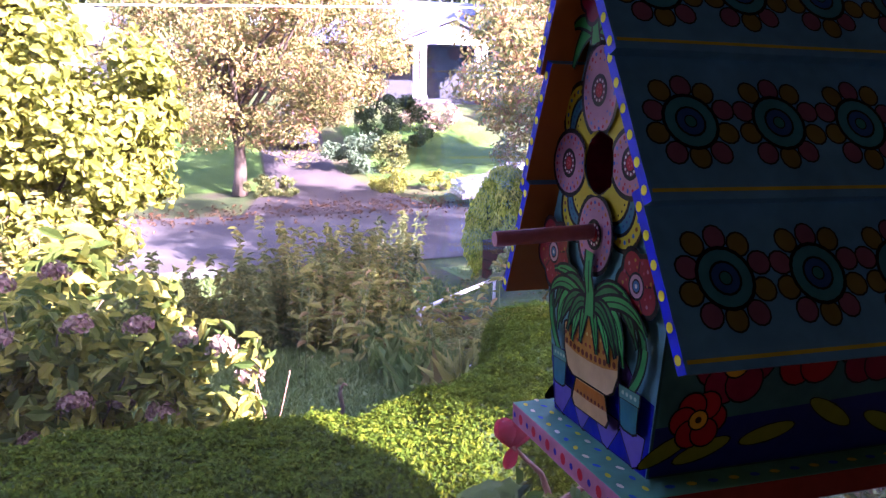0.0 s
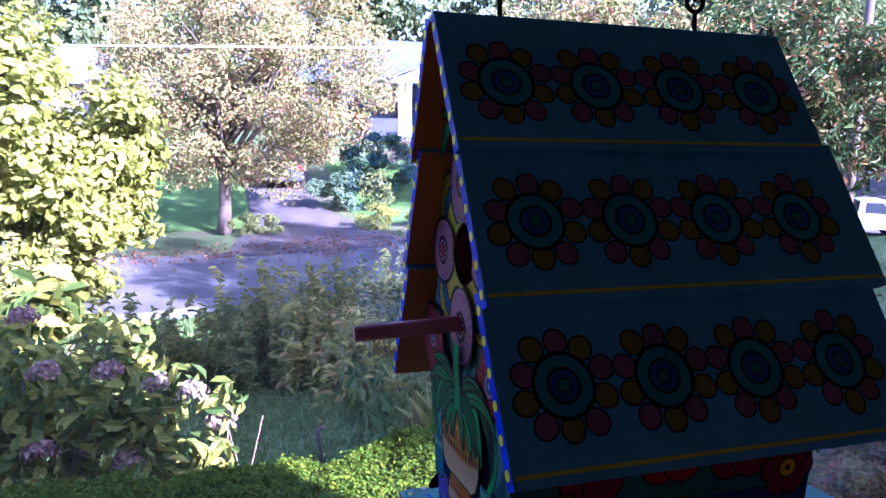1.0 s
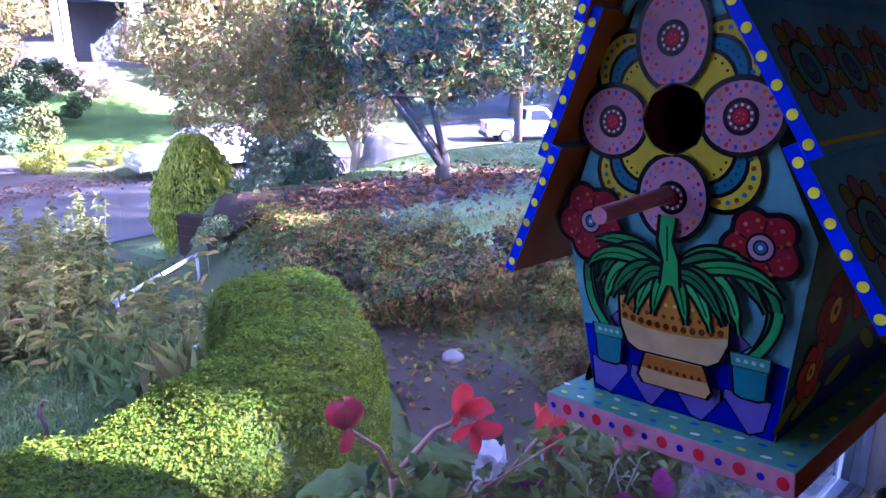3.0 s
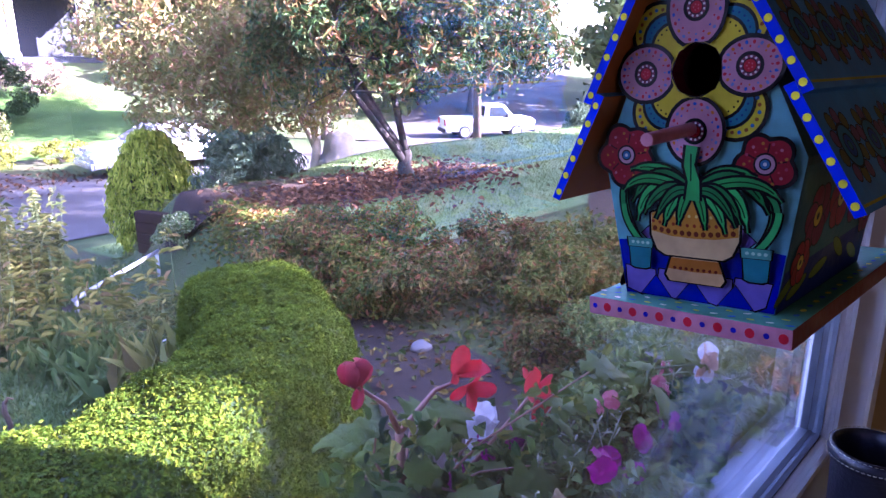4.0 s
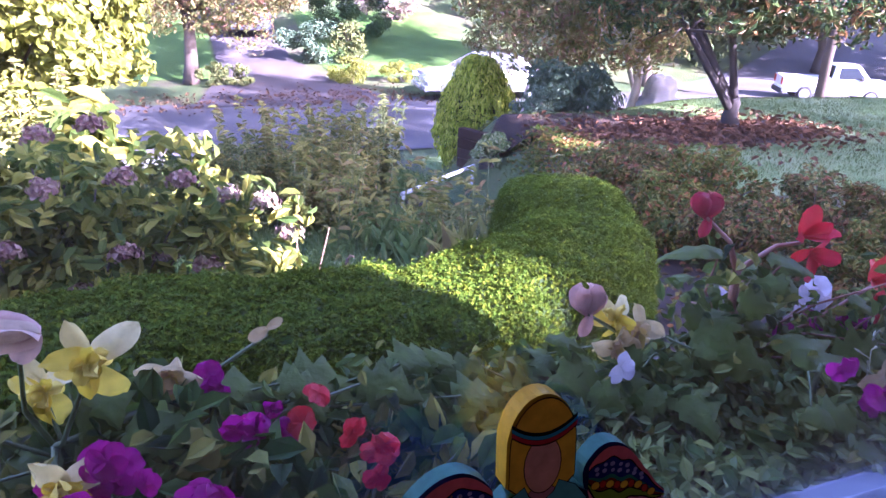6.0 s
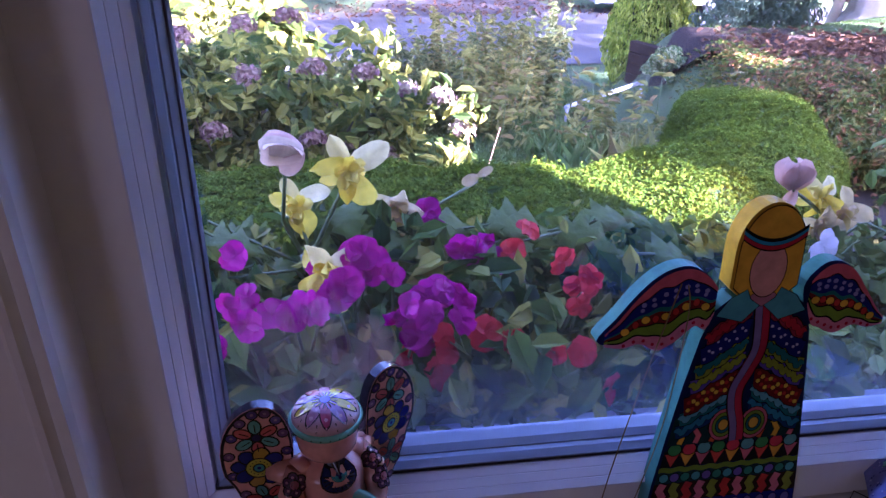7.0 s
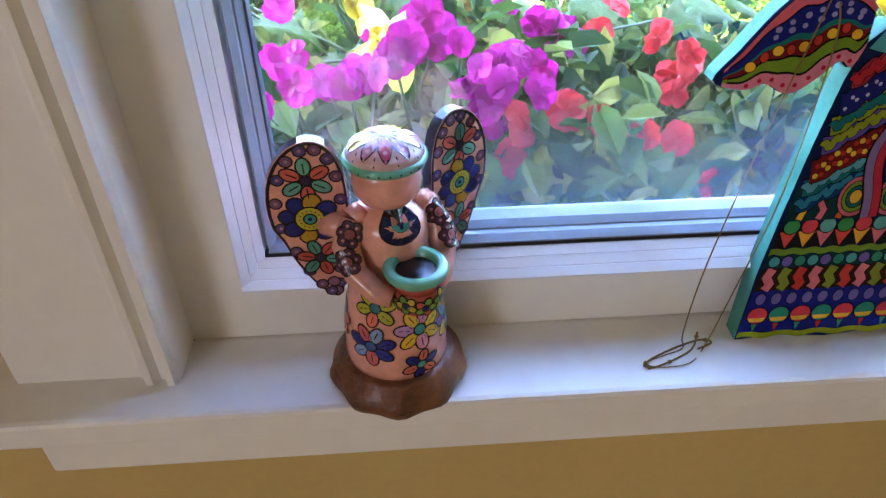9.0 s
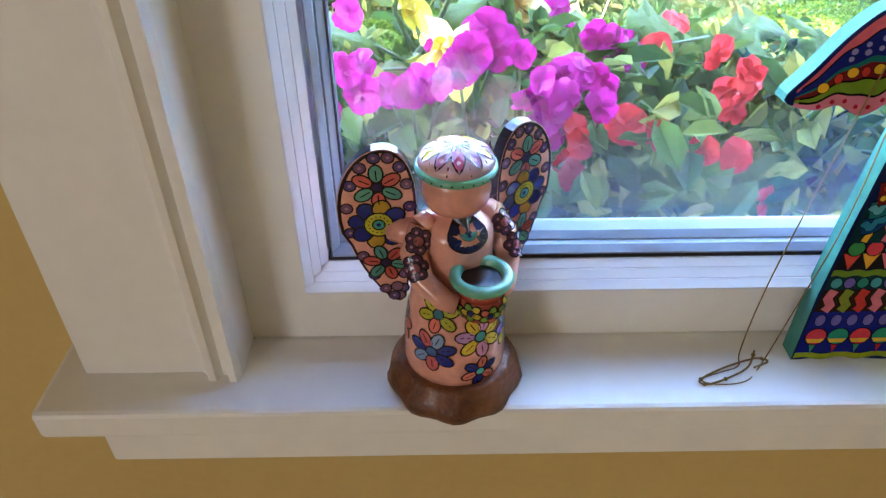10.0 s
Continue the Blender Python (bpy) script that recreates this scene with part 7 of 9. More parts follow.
def hedge():
    """A clipped hedge that sweeps in an S along the garden."""
    rng = np.random.default_rng(5)
    line = np.array([(-1.75, 1.84), (-1.0, 1.84), (-0.3, 1.85), (0.5, 1.85), (1.0, 1.86), (1.35, 1.93), (1.66, 2.10), (1.92, 2.36), (2.10, 2.66), (2.22, 2.98), (2.31, 3.34), (2.38, 3.66)])
    d = np.r_[0, np.cumsum(np.linalg.norm(np.diff(line, axis=0), axis=1))]
    L, H, HW = d[-1], 0.86, 0.37
    h = empty("hedge", (0, 0, 0), "clipped green boxwood hedge in a sweeping curve", "hedge")

    def point(s, a):
        """a: 0..1 round the section, from the foot of one side over the top to the other."""
        x, y = np.interp(s, d, line[:, 0]), np.interp(s, d, line[:, 1])
        e = 0.03
        tx, ty = np.interp(s + e, d, line[:, 0]) - np.interp(s - e, d, line[:, 0]), np.interp(s + e, d, line[:, 1]) - np.interp(s - e, d, line[:, 1])
        q = np.hypot(tx, ty) + 1e-9
        nx, ny = -ty / q, tx / q
        th = np.pi * (1 - a)
        ex = 0.42
        cx, sz = np.sign(np.cos(th)) * np.abs(np.cos(th)) ** ex, np.abs(np.sin(th)) ** ex
        end = np.clip(np.minimum(s, L - s) / 0.35, 0, 1) ** 0.45
        wave = 1 + 0.04 * np.sin(s * 5.1 + 3 * a) + 0.03 * np.sin(s * 11 + 9 * a)
        off = cx * HW * (0.35 + 0.65 * end) * wave
        top = H * (0.8 + 0.2 * end) * (1 + 0.02 * np.sin(s * 4.3) + 0.015 * np.sin(s * 9.7 + 5 * a))
        z = zg(x, y) - 0.02 + top * sz
        return np.stack([x + nx * off, y + ny * off, z], -1), np.stack([nx * cx, ny * cx, sz * (sz > 0.9) + 0.15], -1)

    # solid core in the dark fill, standing for shade inside the hedge
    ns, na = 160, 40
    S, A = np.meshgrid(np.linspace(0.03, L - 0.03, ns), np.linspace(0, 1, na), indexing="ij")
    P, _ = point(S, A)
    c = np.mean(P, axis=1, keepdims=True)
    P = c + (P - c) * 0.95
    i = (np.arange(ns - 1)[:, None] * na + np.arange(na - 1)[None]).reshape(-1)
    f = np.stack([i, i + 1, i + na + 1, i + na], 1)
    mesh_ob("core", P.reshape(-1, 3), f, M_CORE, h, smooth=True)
    N = 470000
    th = np.linspace(0, np.pi, 400)
    sx, sy = np.sign(np.cos(th)) * np.abs(np.cos(th)) ** 0.42 * HW, np.abs(np.sin(th)) ** 0.42 * H
    arc = np.r_[0, np.cumsum(np.hypot(np.diff(sx), np.diff(sy)))]
    s, a = rng.uniform(0.0, L, N), 1 - np.interp(rng.uniform(0, arc[-1], N), arc, th) / np.pi
    near = (s > 0.02)
    s, a = s[near], a[near]
    p, n = point(s, a)
    p = p + rng.normal(size=p.shape) * 0.012 + unit(n) * (0.018 * np.sin(p[:, :1] * 23 + 3 * np.sin(p[:, 1:2] * 17)) * np.sin(p[:, 1:2] * 29 + p[:, 2:] * 21))
    leaf_ob("foliage", G_BOX, p, unit(n), 0.0172, h, rng=rng, aspect=0.62, wild=0.6, fine=False)
    # the end of the hedge
    e, k = line[-1], 9000
    th, zz = rng.uniform(-0.3, 1.9, k), rng.uniform(0, 0.72, k)
    pe = np.stack([e[0] + 0.30 * np.cos(th), e[1] - 0.12 + 0.30 * np.sin(th), zg(e[0], e[1]) + zz], 1)
    leaf_ob("end_foliage", G_BOX, pe, np.stack([np.cos(th), np.sin(th), 0 * th + 0.2], 1), 0.023, h, rng=rng, aspect=0.62, fine=False)


hedge()


def hydrangea():
    rng = np.random.default_rng(11)
    x, y = -0.35, 2.85
    z = float(zg(x, y))
    h = empty("hydrangea_bush", (x, y, z), "hydrangea bush with fading mauve and cream flower heads", "shrub")
    p, n, cc = clumps(rng, (0, 0, 0.72), (0.85, 0.45, 0.55), 60, 0.15, 3600, fill=0.6, lower=-0.5)
    leaf_ob("foliage", G_HYD, p, n, 0.08, h, rng=rng, aspect=0.55, fold=0.12)
    # shade on the left side put into the colour: olive leaves, no bright tones
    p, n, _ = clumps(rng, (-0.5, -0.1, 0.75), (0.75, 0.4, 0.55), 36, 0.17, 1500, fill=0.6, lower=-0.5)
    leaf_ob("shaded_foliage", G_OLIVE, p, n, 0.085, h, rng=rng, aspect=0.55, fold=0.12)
    p, n, _ = clumps(rng, (0.78, -0.34, 0.84), (0.26, 0.12, 0.34), 20, 0.09, 320, fill=0.4)
    leaf_ob("sunlit_shoots", G_HYD, p, n + np.array([0.5, -0.6, 0.3]), 0.085, h, rng=rng, aspect=0.40, fold=0.14)
    bm = bmesh.new()
    for e in cc[:30]:
        tube(bm, [(e[0] * 0.2, e[1] * 0.2, -0.1), (e[0] * 0.6, e[1] * 0.6, e[2] * 0.6), tuple(e)], [0.008, 0.006, 0.004], 5)
    part("stems", bm, M_BARK, h)
    heads = [(0.70, -0.22, 1.02, 1), (0.52, -0.26, 1.10, 0), (0.84, -0.36, 1.02, 1), (0.94, -0.30, 0.86, 1), (0.30, -0.3, 1.13, 0), (0.05, -0.38, 1.12, 0), (-0.2, -0.35, 1.26, 0), (-0.42, -0.4, 1.05, 0), (-0.62, -0.3, 1.32, 0),
             (-0.1, -0.42, 0.9, 0), (-0.75, -0.4, 1.02, 0), (0.2, -0.1, 1.3, 0), (-0.35, -0.2, 1.42, 0), (0.45, -0.3, 0.8, 0), (0.60, -0.38, 0.78, 0), (0.30, -0.42, 0.86, 0), (0.66, -0.40, 0.62, 0), (0.12, -0.40, 0.70, 0), (-0.5, -0.44, 0.84, 0), (0.02, -0.2, 1.28, 0)]
    for hx, hy, hz, c in heads:
        o = unit(rng.normal(size=(120, 3)))
        o[:, 2] = np.abs(o[:, 2]) * 1.2 - 0.35
        q = np.array([hx, hy, hz]) + o * (0.048 * rng.uniform(0.5, 1.15, (120, 1))) * np.array([1.2, 1.2, 0.95])
        leaf_ob("flower_head", G_CREAM if c else G_MAUVE, q, unit(o), 0.026, h, rng=rng, aspect=0.85, wild=0.35)


hydrangea()

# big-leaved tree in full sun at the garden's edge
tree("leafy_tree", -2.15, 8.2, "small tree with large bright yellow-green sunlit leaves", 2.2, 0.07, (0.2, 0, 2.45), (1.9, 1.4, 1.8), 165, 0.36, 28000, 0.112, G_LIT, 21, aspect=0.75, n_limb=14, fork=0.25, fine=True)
shrub("broadleaf_shrub", -0.75, 3.9, "shrub with long pointed pale green leaves", (0.75, 0.45, 0.92), 560, 0.20, G_HYD, 22, aspect=0.36, nclump=26)
# street trees
tree("street_tree", 0.45, 26.2, "spreading autumn tree with orange and yellow-green leaves", 3.6, 0.24, (1.2, 0, 5.6), (5.2, 4.0, 4.0), 190, 0.85, 44000, 0.165, G_MAPLE, 31, n_limb=16, fork=0.4, aspect=0.55)
tree("street_tree", 8.37, 11.25, "drooping autumn tree with bronze and yellow leaves", 1.6, 0.10, (-1.45, -0.2, 2.9), (2.55, 2.1, 2.1), 140, 0.5, 25000, 0.125, G_MAPLE, 32, n_limb=14, fork=0.35, aspect=0.45, bark=M_PALEBARK)
tree("laurel_tree", 7.2, 7.3, "evergreen tree with several stems and dark leathery leaves", 0.42, 0.125, (0.1, 0, 2.05), (2.35, 2.2, 1.35), 150, 0.38, 30000, 0.12, G_RHODO, 33, n_limb=5, fork=0.45, aspect=0.36, lower=-0.6, bark=M_SHADEBARK)
tree("street_tree", 13.5, 27, "yellowing tree beyond the street", 4.0, 0.2, (0, 0, 5.5), (3.6, 3, 3), 90, 0.8, 9000, 0.26, G_OLIVE, 34)
tree("street_tree", 30, 27, "yellowing tree beside the side street", 3.0, 0.25, (0, 0, 6.0), (6, 4, 4.2), 110, 1.1, 10000, 0.32, G_OLIVE, 35)


def topiary():
    rng = np.random.default_rng(41)
    x, y = 5.28, 11.65
    z = float(zg(x, y))
    t = empty("arborvitae", (x, y, z), "egg-shaped golden green arborvitae bush", "shrub")
    top = 0.12 - z
    N = 9000
    u, a = rng.uniform(0, 1, N) ** 0.8, rng.uniform(0, math.tau, N)
    R = 0.67 * np.sin(np.pi * np.clip(0.17 + 0.80 * u, 0, 1)) ** 0.62 * (1 + 0.12 * np.sin(a * 7 + u * 4) * np.sin(u * 9 + a * 2) + 0.08 * np.sin(a * 15 - u * 5))
    p = np.stack([R * np.cos(a), R * np.sin(a), 0.03 + top * u], 1) + rng.normal(size=(N, 3)) * 0.03
    n = np.stack([np.cos(a), np.sin(a), 0.2 + 0 * a], 1)
    leaf_ob("foliage", G_CONIFER, p, n, 0.13, t, rng=rng, aspect=0.30, wild=0.4, up=np.tile([0, 0, 1.0], (N, 1)) + 0.25 * n, fine=False)
    # solid dark body standing for the shade inside the bush
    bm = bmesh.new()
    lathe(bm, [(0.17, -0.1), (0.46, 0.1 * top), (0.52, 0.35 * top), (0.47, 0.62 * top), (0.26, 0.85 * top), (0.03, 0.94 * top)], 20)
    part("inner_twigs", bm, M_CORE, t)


topiary()

# shrubs of the right-hand beds
for i, (x, y, rx, ry, rz) in enumerate([(3.75, 4.7, 0.60, 0.45, 0.27), (4.4, 4.35, 0.62, 0.48, 0.28), (5.0, 3.75, 0.6, 0.5, 0.29), (5.45, 3.0, 0.6, 0.55, 0.30), (4.1, 3.65, 0.52, 0.42, 0.24), (4.75, 2.75, 0.52, 0.48, 0.26), (4.25, 5.2, 0.5, 0.40, 0.16), (3.75, 3.95, 0.42, 0.36, 0.2), (5.75, 2.3, 0.5, 0.45, 0.26)]):
    shrub("azalea_shrub", x, y, "low azalea shrub with russet and green autumn leaves", (rx * 1.1, ry, rz * 1.2), 4600, 0.052, (G_RED, G_RUST)[i % 2], 50 + i, group="azaleas along the path", nclump=54, clump_r=0.12, twigs=26, upright=0.55)
shrub("lavender_bush", 5.75, 9.2, "grey-green upright bush beside the mulch", (0.85, 0.5, 0.50), 5200, 0.12, G_BLUE, 61, aspect=0.14, nclump=50, upright=0.85)
shrub("lavender_bush", 5.0, 8.7, "small silvery green plant", (0.35, 0.3, 0.22), 500, 0.07, G_BLUE, 62, aspect=0.22)
shrub("variegated_shrub", 4.02, 7.95, "round shrub with variegated pale leaves", (0.37, 0.34, 0.27), 3200, 0.055, G_VARI, 63, zc=0.13)
shrub("dark_shrub", 3.5, 5.6, "dark green ivy-like shrub", (0.36, 0.45, 0.17), 1500, 0.05, G_DARK, 64)
shrub("juniper", 18.2, 11.4, "spreading dark juniper on the lawn", (1.1, 0.9, 0.5), 2200, 0.14, G_BLUE, 65, aspect=0.15)
# tall perennials at the end of the small lawn
def perennial(x, y, r, h, material, seed, n=46):
    """A clump of leafy stems that rise to uneven heights and lean outwards."""
    rng = np.random.default_rng(seed)
    s = empty("perennial_clump", (x, y, float(zg(x, y))), "tall fading perennials with narrow leaves", "perennial", "perennials by the lawn")
    bm = bmesh.new()
    P, U = [], []
    for k in range(n):
        a, q = rng.uniform(0, math.tau), math.sqrt(rng.uniform())
        foot = np.array([math.cos(a) * q * r * 0.8, math.sin(a) * q * r * 0.7, 0.0])
        hh = h * rng.uniform(0.55, 1.15)
        tip = foot + np.array([foot[0] * 0.35 + rng.normal() * 0.06, foot[1] * 0.35 + rng.normal() * 0.06, hh])
        mid = (foot + tip) / 2 + rng.normal(size=3) * 0.02
        tube(bm, [Vector(foot) - Vector((0, 0, 0.06)), Vector(mid), Vector(tip)], [0.006, 0.005, 0.002], 4)
        m = int(26 + 22 * hh)
        t = rng.uniform(0.12, 1.0, m) ** 0.8
        b = rng.uniform(0, math.tau, m)
        o = np.stack([np.cos(b), np.sin(b), rng.uniform(-0.1, 0.7, m)], 1)
        P.append(foot + (tip - foot) * t[:, None] + o * (0.045 * (1.15 - 0.6 * t))[:, None]), U.append(o)
    P, U = np.concatenate(P), np.concatenate(U)
    part("stems", bm, M_GSTEM, s)
    leaf_ob("foliage", material, P, np.tile([0, 0, 1.0], (len(P), 1)) + 0.3 * rng.normal(size=P.shape), 0.095, s, rng=rng, aspect=0.24, wild=0.35, up=U)


for i, (x, y, r, h, m) in enumerate([(0.25, 7.4, 0.6, 0.7, G_FADE), (1.15, 7.2, 0.6, 1.2, G_FADE), (1.75, 7.4, 0.5, 1.2, G_FADE), (2.25, 7.9, 0.42, 1.35, G_OLIVE), (-0.45, 6.6, 0.7, 0.9, G_OLIVE), (-1.2, 5.6, 0.8, 1.4, G_FADE), (0.9, 6.5, 0.5, 0.85, G_OLIVE), (1.35, 6.3, 0.4, 0.8, G_FADE)]):
    perennial(x, y, r, h, m, 70 + i)
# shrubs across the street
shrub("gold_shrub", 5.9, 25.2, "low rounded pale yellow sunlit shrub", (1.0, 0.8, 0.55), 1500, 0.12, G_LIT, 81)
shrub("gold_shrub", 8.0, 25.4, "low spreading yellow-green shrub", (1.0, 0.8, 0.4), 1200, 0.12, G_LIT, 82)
shrub("garden_shrub", 5.0, 29.5, "grey-green rounded shrub beside the driveway", (1.3, 1, 1.0), 2200, 0.16, G_BLUE, 83)
shrub("garden_shrub", 6.7, 29.0, "young upright shrub with thin stems", (0.8, 0.8, 1.1), 900, 0.16, G_OLIVE, 84)
shrub("garden_shrub", 7.5, 33, "dense dark shrub by the porch", (1.8, 1.4, 1.7), 8000, 0.13, G_DARK, 85)
shrub("garden_shrub", 10.5, 36, "pale flowering shrub by the porch", (2.0, 1.0, 0.9), 1600, 0.18, G_CREAM, 86)
shrub("garden_shrub", -3.5, 26.5, "low shrub in the bed under the tree", (1.6, 0.8, 0.5), 1500, 0.14, G_OLIVE, 87)
shrub("garden_shrub", 1.6, 25.6, "low shrub in the bed under the tree", (1.3, 0.7, 0.45), 1300, 0.14, G_OLIVE, 88)


def far_woods():
    rng = np.random.default_rng(90)
    P, Nn = [], []
    spots = [(-38 + 4.1 * i, 60) for i in range(26)] + [(26 + 2.6 * i, 30 + 1.9 * i) for i in range(9)] + [(34 + 3 * i, 20 + 0.3 * i) for i in range(7)]
    for x, y in spots:
        x, y = x + rng.normal() * 1.2, y + rng.normal() * 1.5
        h = rng.uniform(10, 16)
        p, n, _ = clumps(rng, (x, y, float(zg(x, y)) + h * 0.5), (3.8, 3, h * 0.58), 60, 1.3, 2600)
        P.append(p), Nn.append(n)
    tagged(leaf_ob("far_woods", G_FAR, np.concatenate(P), np.concatenate(Nn), 0.62, rng=rng, aspect=0.6, fine=False), "line of far trees behind the houses", "trees", kind="stuff")


far_woods()
# unseen trees added behind the house to cast shade on garden and street
for i, (x, y) in enumerate([(10.9, -6.5), (15.0, -7.5), (19.4, -7.5), (24.5, -9), (17.2, -8.2)]):
    tree("conifer", x, y, "unseen dark conifer added behind the house to cast shade", 7.0, 0.3, (0, 0, 8.0 if i == 3 else 5.6), (2.4, 2.4, 7.4 if i == 3 else 4.9), 120, 0.8, 9000, 0.42, G_DARK, 95 + i, category="tree", n_limb=6)
for i, (x, y, zc) in enumerate([(29.0, -11.0, 20.0)]):
    tree("shade_tree", x, y, "unseen thinning tree added behind the house to dapple the street", zc - 3.5, 0.35, (0, 0, zc), (4.4, 4.0, 4.6), 70, 1.1, 2600, 0.55, G_OLIVE, 190 + i, n_limb=12, fork=0.6)


def house_shell():
    """The unseen outside of the own house, sized to cast the garden's shade: walls below the floor, roof with eaves."""
    # east end placed so that the house's shadow edge crosses the hedge
    bm = bmesh.new()
    box(bm, (-7.5, 0.0305, -0.6), (-2.76, 0.07, 2.9))
    box(bm, (-7.5, -8.0, -0.6), (-2.76, 0.03, 2.9))
    box(bm, (-2.75, -8.0, -0.6), (2.29, -4.36, 2.9))
    box(bm, (-2.74, 0.0555, -0.6), (WX0 - 0.05, 0.075, 2.85))
    box(bm, (WX1 + 0.05, 0.0555, -0.6), (2.29, 0.075, 2.85))
    box(bm, (WX0 - 0.05, 0.0555, -0.6), (WX1 + 0.05, 0.075, 0.86))
    box(bm, (WX0 - 0.05, 0.0555, 1.75), (WX1 + 0.05, 0.075, 2.85))
    tagged(part("wall_outer", bm, M_SIDING), "grey siding on the unseen outside of the house", "wall", kind="structure")
    bm = bmesh.new()
    for y0, z0, y1, z1 in ((0.30, 2.70, -4.0, 5.2), (-8.5, 2.65, -4.0, 5.2)):
        vs = [bm.verts.new(p) for p in ((-7.8, y0, z0), (2.315, y0, z0), (2.315, y1, z1), (-7.8, y1, z1))]
        wv = [bm.verts.new((v.co.x, v.co.y, v.co.z + 0.15)) for v in vs]
        bm.faces.new(vs), bm.faces.new(wv[::-1])
        for k in range(4):
            bm.faces.new((vs[k], vs[(k + 1) % 4], wv[(k + 1) % 4], wv[k]))
    for x in (-7.6, 2.275):
        vs = [bm.verts.new(p) for p in ((x, 0.15, 2.85), (x, -8.0, 2.85), (x, -4.0, 5.15))]
        bm.faces.new(vs)
    tagged(part("roof", bm, M_ROOFING), "dark shingle roof of the house, unseen, added for its shade", "roof", kind="structure")


on_house(house_shell)

# ---- beds, lawn and ground clutter ----
def scatter_leaves(name, label, line, width, count, size, material, seed, lift=0.012):
    rng = np.random.default_rng(seed)
    line = np.array(line, float)
    t = rng.uniform(0, len(line) - 1.001, count)
    i = t.astype(int)
    q = line[i] + (line[i + 1] - line[i]) * (t - i)[:, None] + rng.normal(size=(count, 2)) * width * 0.38
    p = np.stack([q[:, 0], q[:, 1], zg(q[:, 0], q[:, 1]) + lift + rng.uniform(0, 0.03, count)], 1)
    return tagged(leaf_ob(name, material, p, np.tile([0, 0, 1.0], (count, 1)), size, rng=rng, aspect=0.6, wild=0.45, fold=0.2), label, "leaves", kind="stuff")


def grass_tufts(name, label, x0, x1, y0, y1, count, h, material, seed, keep=None, aspect=0.12):
    rng = np.random.default_rng(seed)
    x, y = rng.uniform(x0, x1, count), rng.uniform(y0, y1, count)
    if keep is not None:
        k = keep(x, y)
        x, y = x[k], y[k]
    n = len(x)
    hh = h * rng.uniform(0.5, 1.2, n)
    a = rng.uniform(0, math.tau, n)
    c = np.stack([x, y, zg(x, y) + hh * 0.4 + 0.01], 1)
    nr = np.stack([np.cos(a), np.sin(a), 0.2 + 0 * a], 1)
    return tagged(leaf_ob(name, material, c, nr, hh, rng=rng, aspect=aspect, wild=0.15, up=np.tile([0, 0, 1.0], (n, 1)), fine=False), label, "grass", kind="stuff")


ribbon("mulch_bed", [(4.35, 8.75), (5.0, 7.8), (6.2, 7.25), (7.3, 7.1), (8.6, 7.1)], [1.2, 1.9, 1.9, 1.6, 0.8], M_MULCH, "dark bark mulch bed under the tree", 0.025, 40, 10, category="mulch")
scatter_leaves("fallen_leaves", "brown and orange fallen leaves on the mulch", [(4.8, 6.9), (6.0, 6.95), (7.2, 7.05), (8.3, 7.1)], 1.5, 1500, 0.10, G_FALLEN, 201, 0.035)
scatter_leaves("street_leaves", "fallen leaves along the street edge", [(-4, 22), (3, 22.5), (8, 22.4)], 2.6, 900, 0.12, G_FALLEN, 202, 0.05)
scatter_leaves("bed_litter", "dead leaves and small weeds under the azaleas", [(3.6, 2.6), (4.4, 3.0), (5.4, 2.6), (6.4, 3.4)], 1.8, 2200, 0.06, G_RED, 203)
scatter_leaves("bank_weeds", "low russet weeds on the slope of the bank", [(4.05, 6.2), (4.2, 6.7), (4.3, 7.3)], 0.7, 1300, 0.06, G_RUST, 208, 0.03)
scatter_leaves("step_weeds", "leafy weeds along the garden steps", [(2.2, 5.2), (2.6, 6.0), (3.0, 6.9), (3.3, 7.6)], 0.9, 2600, 0.075, G_OLIVE, 210, 0.03)
scatter_leaves("bank_weeds", "low weeds on the slope of the bank", [(4.9, 9.6), (5.2, 10.4), (5.7, 11.6)], 1.2, 1500, 0.08, G_OLIVE, 209, 0.04)
sheet("lawn", np.linspace(-1.2, 2.4, 30), np.linspace(3.4, 6.4, 26), zg, M_LAWN, "small damp green lawn", 0.012)
sheet("side_lawn", np.linspace(4.6, 27, 80), np.linspace(4.6, 13.8, 40), zg, M_LAWN, "mown lawn on the bank beside the house", 0.012)
sheet("front_lawn", np.linspace(-9, 1.4, 30), np.linspace(26.8, 36, 30), zg, M_TURF, "sunny front lawn across the street", 0.02)
sheet("verge", np.linspace(5.6, 13, 30), np.linspace(26.5, 37, 30), zg, M_TURF, "green slope in front of the porch", 0.02)
grass_tufts("lawn_grass", "short blades of the small lawn", -1.2, 2.4, 3.4, 6.4, 26000, 0.06, G_GRASS, 204)
grass_tufts("side_lawn_grass", "short blades of the side lawn", 4.7, 17, 4.7, 13.6, 80000, 0.042, G_GRASS, 205, lambda x, y: (np.abs(y - 7.05) > 0.95) | (x > 8.7))
grass_tufts("weedy_grass", "rough grass and weeds of the lower garden", -3, 4.0, 6.5, 14.2, 24000, 0.16, G_GRASS, 206, lambda x, y: (x < 2.6) | (y > 8.7))
grass_tufts("path_edge_grass", "tufts along the path", 1.6, 2.2, 4.0, 6.2, 420, 0.30, G_GRASS, 207)
grass_tufts("hedge_grass", "long blades of grass growing beside the hedge", 1.72, 2.0, 3.35, 4.0, 130, 0.55, G_FADE, 211, aspect=0.035)


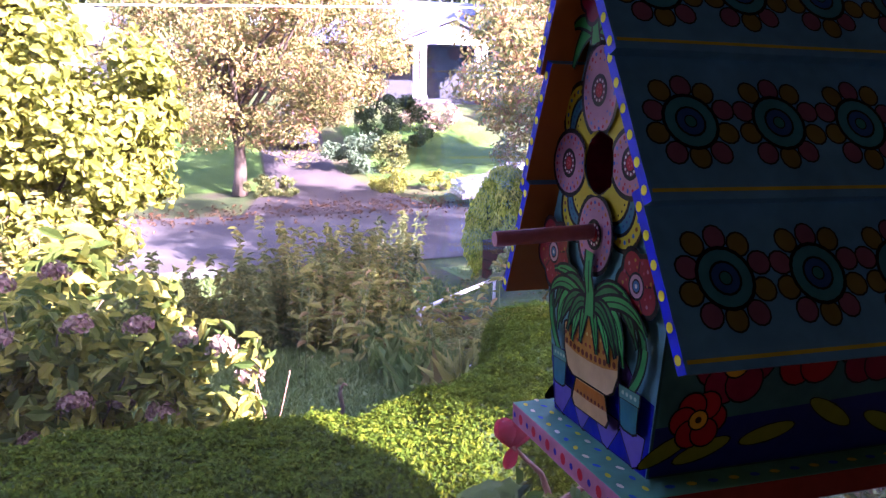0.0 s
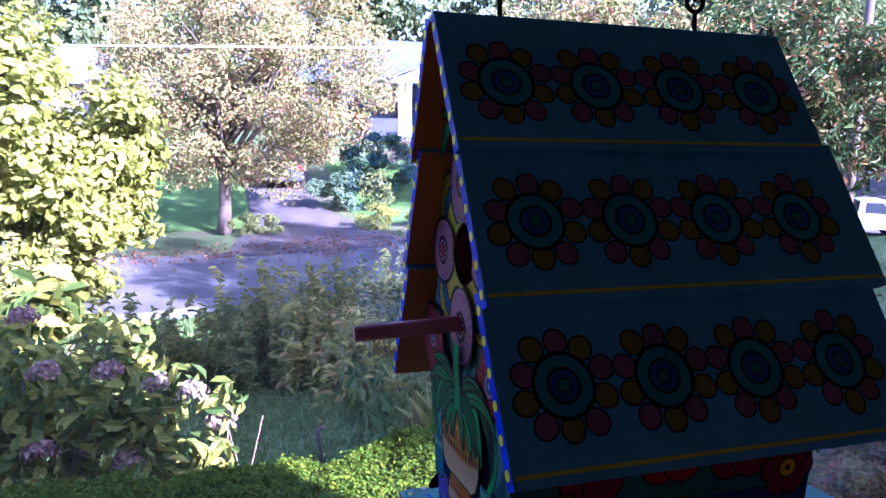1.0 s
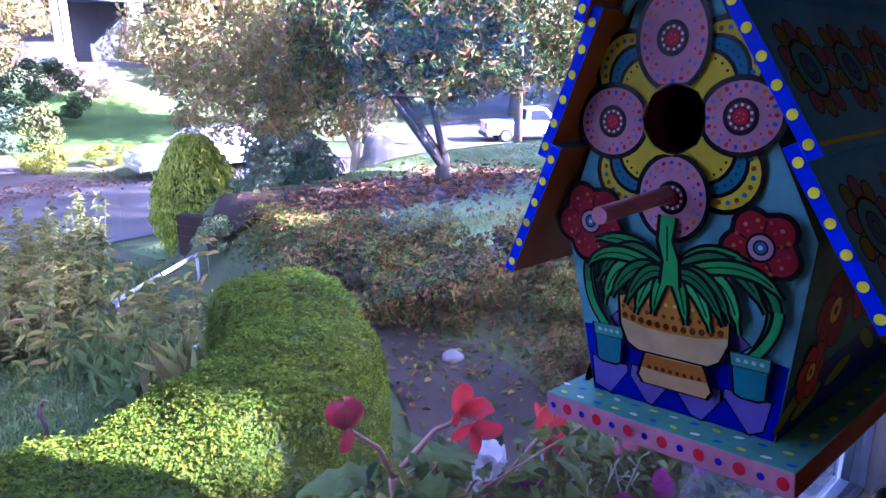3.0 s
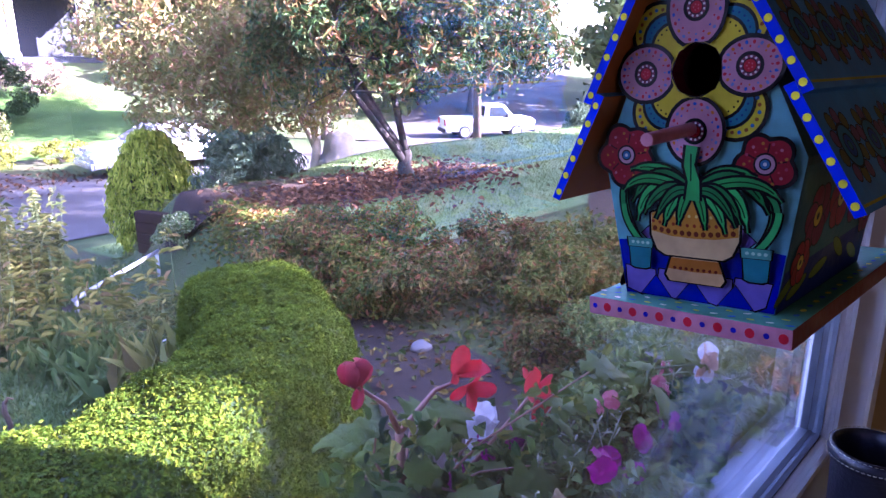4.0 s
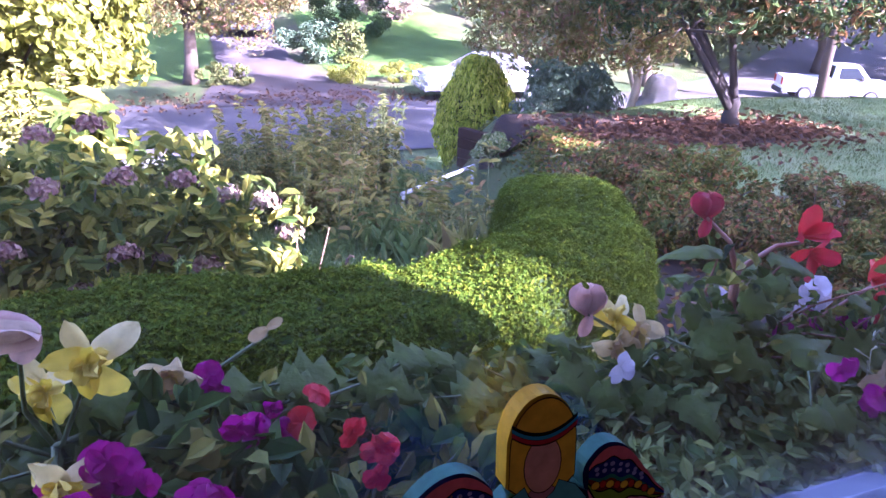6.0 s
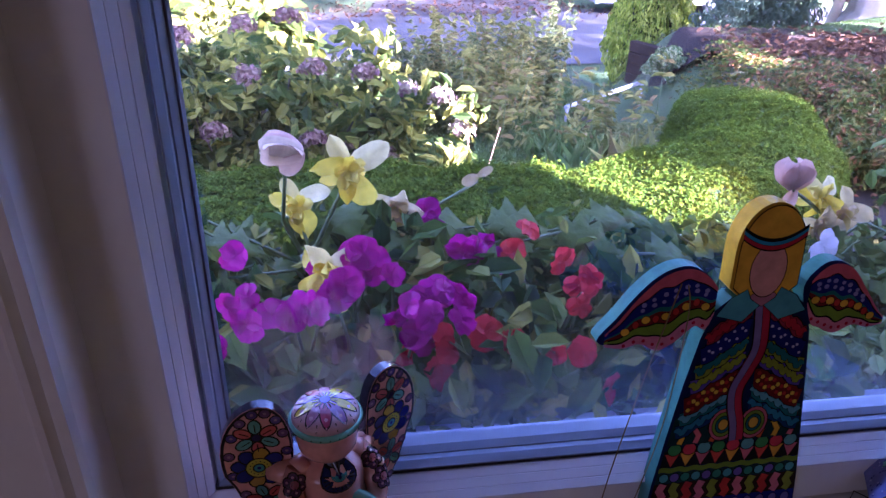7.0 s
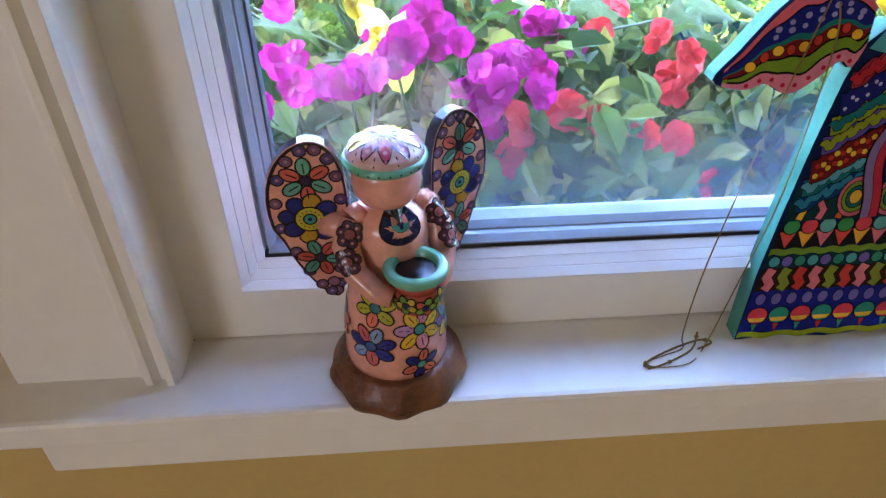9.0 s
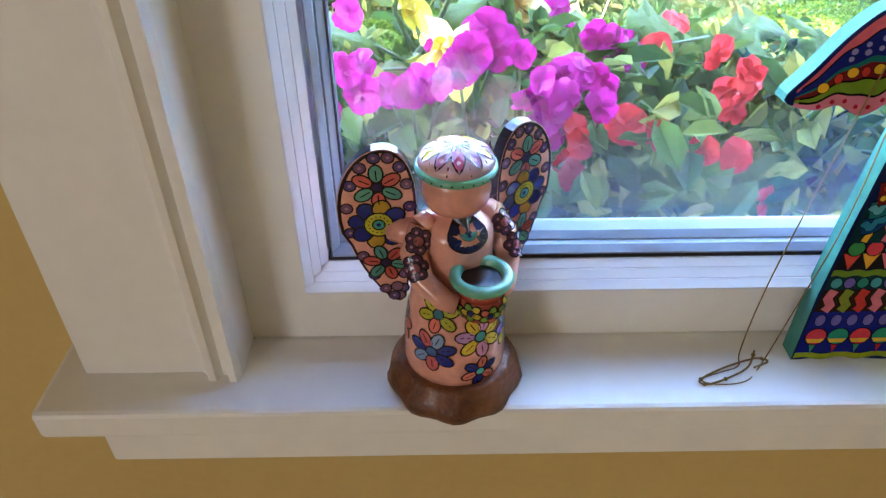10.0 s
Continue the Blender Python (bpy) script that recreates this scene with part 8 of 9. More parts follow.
def ground_cover(x, y, rx, ry, rz, material, n, size, seed, label, aspect=0.5):
    return shrub("ground_cover", x, y, label, (rx, ry, rz), n, size, material, seed, group="bedding by the path", aspect=aspect, nclump=30, twigs=6)


for i, (x, y, rx, ry, rz) in enumerate([(2.45, 0.75, 0.42, 0.30, 0.5), (2.95, 0.95, 0.45, 0.35, 0.42), (3.5, 1.25, 0.5, 0.4, 0.4), (4.1, 1.7, 0.55, 0.45, 0.38), (3.3, 0.55, 0.5, 0.3, 0.45), (4.3, 0.8, 0.7, 0.5, 0.42), (5.2, 1.5, 0.7, 0.5, 0.4), (3.9, 2.25, 0.4, 0.3, 0.22), (6.0, 2.2, 0.6, 0.5, 0.4)]):
    ground_cover(x, y, rx, ry, rz, (L_SMALL, G_RED, G_BLUE)[i % 3], 2400, 0.042, 210 + i, "low leafy bedding plants beside the path")


def dry_stalks():
    rng = np.random.default_rng(230)
    for i, (x, y, h, lean) in enumerate([(0.60, 2.51, 1.02, 0.03), (0.66, 2.53, 0.86, 0.10), (0.70, 2.57, 0.80, -0.08)]):
        z = float(zg(x, y))
        s = empty("dry_stalk", (x, y, z), "bare dry pale stalk standing by the hydrangea", "stalk", "dry stalks")
        bm = bmesh.new()
        tube(bm, [(0, 0, -0.03), (lean * 0.3, 0, h * 0.4), (lean * 0.5, 0.01, h * 0.75), (lean, 0, h)], [0.0034, 0.003, 0.0026, 0.002], 6)
        part("stem", bm, M_DRYSTEM, s)
    for i in range(34):
        x, y = 1.0 + rng.uniform(0, 1.9), 4.4 + rng.uniform(0, 2.6)
        z, h = float(zg(x, y)), rng.uniform(0.45, 0.95)
        s = empty("lily_stalk", (x, y, z), "tall yellowing lily stalk with narrow leaves", "stalk", "lily stalks by the path")
        bm = bmesh.new()
        l = rng.normal(size=2) * 0.06
        tube(bm, [(0, 0, -0.03), (l[0] * 0.4, l[1] * 0.4, h * 0.5), (l[0], l[1], h)], [0.0045, 0.004, 0.002], 5)
        part("stem", bm, M_GSTEM, s)
        k = 16
        t = rng.uniform(0.2, 1, k)
        a = rng.uniform(0, math.tau, k)
        o = np.stack([np.cos(a), np.sin(a), 0.25 + 0 * a], 1)
        p = np.stack([l[0] * t, l[1] * t, h * t], 1) + o * 0.05
        leaf_ob("leaves", G_FADE, p, np.stack([0 * a, 0 * a, 1 + 0 * a], 1), 0.13, s, rng=rng, aspect=0.2, wild=0.3, up=o)


M_DRYSTEM = mat("dry_stem", (0.20, 0.11, 0.07), 0.8, scale=60, bump=0.3)
dry_stalks()
M_PIPE = mat("galvanised_pipe", (0.42, 0.43, 0.45), 0.5, 0.3, scale=60, bump=0.1)


def handrail():
    h = empty("handrail", (3.74, 8.04, float(zg(3.74, 8.04))), "pale metal pipe handrail beside the garden steps", "handrail")
    o = Vector(h.location)
    bm = bmesh.new()
    tube(bm, [Vector((3.775, 8.08, -0.872)) - o, Vector((2.40, 6.85, -0.832)) - o], 0.024, 12)
    part("rail", bm, M_PIPE, h)
    for x, y, z in ((3.745, 8.05, -0.875), (2.43, 6.88, -0.835)):
        bm = bmesh.new()
        tube(bm, [Vector((x, y, float(zg(x, y)) - 0.05)) - o, Vector((x, y, z)) - o], 0.020, 12)
        part("post", bm, M_PIPE, h)


handrail()


def garden_bits():
    rng = np.random.default_rng(241)
    for x, y, r in ((3.48, 3.05, 0.085),):
        bm = bmesh.new()
        bmesh.ops.create_icosphere(bm, subdivisions=3, radius=r)
        for v in bm.verts:
            v.co *= 1 + 0.25 * noise.noise(v.co * 9 + Vector((x * 7, y * 3, 0)))
            v.co.z *= 0.45
            v.co.x += 0.4 * v.co.y * (v.co.y > 0)
        s = part("garden_stone", bm, mat("pale_stone", (0.13, 0.12, 0.115), 0.9, var=0.25, scale=20, bump=0.5), None, "", True)
        s.location = (x, y, float(zg(x, y)) + r * 0.35)
        tagged(s, "pale rough stone at the edge of the path", "stone", "stones by the path")
    # pale boulder under the trees
    bm = bmesh.new()
    bmesh.ops.create_icosphere(bm, subdivisions=4, radius=0.5)
    for v in bm.verts:
        q = v.co.copy()
        v.co *= 1 + 0.30 * noise.noise(q * 2.3 + Vector((4.1, 0, 1.7))) + 0.10 * noise.noise(q * 6.5) + 0.04 * noise.noise(q * 17)
        v.co.x *= 0.66 + 0.22 * (v.co.z < 0)
        v.co.y *= 0.5
    s = part("boulder", bm, mat("grey_boulder", (0.26, 0.25, 0.235), 0.9, var=0.35, scale=12, bump=0.8), None, "", True)
    s.location = (8.78, 11.02, float(zg(8.78, 11.02)) + 0.28)
    tagged(s, "upright grey boulder behind the mulch bed", "boulder")


garden_bits()


def retaining_wall():
    """Dark timbers that hold the raised bed at the top of the steps."""
    a, b = Vector((4.12, 9.36, 0)), Vector((4.50, 8.45, 0))
    d = (b - a).normalized()
    w = empty("retaining_wall", (a.x, a.y, -0.62), "dark weathered timber retaining wall of the raised bed", "retaining wall")
    ang = math.atan2(d.y, d.x)
    rnd = random.Random(77)
    m = mat("dark_timber", (0.034, 0.022, 0.015), 0.95, var=0.4, scale=18, bump=0.8, per_object=0.25, spec=0.05)
    for k in range(4):
        bm = bmesh.new()
        box(bm, (-0.06, -0.07, 0), ((b - a).length, 0.07, 0.145), 0.012)
        t = part("timber", bm, m, w)
        t.matrix_basis = pose(0, 0, -0.15 * (k + 1), 0, 0, math.degrees(ang) + rnd.uniform(-0.7, 0.7))


retaining_wall()


def porch_bed():
    """Dark bed with a juniper and a pale paving slab beside the porch wall."""
    ribbon("porch_bed", [(7.3, 3.6), (8.3, 4.2), (9.6, 4.4)], [0.8, 1.2, 1.2], M_MULCH, "dark bare soil bed beside the porch wall", 0.03, 20, 8, category="bed")
    shrub("juniper", 9.55, 4.75, "feathery dark green juniper in the bed by the porch", (0.75, 0.6, 0.62), 3600, 0.12, G_JUNIPER, 67, aspect=0.14, nclump=60, upright=0.45)
    bm = bmesh.new()
    box(bm, (-0.42, -0.24, 0.0), (0.42, 0.24, 0.05), 0.012)
    b = part("paving_slab", bm, M_CONCRETE)
    b.matrix_world = pose(8.95, 5.05, float(zg(8.95, 5.05)) + 0.02, 3, -2, 24)
    tagged(b, "pale concrete paving slab at the edge of the lawn", "paving slab")


porch_bed()


def garden_hardware():
    # weathered stake on the small lawn
    x, y = 1.17, 4.05
    z = float(zg(x, y))
    s = empty("wooden_stake", (x, y, z), "short weathered wooden stake standing in the lawn", "stake")
    bm = bmesh.new()
    tube(bm, [(0, 0, -0.05), (0.012, 0, 0.10), (-0.006, 0.004, 0.19), (0.004, 0.0, 0.25)], [0.018, 0.015, 0.017, 0.012], 7)
    part("shaft", bm, M_BARK, s)
    bm = bmesh.new()
    tube(bm, [(0.0, 0.0, 0.23), (0.02, -0.015, 0.275), (0.045, -0.02, 0.26)], [0.010, 0.009, 0.004], 6)
    part("splinter", bm, M_DRYSTEM, s, "split pale end")
    # wire hoop beside the path
    x, y = 2.40, 4.62
    z = float(zg(x, y))
    h = empty("wire_hoop", (x, y, z), "pale wire plant hoop lying tilted beside the path", "hoop")
    bm = bmesh.new()
    for k, (r, dz) in enumerate(((0.15, 0.10), (0.16, 0.03))):
        tube(bm, [(r * math.cos(a), r * math.sin(a) * 1.1, dz + 0.03 * math.cos(a + k)) for a in (j * math.tau / 28 for j in range(29))], 0.005, 6)
    for a in (0.4, 2.5, 4.6):
        tube(bm, [(0.15 * math.cos(a), 0.16 * math.sin(a), -0.03), (0.15 * math.cos(a), 0.16 * math.sin(a), 0.11)], 0.004, 6)
    part("wire", bm, M_PIPE, h)
    # pale board at the edge of the lawn
    x, y = 1.83, 4.05
    z = float(zg(x, y))
    bm = bmesh.new()
    box(bm, (-0.16, -0.03, 0.0), (0.16, 0.03, 0.018), 0.004)
    b = part("edging_board", bm, M_PIPE)
    b.matrix_world = pose(x, y, z + 0.02, 4, -6, 118)
    tagged(b, "short pale edging board lying on the lawn", "board")


garden_hardware()


def fern_fronds():
    """A low yellowed fern beside the dry stalks."""
    rng = np.random.default_rng(233)
    x, y = 0.92, 3.25
    z = float(zg(x, y))
    f = empty("yellow_fern", (x, y, z), "low yellowing fern beside the hydrangea", "fern")
    for k in range(9):
        a = -2.6 + 2.0 * k / 8 + rng.normal() * 0.1
        d = Vector((math.cos(a), math.sin(a), 0))
        L = rng.uniform(0.28, 0.42)
        pts = [d * (L * t) + Vector((0, 0, 0.34 * math.sin(1.9 * t) + 0.02)) for t in np.linspace(0, 1, 14)]
        P, N, U = [], [], []
        side = Vector((-d.y, d.x, 0))
        for j in range(2, 14):
            for sgn in (-1, 1):
                P.append(pts[j] + side * (sgn * 0.03 * (1 - 0.6 * j / 14))), N.append((0, 0, 1)), U.append(side * sgn + d * 0.4)
        leaf_ob("frond", G_LIT, np.array(P), np.array(N, float), 0.065, f, rng=rng, aspect=0.25, wild=0.15, up=np.array(U))


fern_fronds()


def brick_pier():
    """End of the porch wall: brickwork with a white cap and a downspout."""
    x0, y1, zt = 7.18, 2.70, 0.10
    z0 = -0.75
    h = empty("porch_wall", (x0, y1, z0), "red brick porch wall with a white painted cap", "wall")
    M_BRICK = mat("red_brick", (0.34, 0.10, 0.07), 0.9, var=0.2, scale=30, bump=0.4, per_object=0.3)
    M_MORTAR = mat("mortar", (0.36, 0.26, 0.22), 0.95, var=0.15, scale=40, bump=0.4)
    bm = bmesh.new()
    box(bm, (0.012, -2.4, 0.0), (2.6, -0.012, zt - z0))
    part("core", bm, M_MORTAR, h)
    bm = bmesh.new()
    box(bm, (-0.07, -2.45, zt - z0 + 0.0005), (2.65, 0.07, zt - z0 + 0.16), 0.01)
    part("cap", bm, M_WHITE, h, "white painted cap board")
    bl, bh = 0.215, 0.075
    bm = bmesh.new()
    box(bm, (0.0, -0.1, 0.0), (bl - 0.010, -0.0, bh - 0.010), 0.003)
    me = bpy.data.meshes.new("brick")
    bm.to_mesh(me)
    bm.free()
    me.materials.append(M_BRICK)
    rows = int((zt - z0) / bh)
    for r in range(rows):
        off = (r % 2) * bl / 2
        for k in range(4):
            b = new("brick", me)
            b.parent = h
            b.location = (k * bl + off - (bl / 2 if r % 2 else 0) + (bl / 2 if k == 0 and r % 2 else 0) * 0 + 0.0, 0.0, r * bh + 0.005)
        for k in range(7):
            b = new("brick", me)
            b.parent = h
            b.rotation_euler = (0, 0, radians(90))
            b.location = (-0.0, -(k + 1) * bl - off + 0.1 - 0.1, r * bh + 0.005)
    # downspout
    d = empty("downspout", (7.08, 2.86, 0.0), "white metal rain downspout with a bent foot", "downspout")
    bm = bmesh.new()
    pts = [Vector((0.9, -0.1, 0.60)), Vector((0.10, -0.06, 0.60)), Vector((0.03, -0.05, 0.50)), Vector((0.01, -0.03, -0.02)), Vector((-0.01, 0.03, -0.12)), Vector((-0.06, 0.12, -0.36))]
    tube(bm, pts, 0.055, 4)
    part("pipe", bm, M_WHITE, d)
    bm = bmesh.new()
    tube(bm, [Vector((0.04, -0.06, 0.3)), Vector((0.12, -0.17, 0.3))], 0.02, 6)
    part("clip", bm, M_WHITE, d)


M_WHITE = mat("white_exterior_paint", (0.78, 0.78, 0.78), 0.6, var=0.08, scale=30, bump=0.1)
brick_pier()


# ---- street: vehicles, pole, cable ----
M_TYRE = mat("tyre_rubber", (0.02, 0.02, 0.022), 0.9, scale=60)
M_RIM = mat("alloy_rim", (0.5, 0.5, 0.52), 0.35, 0.8, scale=40)
M_CARGLASS = mat("dark_car_glass", (0.02, 0.025, 0.03), 0.12, 0.0, var=0.05, scale=5, bump=0, spec=0.3)
M_RED_LENS = mat("red_lamp_lens", (0.45, 0.02, 0.02), 0.2, scale=30)
M_CLEAR_LENS = mat("clear_lamp_lens", (0.7, 0.72, 0.75), 0.1, scale=30)
M_BLACKPL = mat("black_trim", (0.02, 0.02, 0.022), 0.6, scale=40)


def vehicle(name, label, m, L, W, paint_m, low, roof, glass, lamps_front, lamps_rear, wheels, R, bed=None):
    """low, roof: side outlines (x from the tail, z); glass: side window outlines."""
    v = empty(name, m, label, "truck" if bed else "car")

    def hull(nm, outline, wy, inset, mt, lab="", z_in=None):
        bm = bmesh.new()
        zs = [z for _, z in outline]
        zl, zh = min(zs), max(zs)
        a = []
        for s in (-1, 1):
            a.append([bm.verts.new((x, s * (wy - inset * (z - zl) / max(0.01, zh - zl)), z)) for x, z in outline])
        n = len(outline)
        bm.faces.new(a[0][::-1]), bm.faces.new(a[1])
        for i in range(n):
            bm.faces.new((a[0][i], a[0][(i + 1) % n], a[1][(i + 1) % n], a[1][i]))
        bmesh.ops.bevel(bm, geom=list(bm.edges), offset=0.045, segments=2, affect="EDGES", profile=0.6)
        return part(nm, bm, mt, v, lab, True)

    hull("body", low, W / 2, 0.03, paint_m)
    cab = hull("cabin", roof, W / 2 - 0.04, 0.16, paint_m)
    zl, zh = min(z for _, z in roof), max(z for _, z in roof)
    for g in glass:
        for s in (-1, 1):
            bm = bmesh.new()
            vs = [bm.verts.new((x, s * (W / 2 - 0.04 - 0.16 * (z - zl) / (zh - zl) + 0.008), z)) for x, z in g]
            ws = [bm.verts.new((p.co.x, p.co.y - s * 0.03, p.co.z)) for p in vs]
            bm.faces.new(vs), bm.faces.new(ws[::-1])
            for i in range(len(vs)):
                bm.faces.new((vs[i], vs[(i + 1) % len(vs)], ws[(i + 1) % len(vs)], ws[i]))
            part("side_window", bm, M_CARGLASS, cab, "dark side window")
    # windscreens lie on the sloping ends of the roof outline
    srt = sorted(roof, key=lambda p: p[0])
    for (xa, za), (xb, zb), nm in ((srt[0], srt[1], "rear_window"), (srt[-1], srt[-2], "windscreen")):
        bm = bmesh.new()
        sgn = -1 if nm == "rear_window" else 1
        ps = []
        for t, k in ((0.15, 0.88), (0.88, 0.86)):
            x, z = xa + (xb - xa) * t, za + (zb - za) * t
            w = (W / 2 - 0.04 - 0.16 * t) * k
            ps.append(((x + 0.03 * sgn, -w, z + 0.02), (x + 0.03 * sgn, w, z + 0.02)))
        q = [ps[0][0], ps[0][1], ps[1][1], ps[1][0]]
        vs = [bm.verts.new(p) for p in q]
        ws = [bm.verts.new((p[0] - sgn * 0.05, p[1], p[2])) for p in q]
        bm.faces.new(vs), bm.faces.new(ws[::-1])
        for i in range(4):
            bm.faces.new((vs[i], vs[(i + 1) % 4], ws[(i + 1) % 4], ws[i]))
        part(nm, bm, M_CARGLASS, cab, "dark window glass")
    for x in wheels:
        for s in (-1, 1):
            bm = bmesh.new()
            lathe(bm, [(R * 0.62, -0.1), (R * 0.92, -0.1), (R, -0.07), (R, 0.07), (R * 0.92, 0.1), (R * 0.62, 0.1)], 28, pose(x, s * (W / 2 - 0.10), R, 90, 0, 0))
            w = part("wheel", bm, M_TYRE, v, "black tyre")
            bm = bmesh.new()
            lathe(bm, [(R * 0.63, -0.02), (R * 0.60, 0.0), (R * 0.30, 0.02), (R * 0.12, 0.035), (0.01, 0.035)], 20, pose(x, s * (W / 2 + 0.005), R, 90 * s, 0, 0))
            part("rim", bm, M_RIM, w, "metal rim")
    for nm, x, zz, mt in (("tail_lamp", 0.02, lamps_rear, M_RED_LENS), ("headlamp", L - 0.02, lamps_front, M_CLEAR_LENS)):
        for s in (-1, 1):
            bm = bmesh.new()
            box(bm, (x - 0.06, s * (W / 2 - 0.16) - 0.11, zz[0]), (x + 0.06, s * (W / 2 - 0.16) + 0.11, zz[1]), 0.02)
            part(nm, bm, mt, v, "red lamp" if "tail" in nm else "clear lamp")
    for nm, x in (("rear_bumper", 0.0), ("front_bumper", L)):
        bm = bmesh.new()
        box(bm, (x - 0.08, -W / 2 + 0.04, R * 0.85), (x + 0.08, W / 2 - 0.04, R * 1.45), 0.04)
        part(nm, bm, M_BLACKPL if bed else paint_m, v)
    for s in (-1, 1):
        bm = bmesh.new()
        xm = max(p[0] for p in roof) - 0.45
        box(bm, (xm - 0.06, s * (W / 2 + 0.06) - 0.09, zl + 0.02), (xm + 0.06, s * (W / 2 + 0.06) + 0.09, zl + 0.16), 0.03)
        part("mirror", bm, M_BLACKPL, v)
    bm = bmesh.new()
    box(bm, (-0.095, -0.16, R * 1.6), (-0.06, 0.16, R * 1.6 + 0.11), 0.004)
    part("number_plate", bm, M_CLEAR_LENS, v, "plain pale plate")
    return v


P_SILVER = mat("silver_car_paint", (0.45, 0.46, 0.48), 0.25, 0.5, var=0.04, scale=8, bump=0, coat=0.6)
P_WHITECAR = mat("white_car_paint", (0.78, 0.78, 0.78), 0.3, 0.0, var=0.04, scale=8, bump=0, coat=0.5)
P_DARKCAR = mat("dark_blue_car_paint", (0.06, 0.07, 0.10), 0.25, 0.3, var=0.05, scale=8, bump=0, coat=0.6)
low = [(0.0, 0.45), (0.03, 0.85), (0.9, 0.93), (3.2, 0.93), (4.35, 0.78), (4.5, 0.62), (4.5, 0.30), (0.05, 0.28)]
roof = [(0.55, 0.90), (1.25, 1.40), (2.45, 1.42), (3.35, 0.90)]
glass = [[(0.98, 0.95), (1.35, 1.33), (1.85, 1.35), (1.85, 0.95)], [(1.93, 0.95), (1.93, 1.35), (2.4, 1.35), (3.05, 0.95)]]
vehicle("sedan", "silver sedan parked across the street", pose(12.0, 21.7, float(zg(9.6, 21.7)) + 0.03, 0, 0, 178), 4.5, 1.8, P_SILVER, low, roof, glass, (0.6, 0.75), (0.68, 0.84), (0.85, 3.6), 0.32)
tl = [(0.0, 0.50), (0.0, 1.0), (3.0, 1.02), (4.4, 0.98), (4.55, 0.80), (4.55, 0.40), (0.0, 0.38)]
tr = [(1.95, 0.98), (2.05, 1.60), (3.0, 1.62), (3.55, 0.98)]
tg = [[(2.2, 1.05), (2.25, 1.5), (2.9, 1.52), (3.3, 1.05)]]
vehicle("pickup_truck", "white pickup truck parked at the lawn's edge", pose(21.85, 21.15, float(zg(23.5, 20.0)) + 0.02, 0, 0, -33) @ Matrix.Diagonal((0.86, 0.86, 0.88, 1)), 4.55, 1.75, P_WHITECAR, tl, tr, tg, (0.72, 0.88), (0.66, 0.96), (0.95, 3.6), 0.34, True)
sl = [(0.0, 0.5), (0.0, 1.05), (1.0, 1.10), (3.3, 1.08), (4.5, 1.0), (4.6, 0.8), (4.6, 0.35), (0.05, 0.33)]
sr = [(0.10, 1.05), (0.35, 1.72), (2.7, 1.75), (3.5, 1.05)]
sg = [[(0.45, 1.12), (0.55, 1.62), (1.5, 1.65), (1.5, 1.12)], [(1.58, 1.12), (1.58, 1.65), (2.6, 1.65), (3.15, 1.12)]]
vehicle("suv", "dark sport utility car parked in the driveway", pose(3.15, 33.2, float(zg(3.15, 35)) - 0.25, 0, -6, 90), 4.6, 1.9, P_DARKCAR, sl, sr, sg, (0.78, 0.95), (0.8, 1.0), (0.95, 3.7), 0.36)


def utility():
    for i, (x, y, h) in enumerate(((18.15, 15.8, 8.5), (-34.0, 13.6, 7.0))):
        z = float(zg(x, y))
        p = empty("utility_pole", (x, y, z), "weathered wooden utility pole beside the street", "pole", "utility poles")
        bm = bmesh.new()
        tube(bm, [(0, 0, -0.3), (0, 0, h * 0.5), (0, 0, h)], [0.15, 0.135, 0.11], 14)
        part("shaft", bm, M_BARK, p)
    bm = bmesh.new()
    a, b = Vector((-34, 13.6, 1.65)), Vector((18.15, 15.8, 3.9))
    pts = [a.lerp(b, t) + Vector((0, -1.1 * math.sin(math.pi * t), 0.0 - 0.10 * math.sin(math.pi * t))) for t in np.linspace(0, 1, 24)]
    tube(bm, pts, 0.018, 6)
    ob = part("overhead_cable", bm, mat("pale_cable", (0.55, 0.55, 0.56), 0.5, scale=20))
    tagged(ob, "pale overhead cable strung between two poles", "cable")


utility()


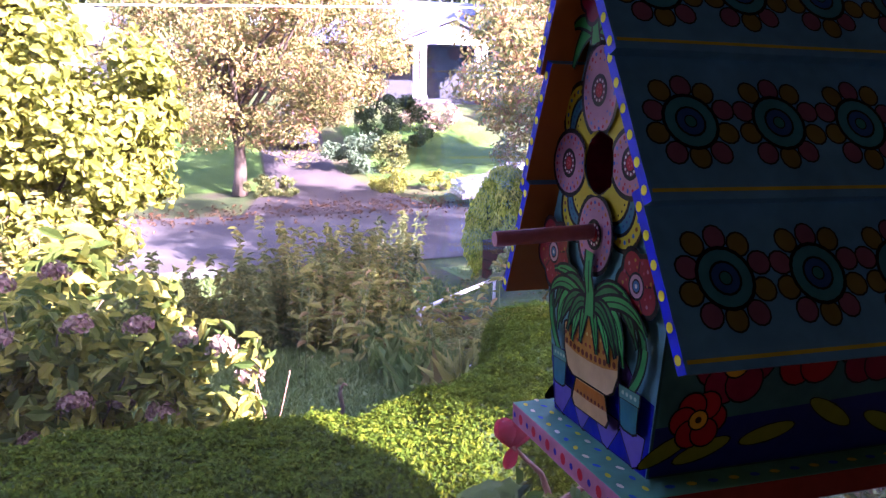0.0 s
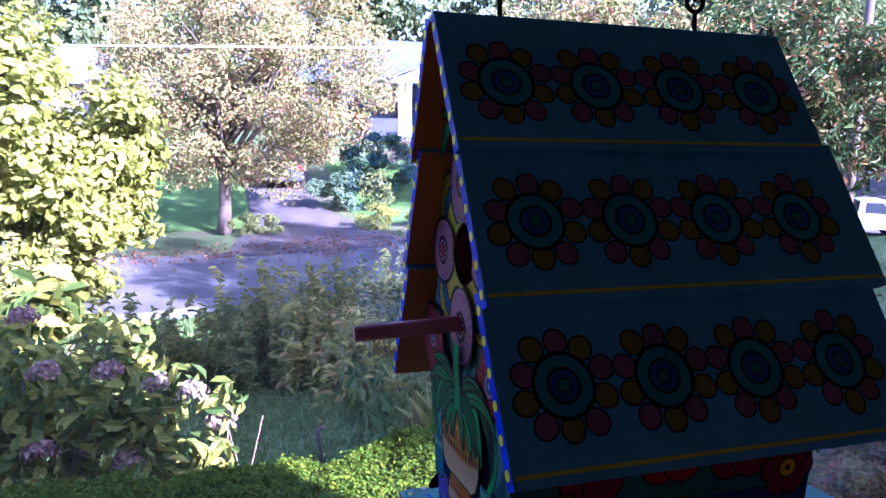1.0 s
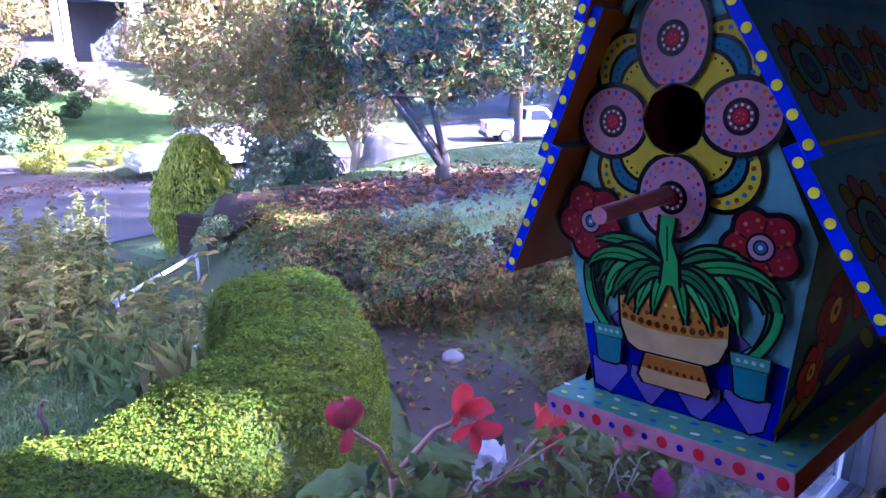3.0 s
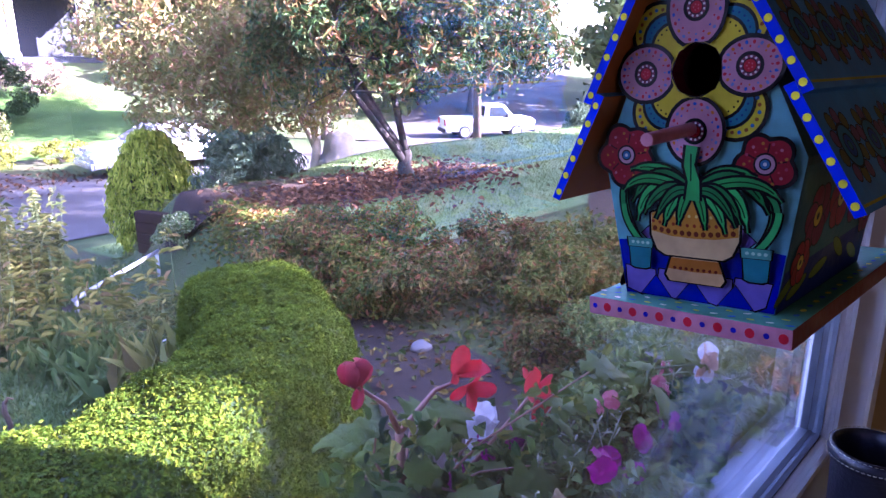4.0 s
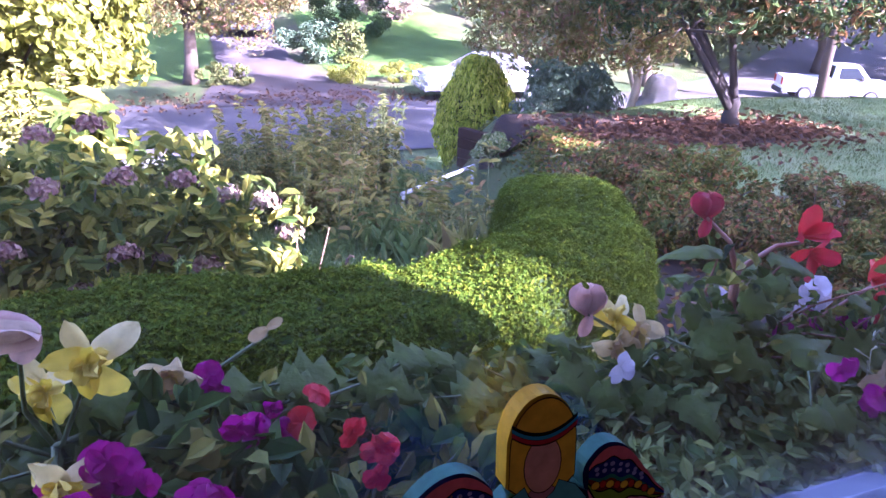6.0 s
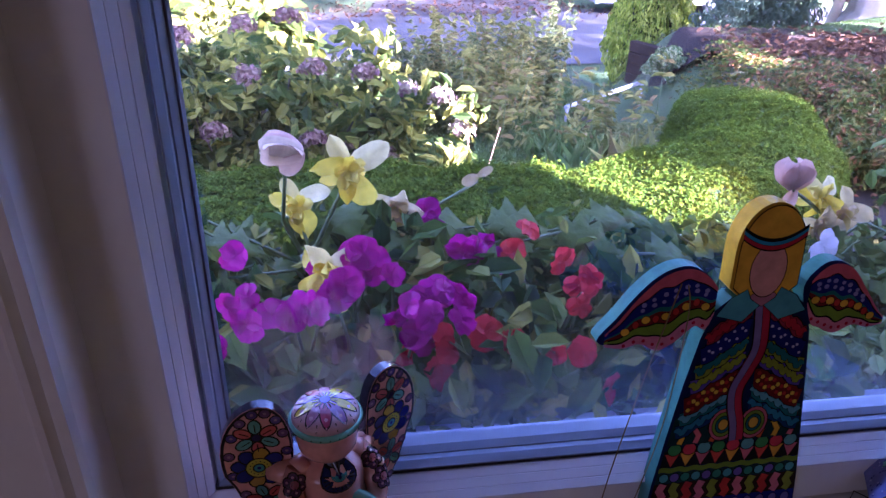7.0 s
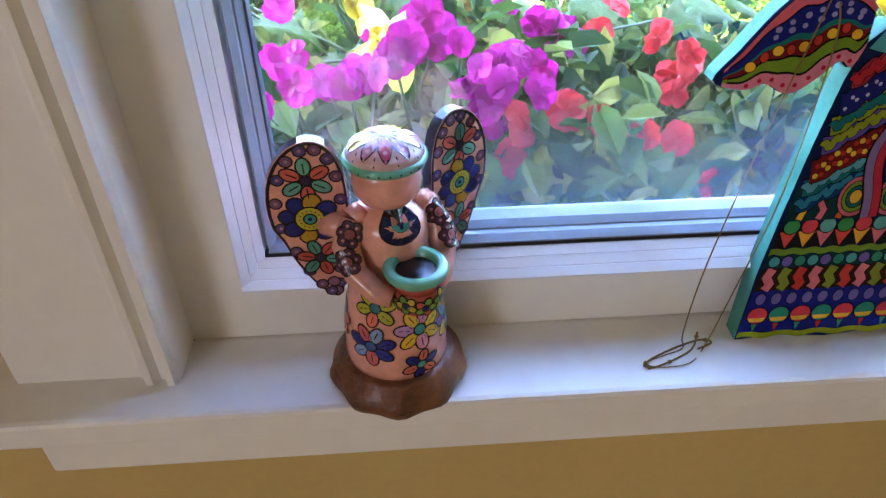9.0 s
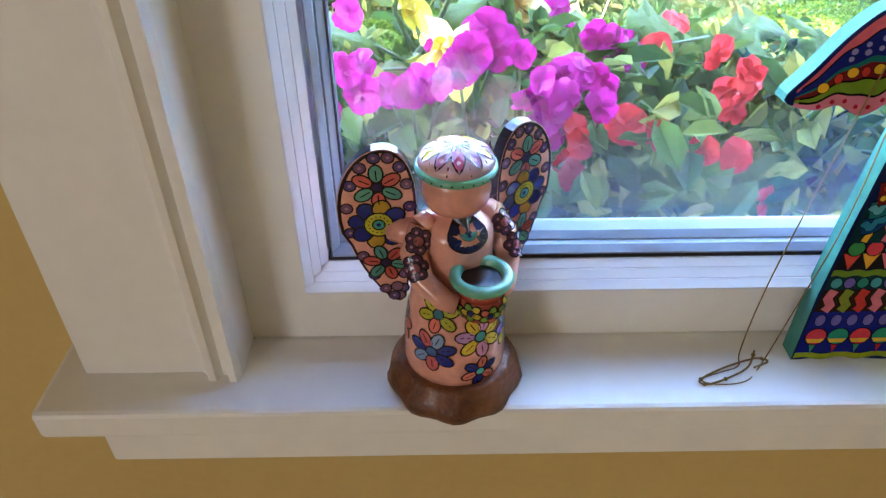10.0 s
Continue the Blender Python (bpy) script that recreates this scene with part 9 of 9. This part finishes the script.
# ---- houses across the street ----
def house(name, label, x0, x1, y0, y1, zb, zw, zr, wall_m, roof_m, windows, seed):
    h = empty(name, (x0, y0, zb), label, "house")
    bm = bmesh.new()
    box(bm, (0, 0, -1.0), (x1 - x0, y1 - y0, zw - zb))
    wall = part("wall", bm, wall_m, h)
    bm = bmesh.new()
    e, w, d, hz, rz = 0.5, x1 - x0, y1 - y0, zw - zb, zr - zb
    c = [(-e, -e, hz), (w + e, -e, hz), (w + e, d + e, hz), (-e, d + e, hz)]
    r = [(d * 0.45, d / 2, rz), (w - d * 0.45, d / 2, rz)]
    vs = [bm.verts.new(p) for p in c] + [bm.verts.new(p) for p in r]
    lo = [bm.verts.new((p[0], p[1], p[2] - 0.18)) for p in c]
    for q in ((0, 1, 5, 4), (1, 2, 5), (2, 3, 4, 5), (3, 0, 4)):
        bm.faces.new([vs[i] for i in q])
    for i in range(4):
        bm.faces.new((lo[i], lo[(i + 1) % 4], vs[(i + 1) % 4], vs[i]))
    bm.faces.new(lo[::-1])
    part("roof", bm, roof_m, h, "shingled roof")
    for x, z, ww, wh in windows:
        bm = bmesh.new()
        for lo_, hi_ in (((x - 0.08, -0.06, z - 0.08), (x + ww + 0.08, -0.002, z)), ((x - 0.08, -0.06, z + wh), (x + ww + 0.08, -0.002, z + wh + 0.08)), ((x - 0.08, -0.06, z), (x, -0.002, z + wh)), ((x + ww, -0.06, z), (x + ww + 0.08, -0.002, z + wh)), ((x + ww / 2 - 0.03, -0.05, z), (x + ww / 2 + 0.03, -0.002, z + wh))):
            box(bm, lo_, hi_)
        win = part("window", bm, M_WHITE, h, "white framed window")
        for k in (0, 1):
            bm = bmesh.new()
            box(bm, (x + 0.002 + k * (ww / 2 + 0.03), -0.03, z + 0.002), (x + ww / 2 - 0.032 + k * (ww / 2 + 0.03), -0.003, z + wh - 0.002))
            part("pane", bm, M_CARGLASS, win, "dark pane")
    return h


M_CREAMWALL = mat("cream_house_siding", (0.06, 0.058, 0.06), 0.8, var=0.08, scale=8, bump=0.1)
# near-black blue-grey: the porch roof's shade is put into the siding
M_SHADEWALL = mat("shade_darkened_blue_siding", (0.022, 0.026, 0.034), 0.8, var=0.1, scale=8, bump=0.1)
M_BLUEROOF = mat("blue_grey_shingles", (0.045, 0.06, 0.11), 0.9, var=0.25, scale=10, bump=0.4)
M_PALEROOF = mat("pale_grey_shingles", (0.055, 0.058, 0.08), 0.9, var=0.2, scale=10, bump=0.4)
house("porch_house", "blue-grey house with shade-darkened walls and a dark blue roof behind the porch", 5.0, 24.0, 43.0, 52.0, 0.6, 4.4, 7.4, M_SHADEWALL, M_BLUEROOF, [(15.0, 1.0, 2.0, 1.3)], 1)
house("low_house", "long low house with a grey roof behind the trees", -24.0, -3.0, 44.0, 53.0, 0.8, 3.9, 6.2, M_CREAMWALL, M_PALEROOF, [(4, 1, 1.8, 1.2), (11, 1, 2.2, 1.2), (17, 1, 1.6, 1.2)], 2)


def porch():
    z0 = float(zg(12.5, 40.4))
    p = empty("porch", (12.6, 40.0, z0), "white gabled porch with square columns", "porch")
    bm = bmesh.new()
    box(bm, (-2.4, 0.0, -0.6), (2.4, 3.0, 0.25), 0.02)
    part("deck", bm, M_ROOFING, p)
    for x in (-2.1, -1.65, 1.65, 2.1):
        bm = bmesh.new()
        box(bm, (x - 0.15, 0.05, 0.2505), (x + 0.15, 0.35, 3.349), 0.015)
        box(bm, (x - 0.20, 0.0, 0.2505), (x + 0.20, 0.40, 0.45), 0.015)
        part("column", bm, M_WHITE, p, "white square column")
    bm = bmesh.new()
    slab(bm, [(-2.75, 3.35), (2.75, 3.35), (2.75, 3.5), (0.0, 4.55), (-2.75, 3.5)], 0.25)
    part("gable", bm, M_WHITE, p, "white boarded gable")
    for s in (-1, 1):
        bm = bmesh.new()
        vs = [bm.verts.new(q) for q in ((3.0 * s, -0.35, 3.46), (0, -0.35, 4.66), (0, 3.2, 4.66), (3.0 * s, 3.2, 3.46))]
        ws = [bm.verts.new((v.co.x, v.co.y, v.co.z + 0.16)) for v in vs]
        bm.faces.new(vs), bm.faces.new(ws[::-1])
        for i in range(4):
            bm.faces.new((vs[i], vs[(i + 1) % 4], ws[(i + 1) % 4], ws[i]))
        part("roof_slope", bm, M_PALEROOF, p, "pale sunlit roof slope")


porch()
tree("conifer", -10.5, 41, "tall green conifer beside the low house", 7, 0.25, (0, 0, 6.5), (2.4, 2.4, 6.0), 90, 0.9, 7000, 0.4, G_FAR, 251, n_limb=6)
tree("street_tree", 17.6, 20.5 + 3.2, "green and yellow tree above the parked truck", 3.2, 0.2, (0.3, 0, 5.2), (3.2, 3.0, 2.9), 90, 0.7, 9000, 0.24, G_OLIVE, 252)
tree("street_tree", 22.5, 40, "tall rounded tree in hazy green", 4.2, 0.25, (0, 0, 7), (5, 4, 4.5), 90, 1.1, 8000, 0.35, G_FAR, 253)
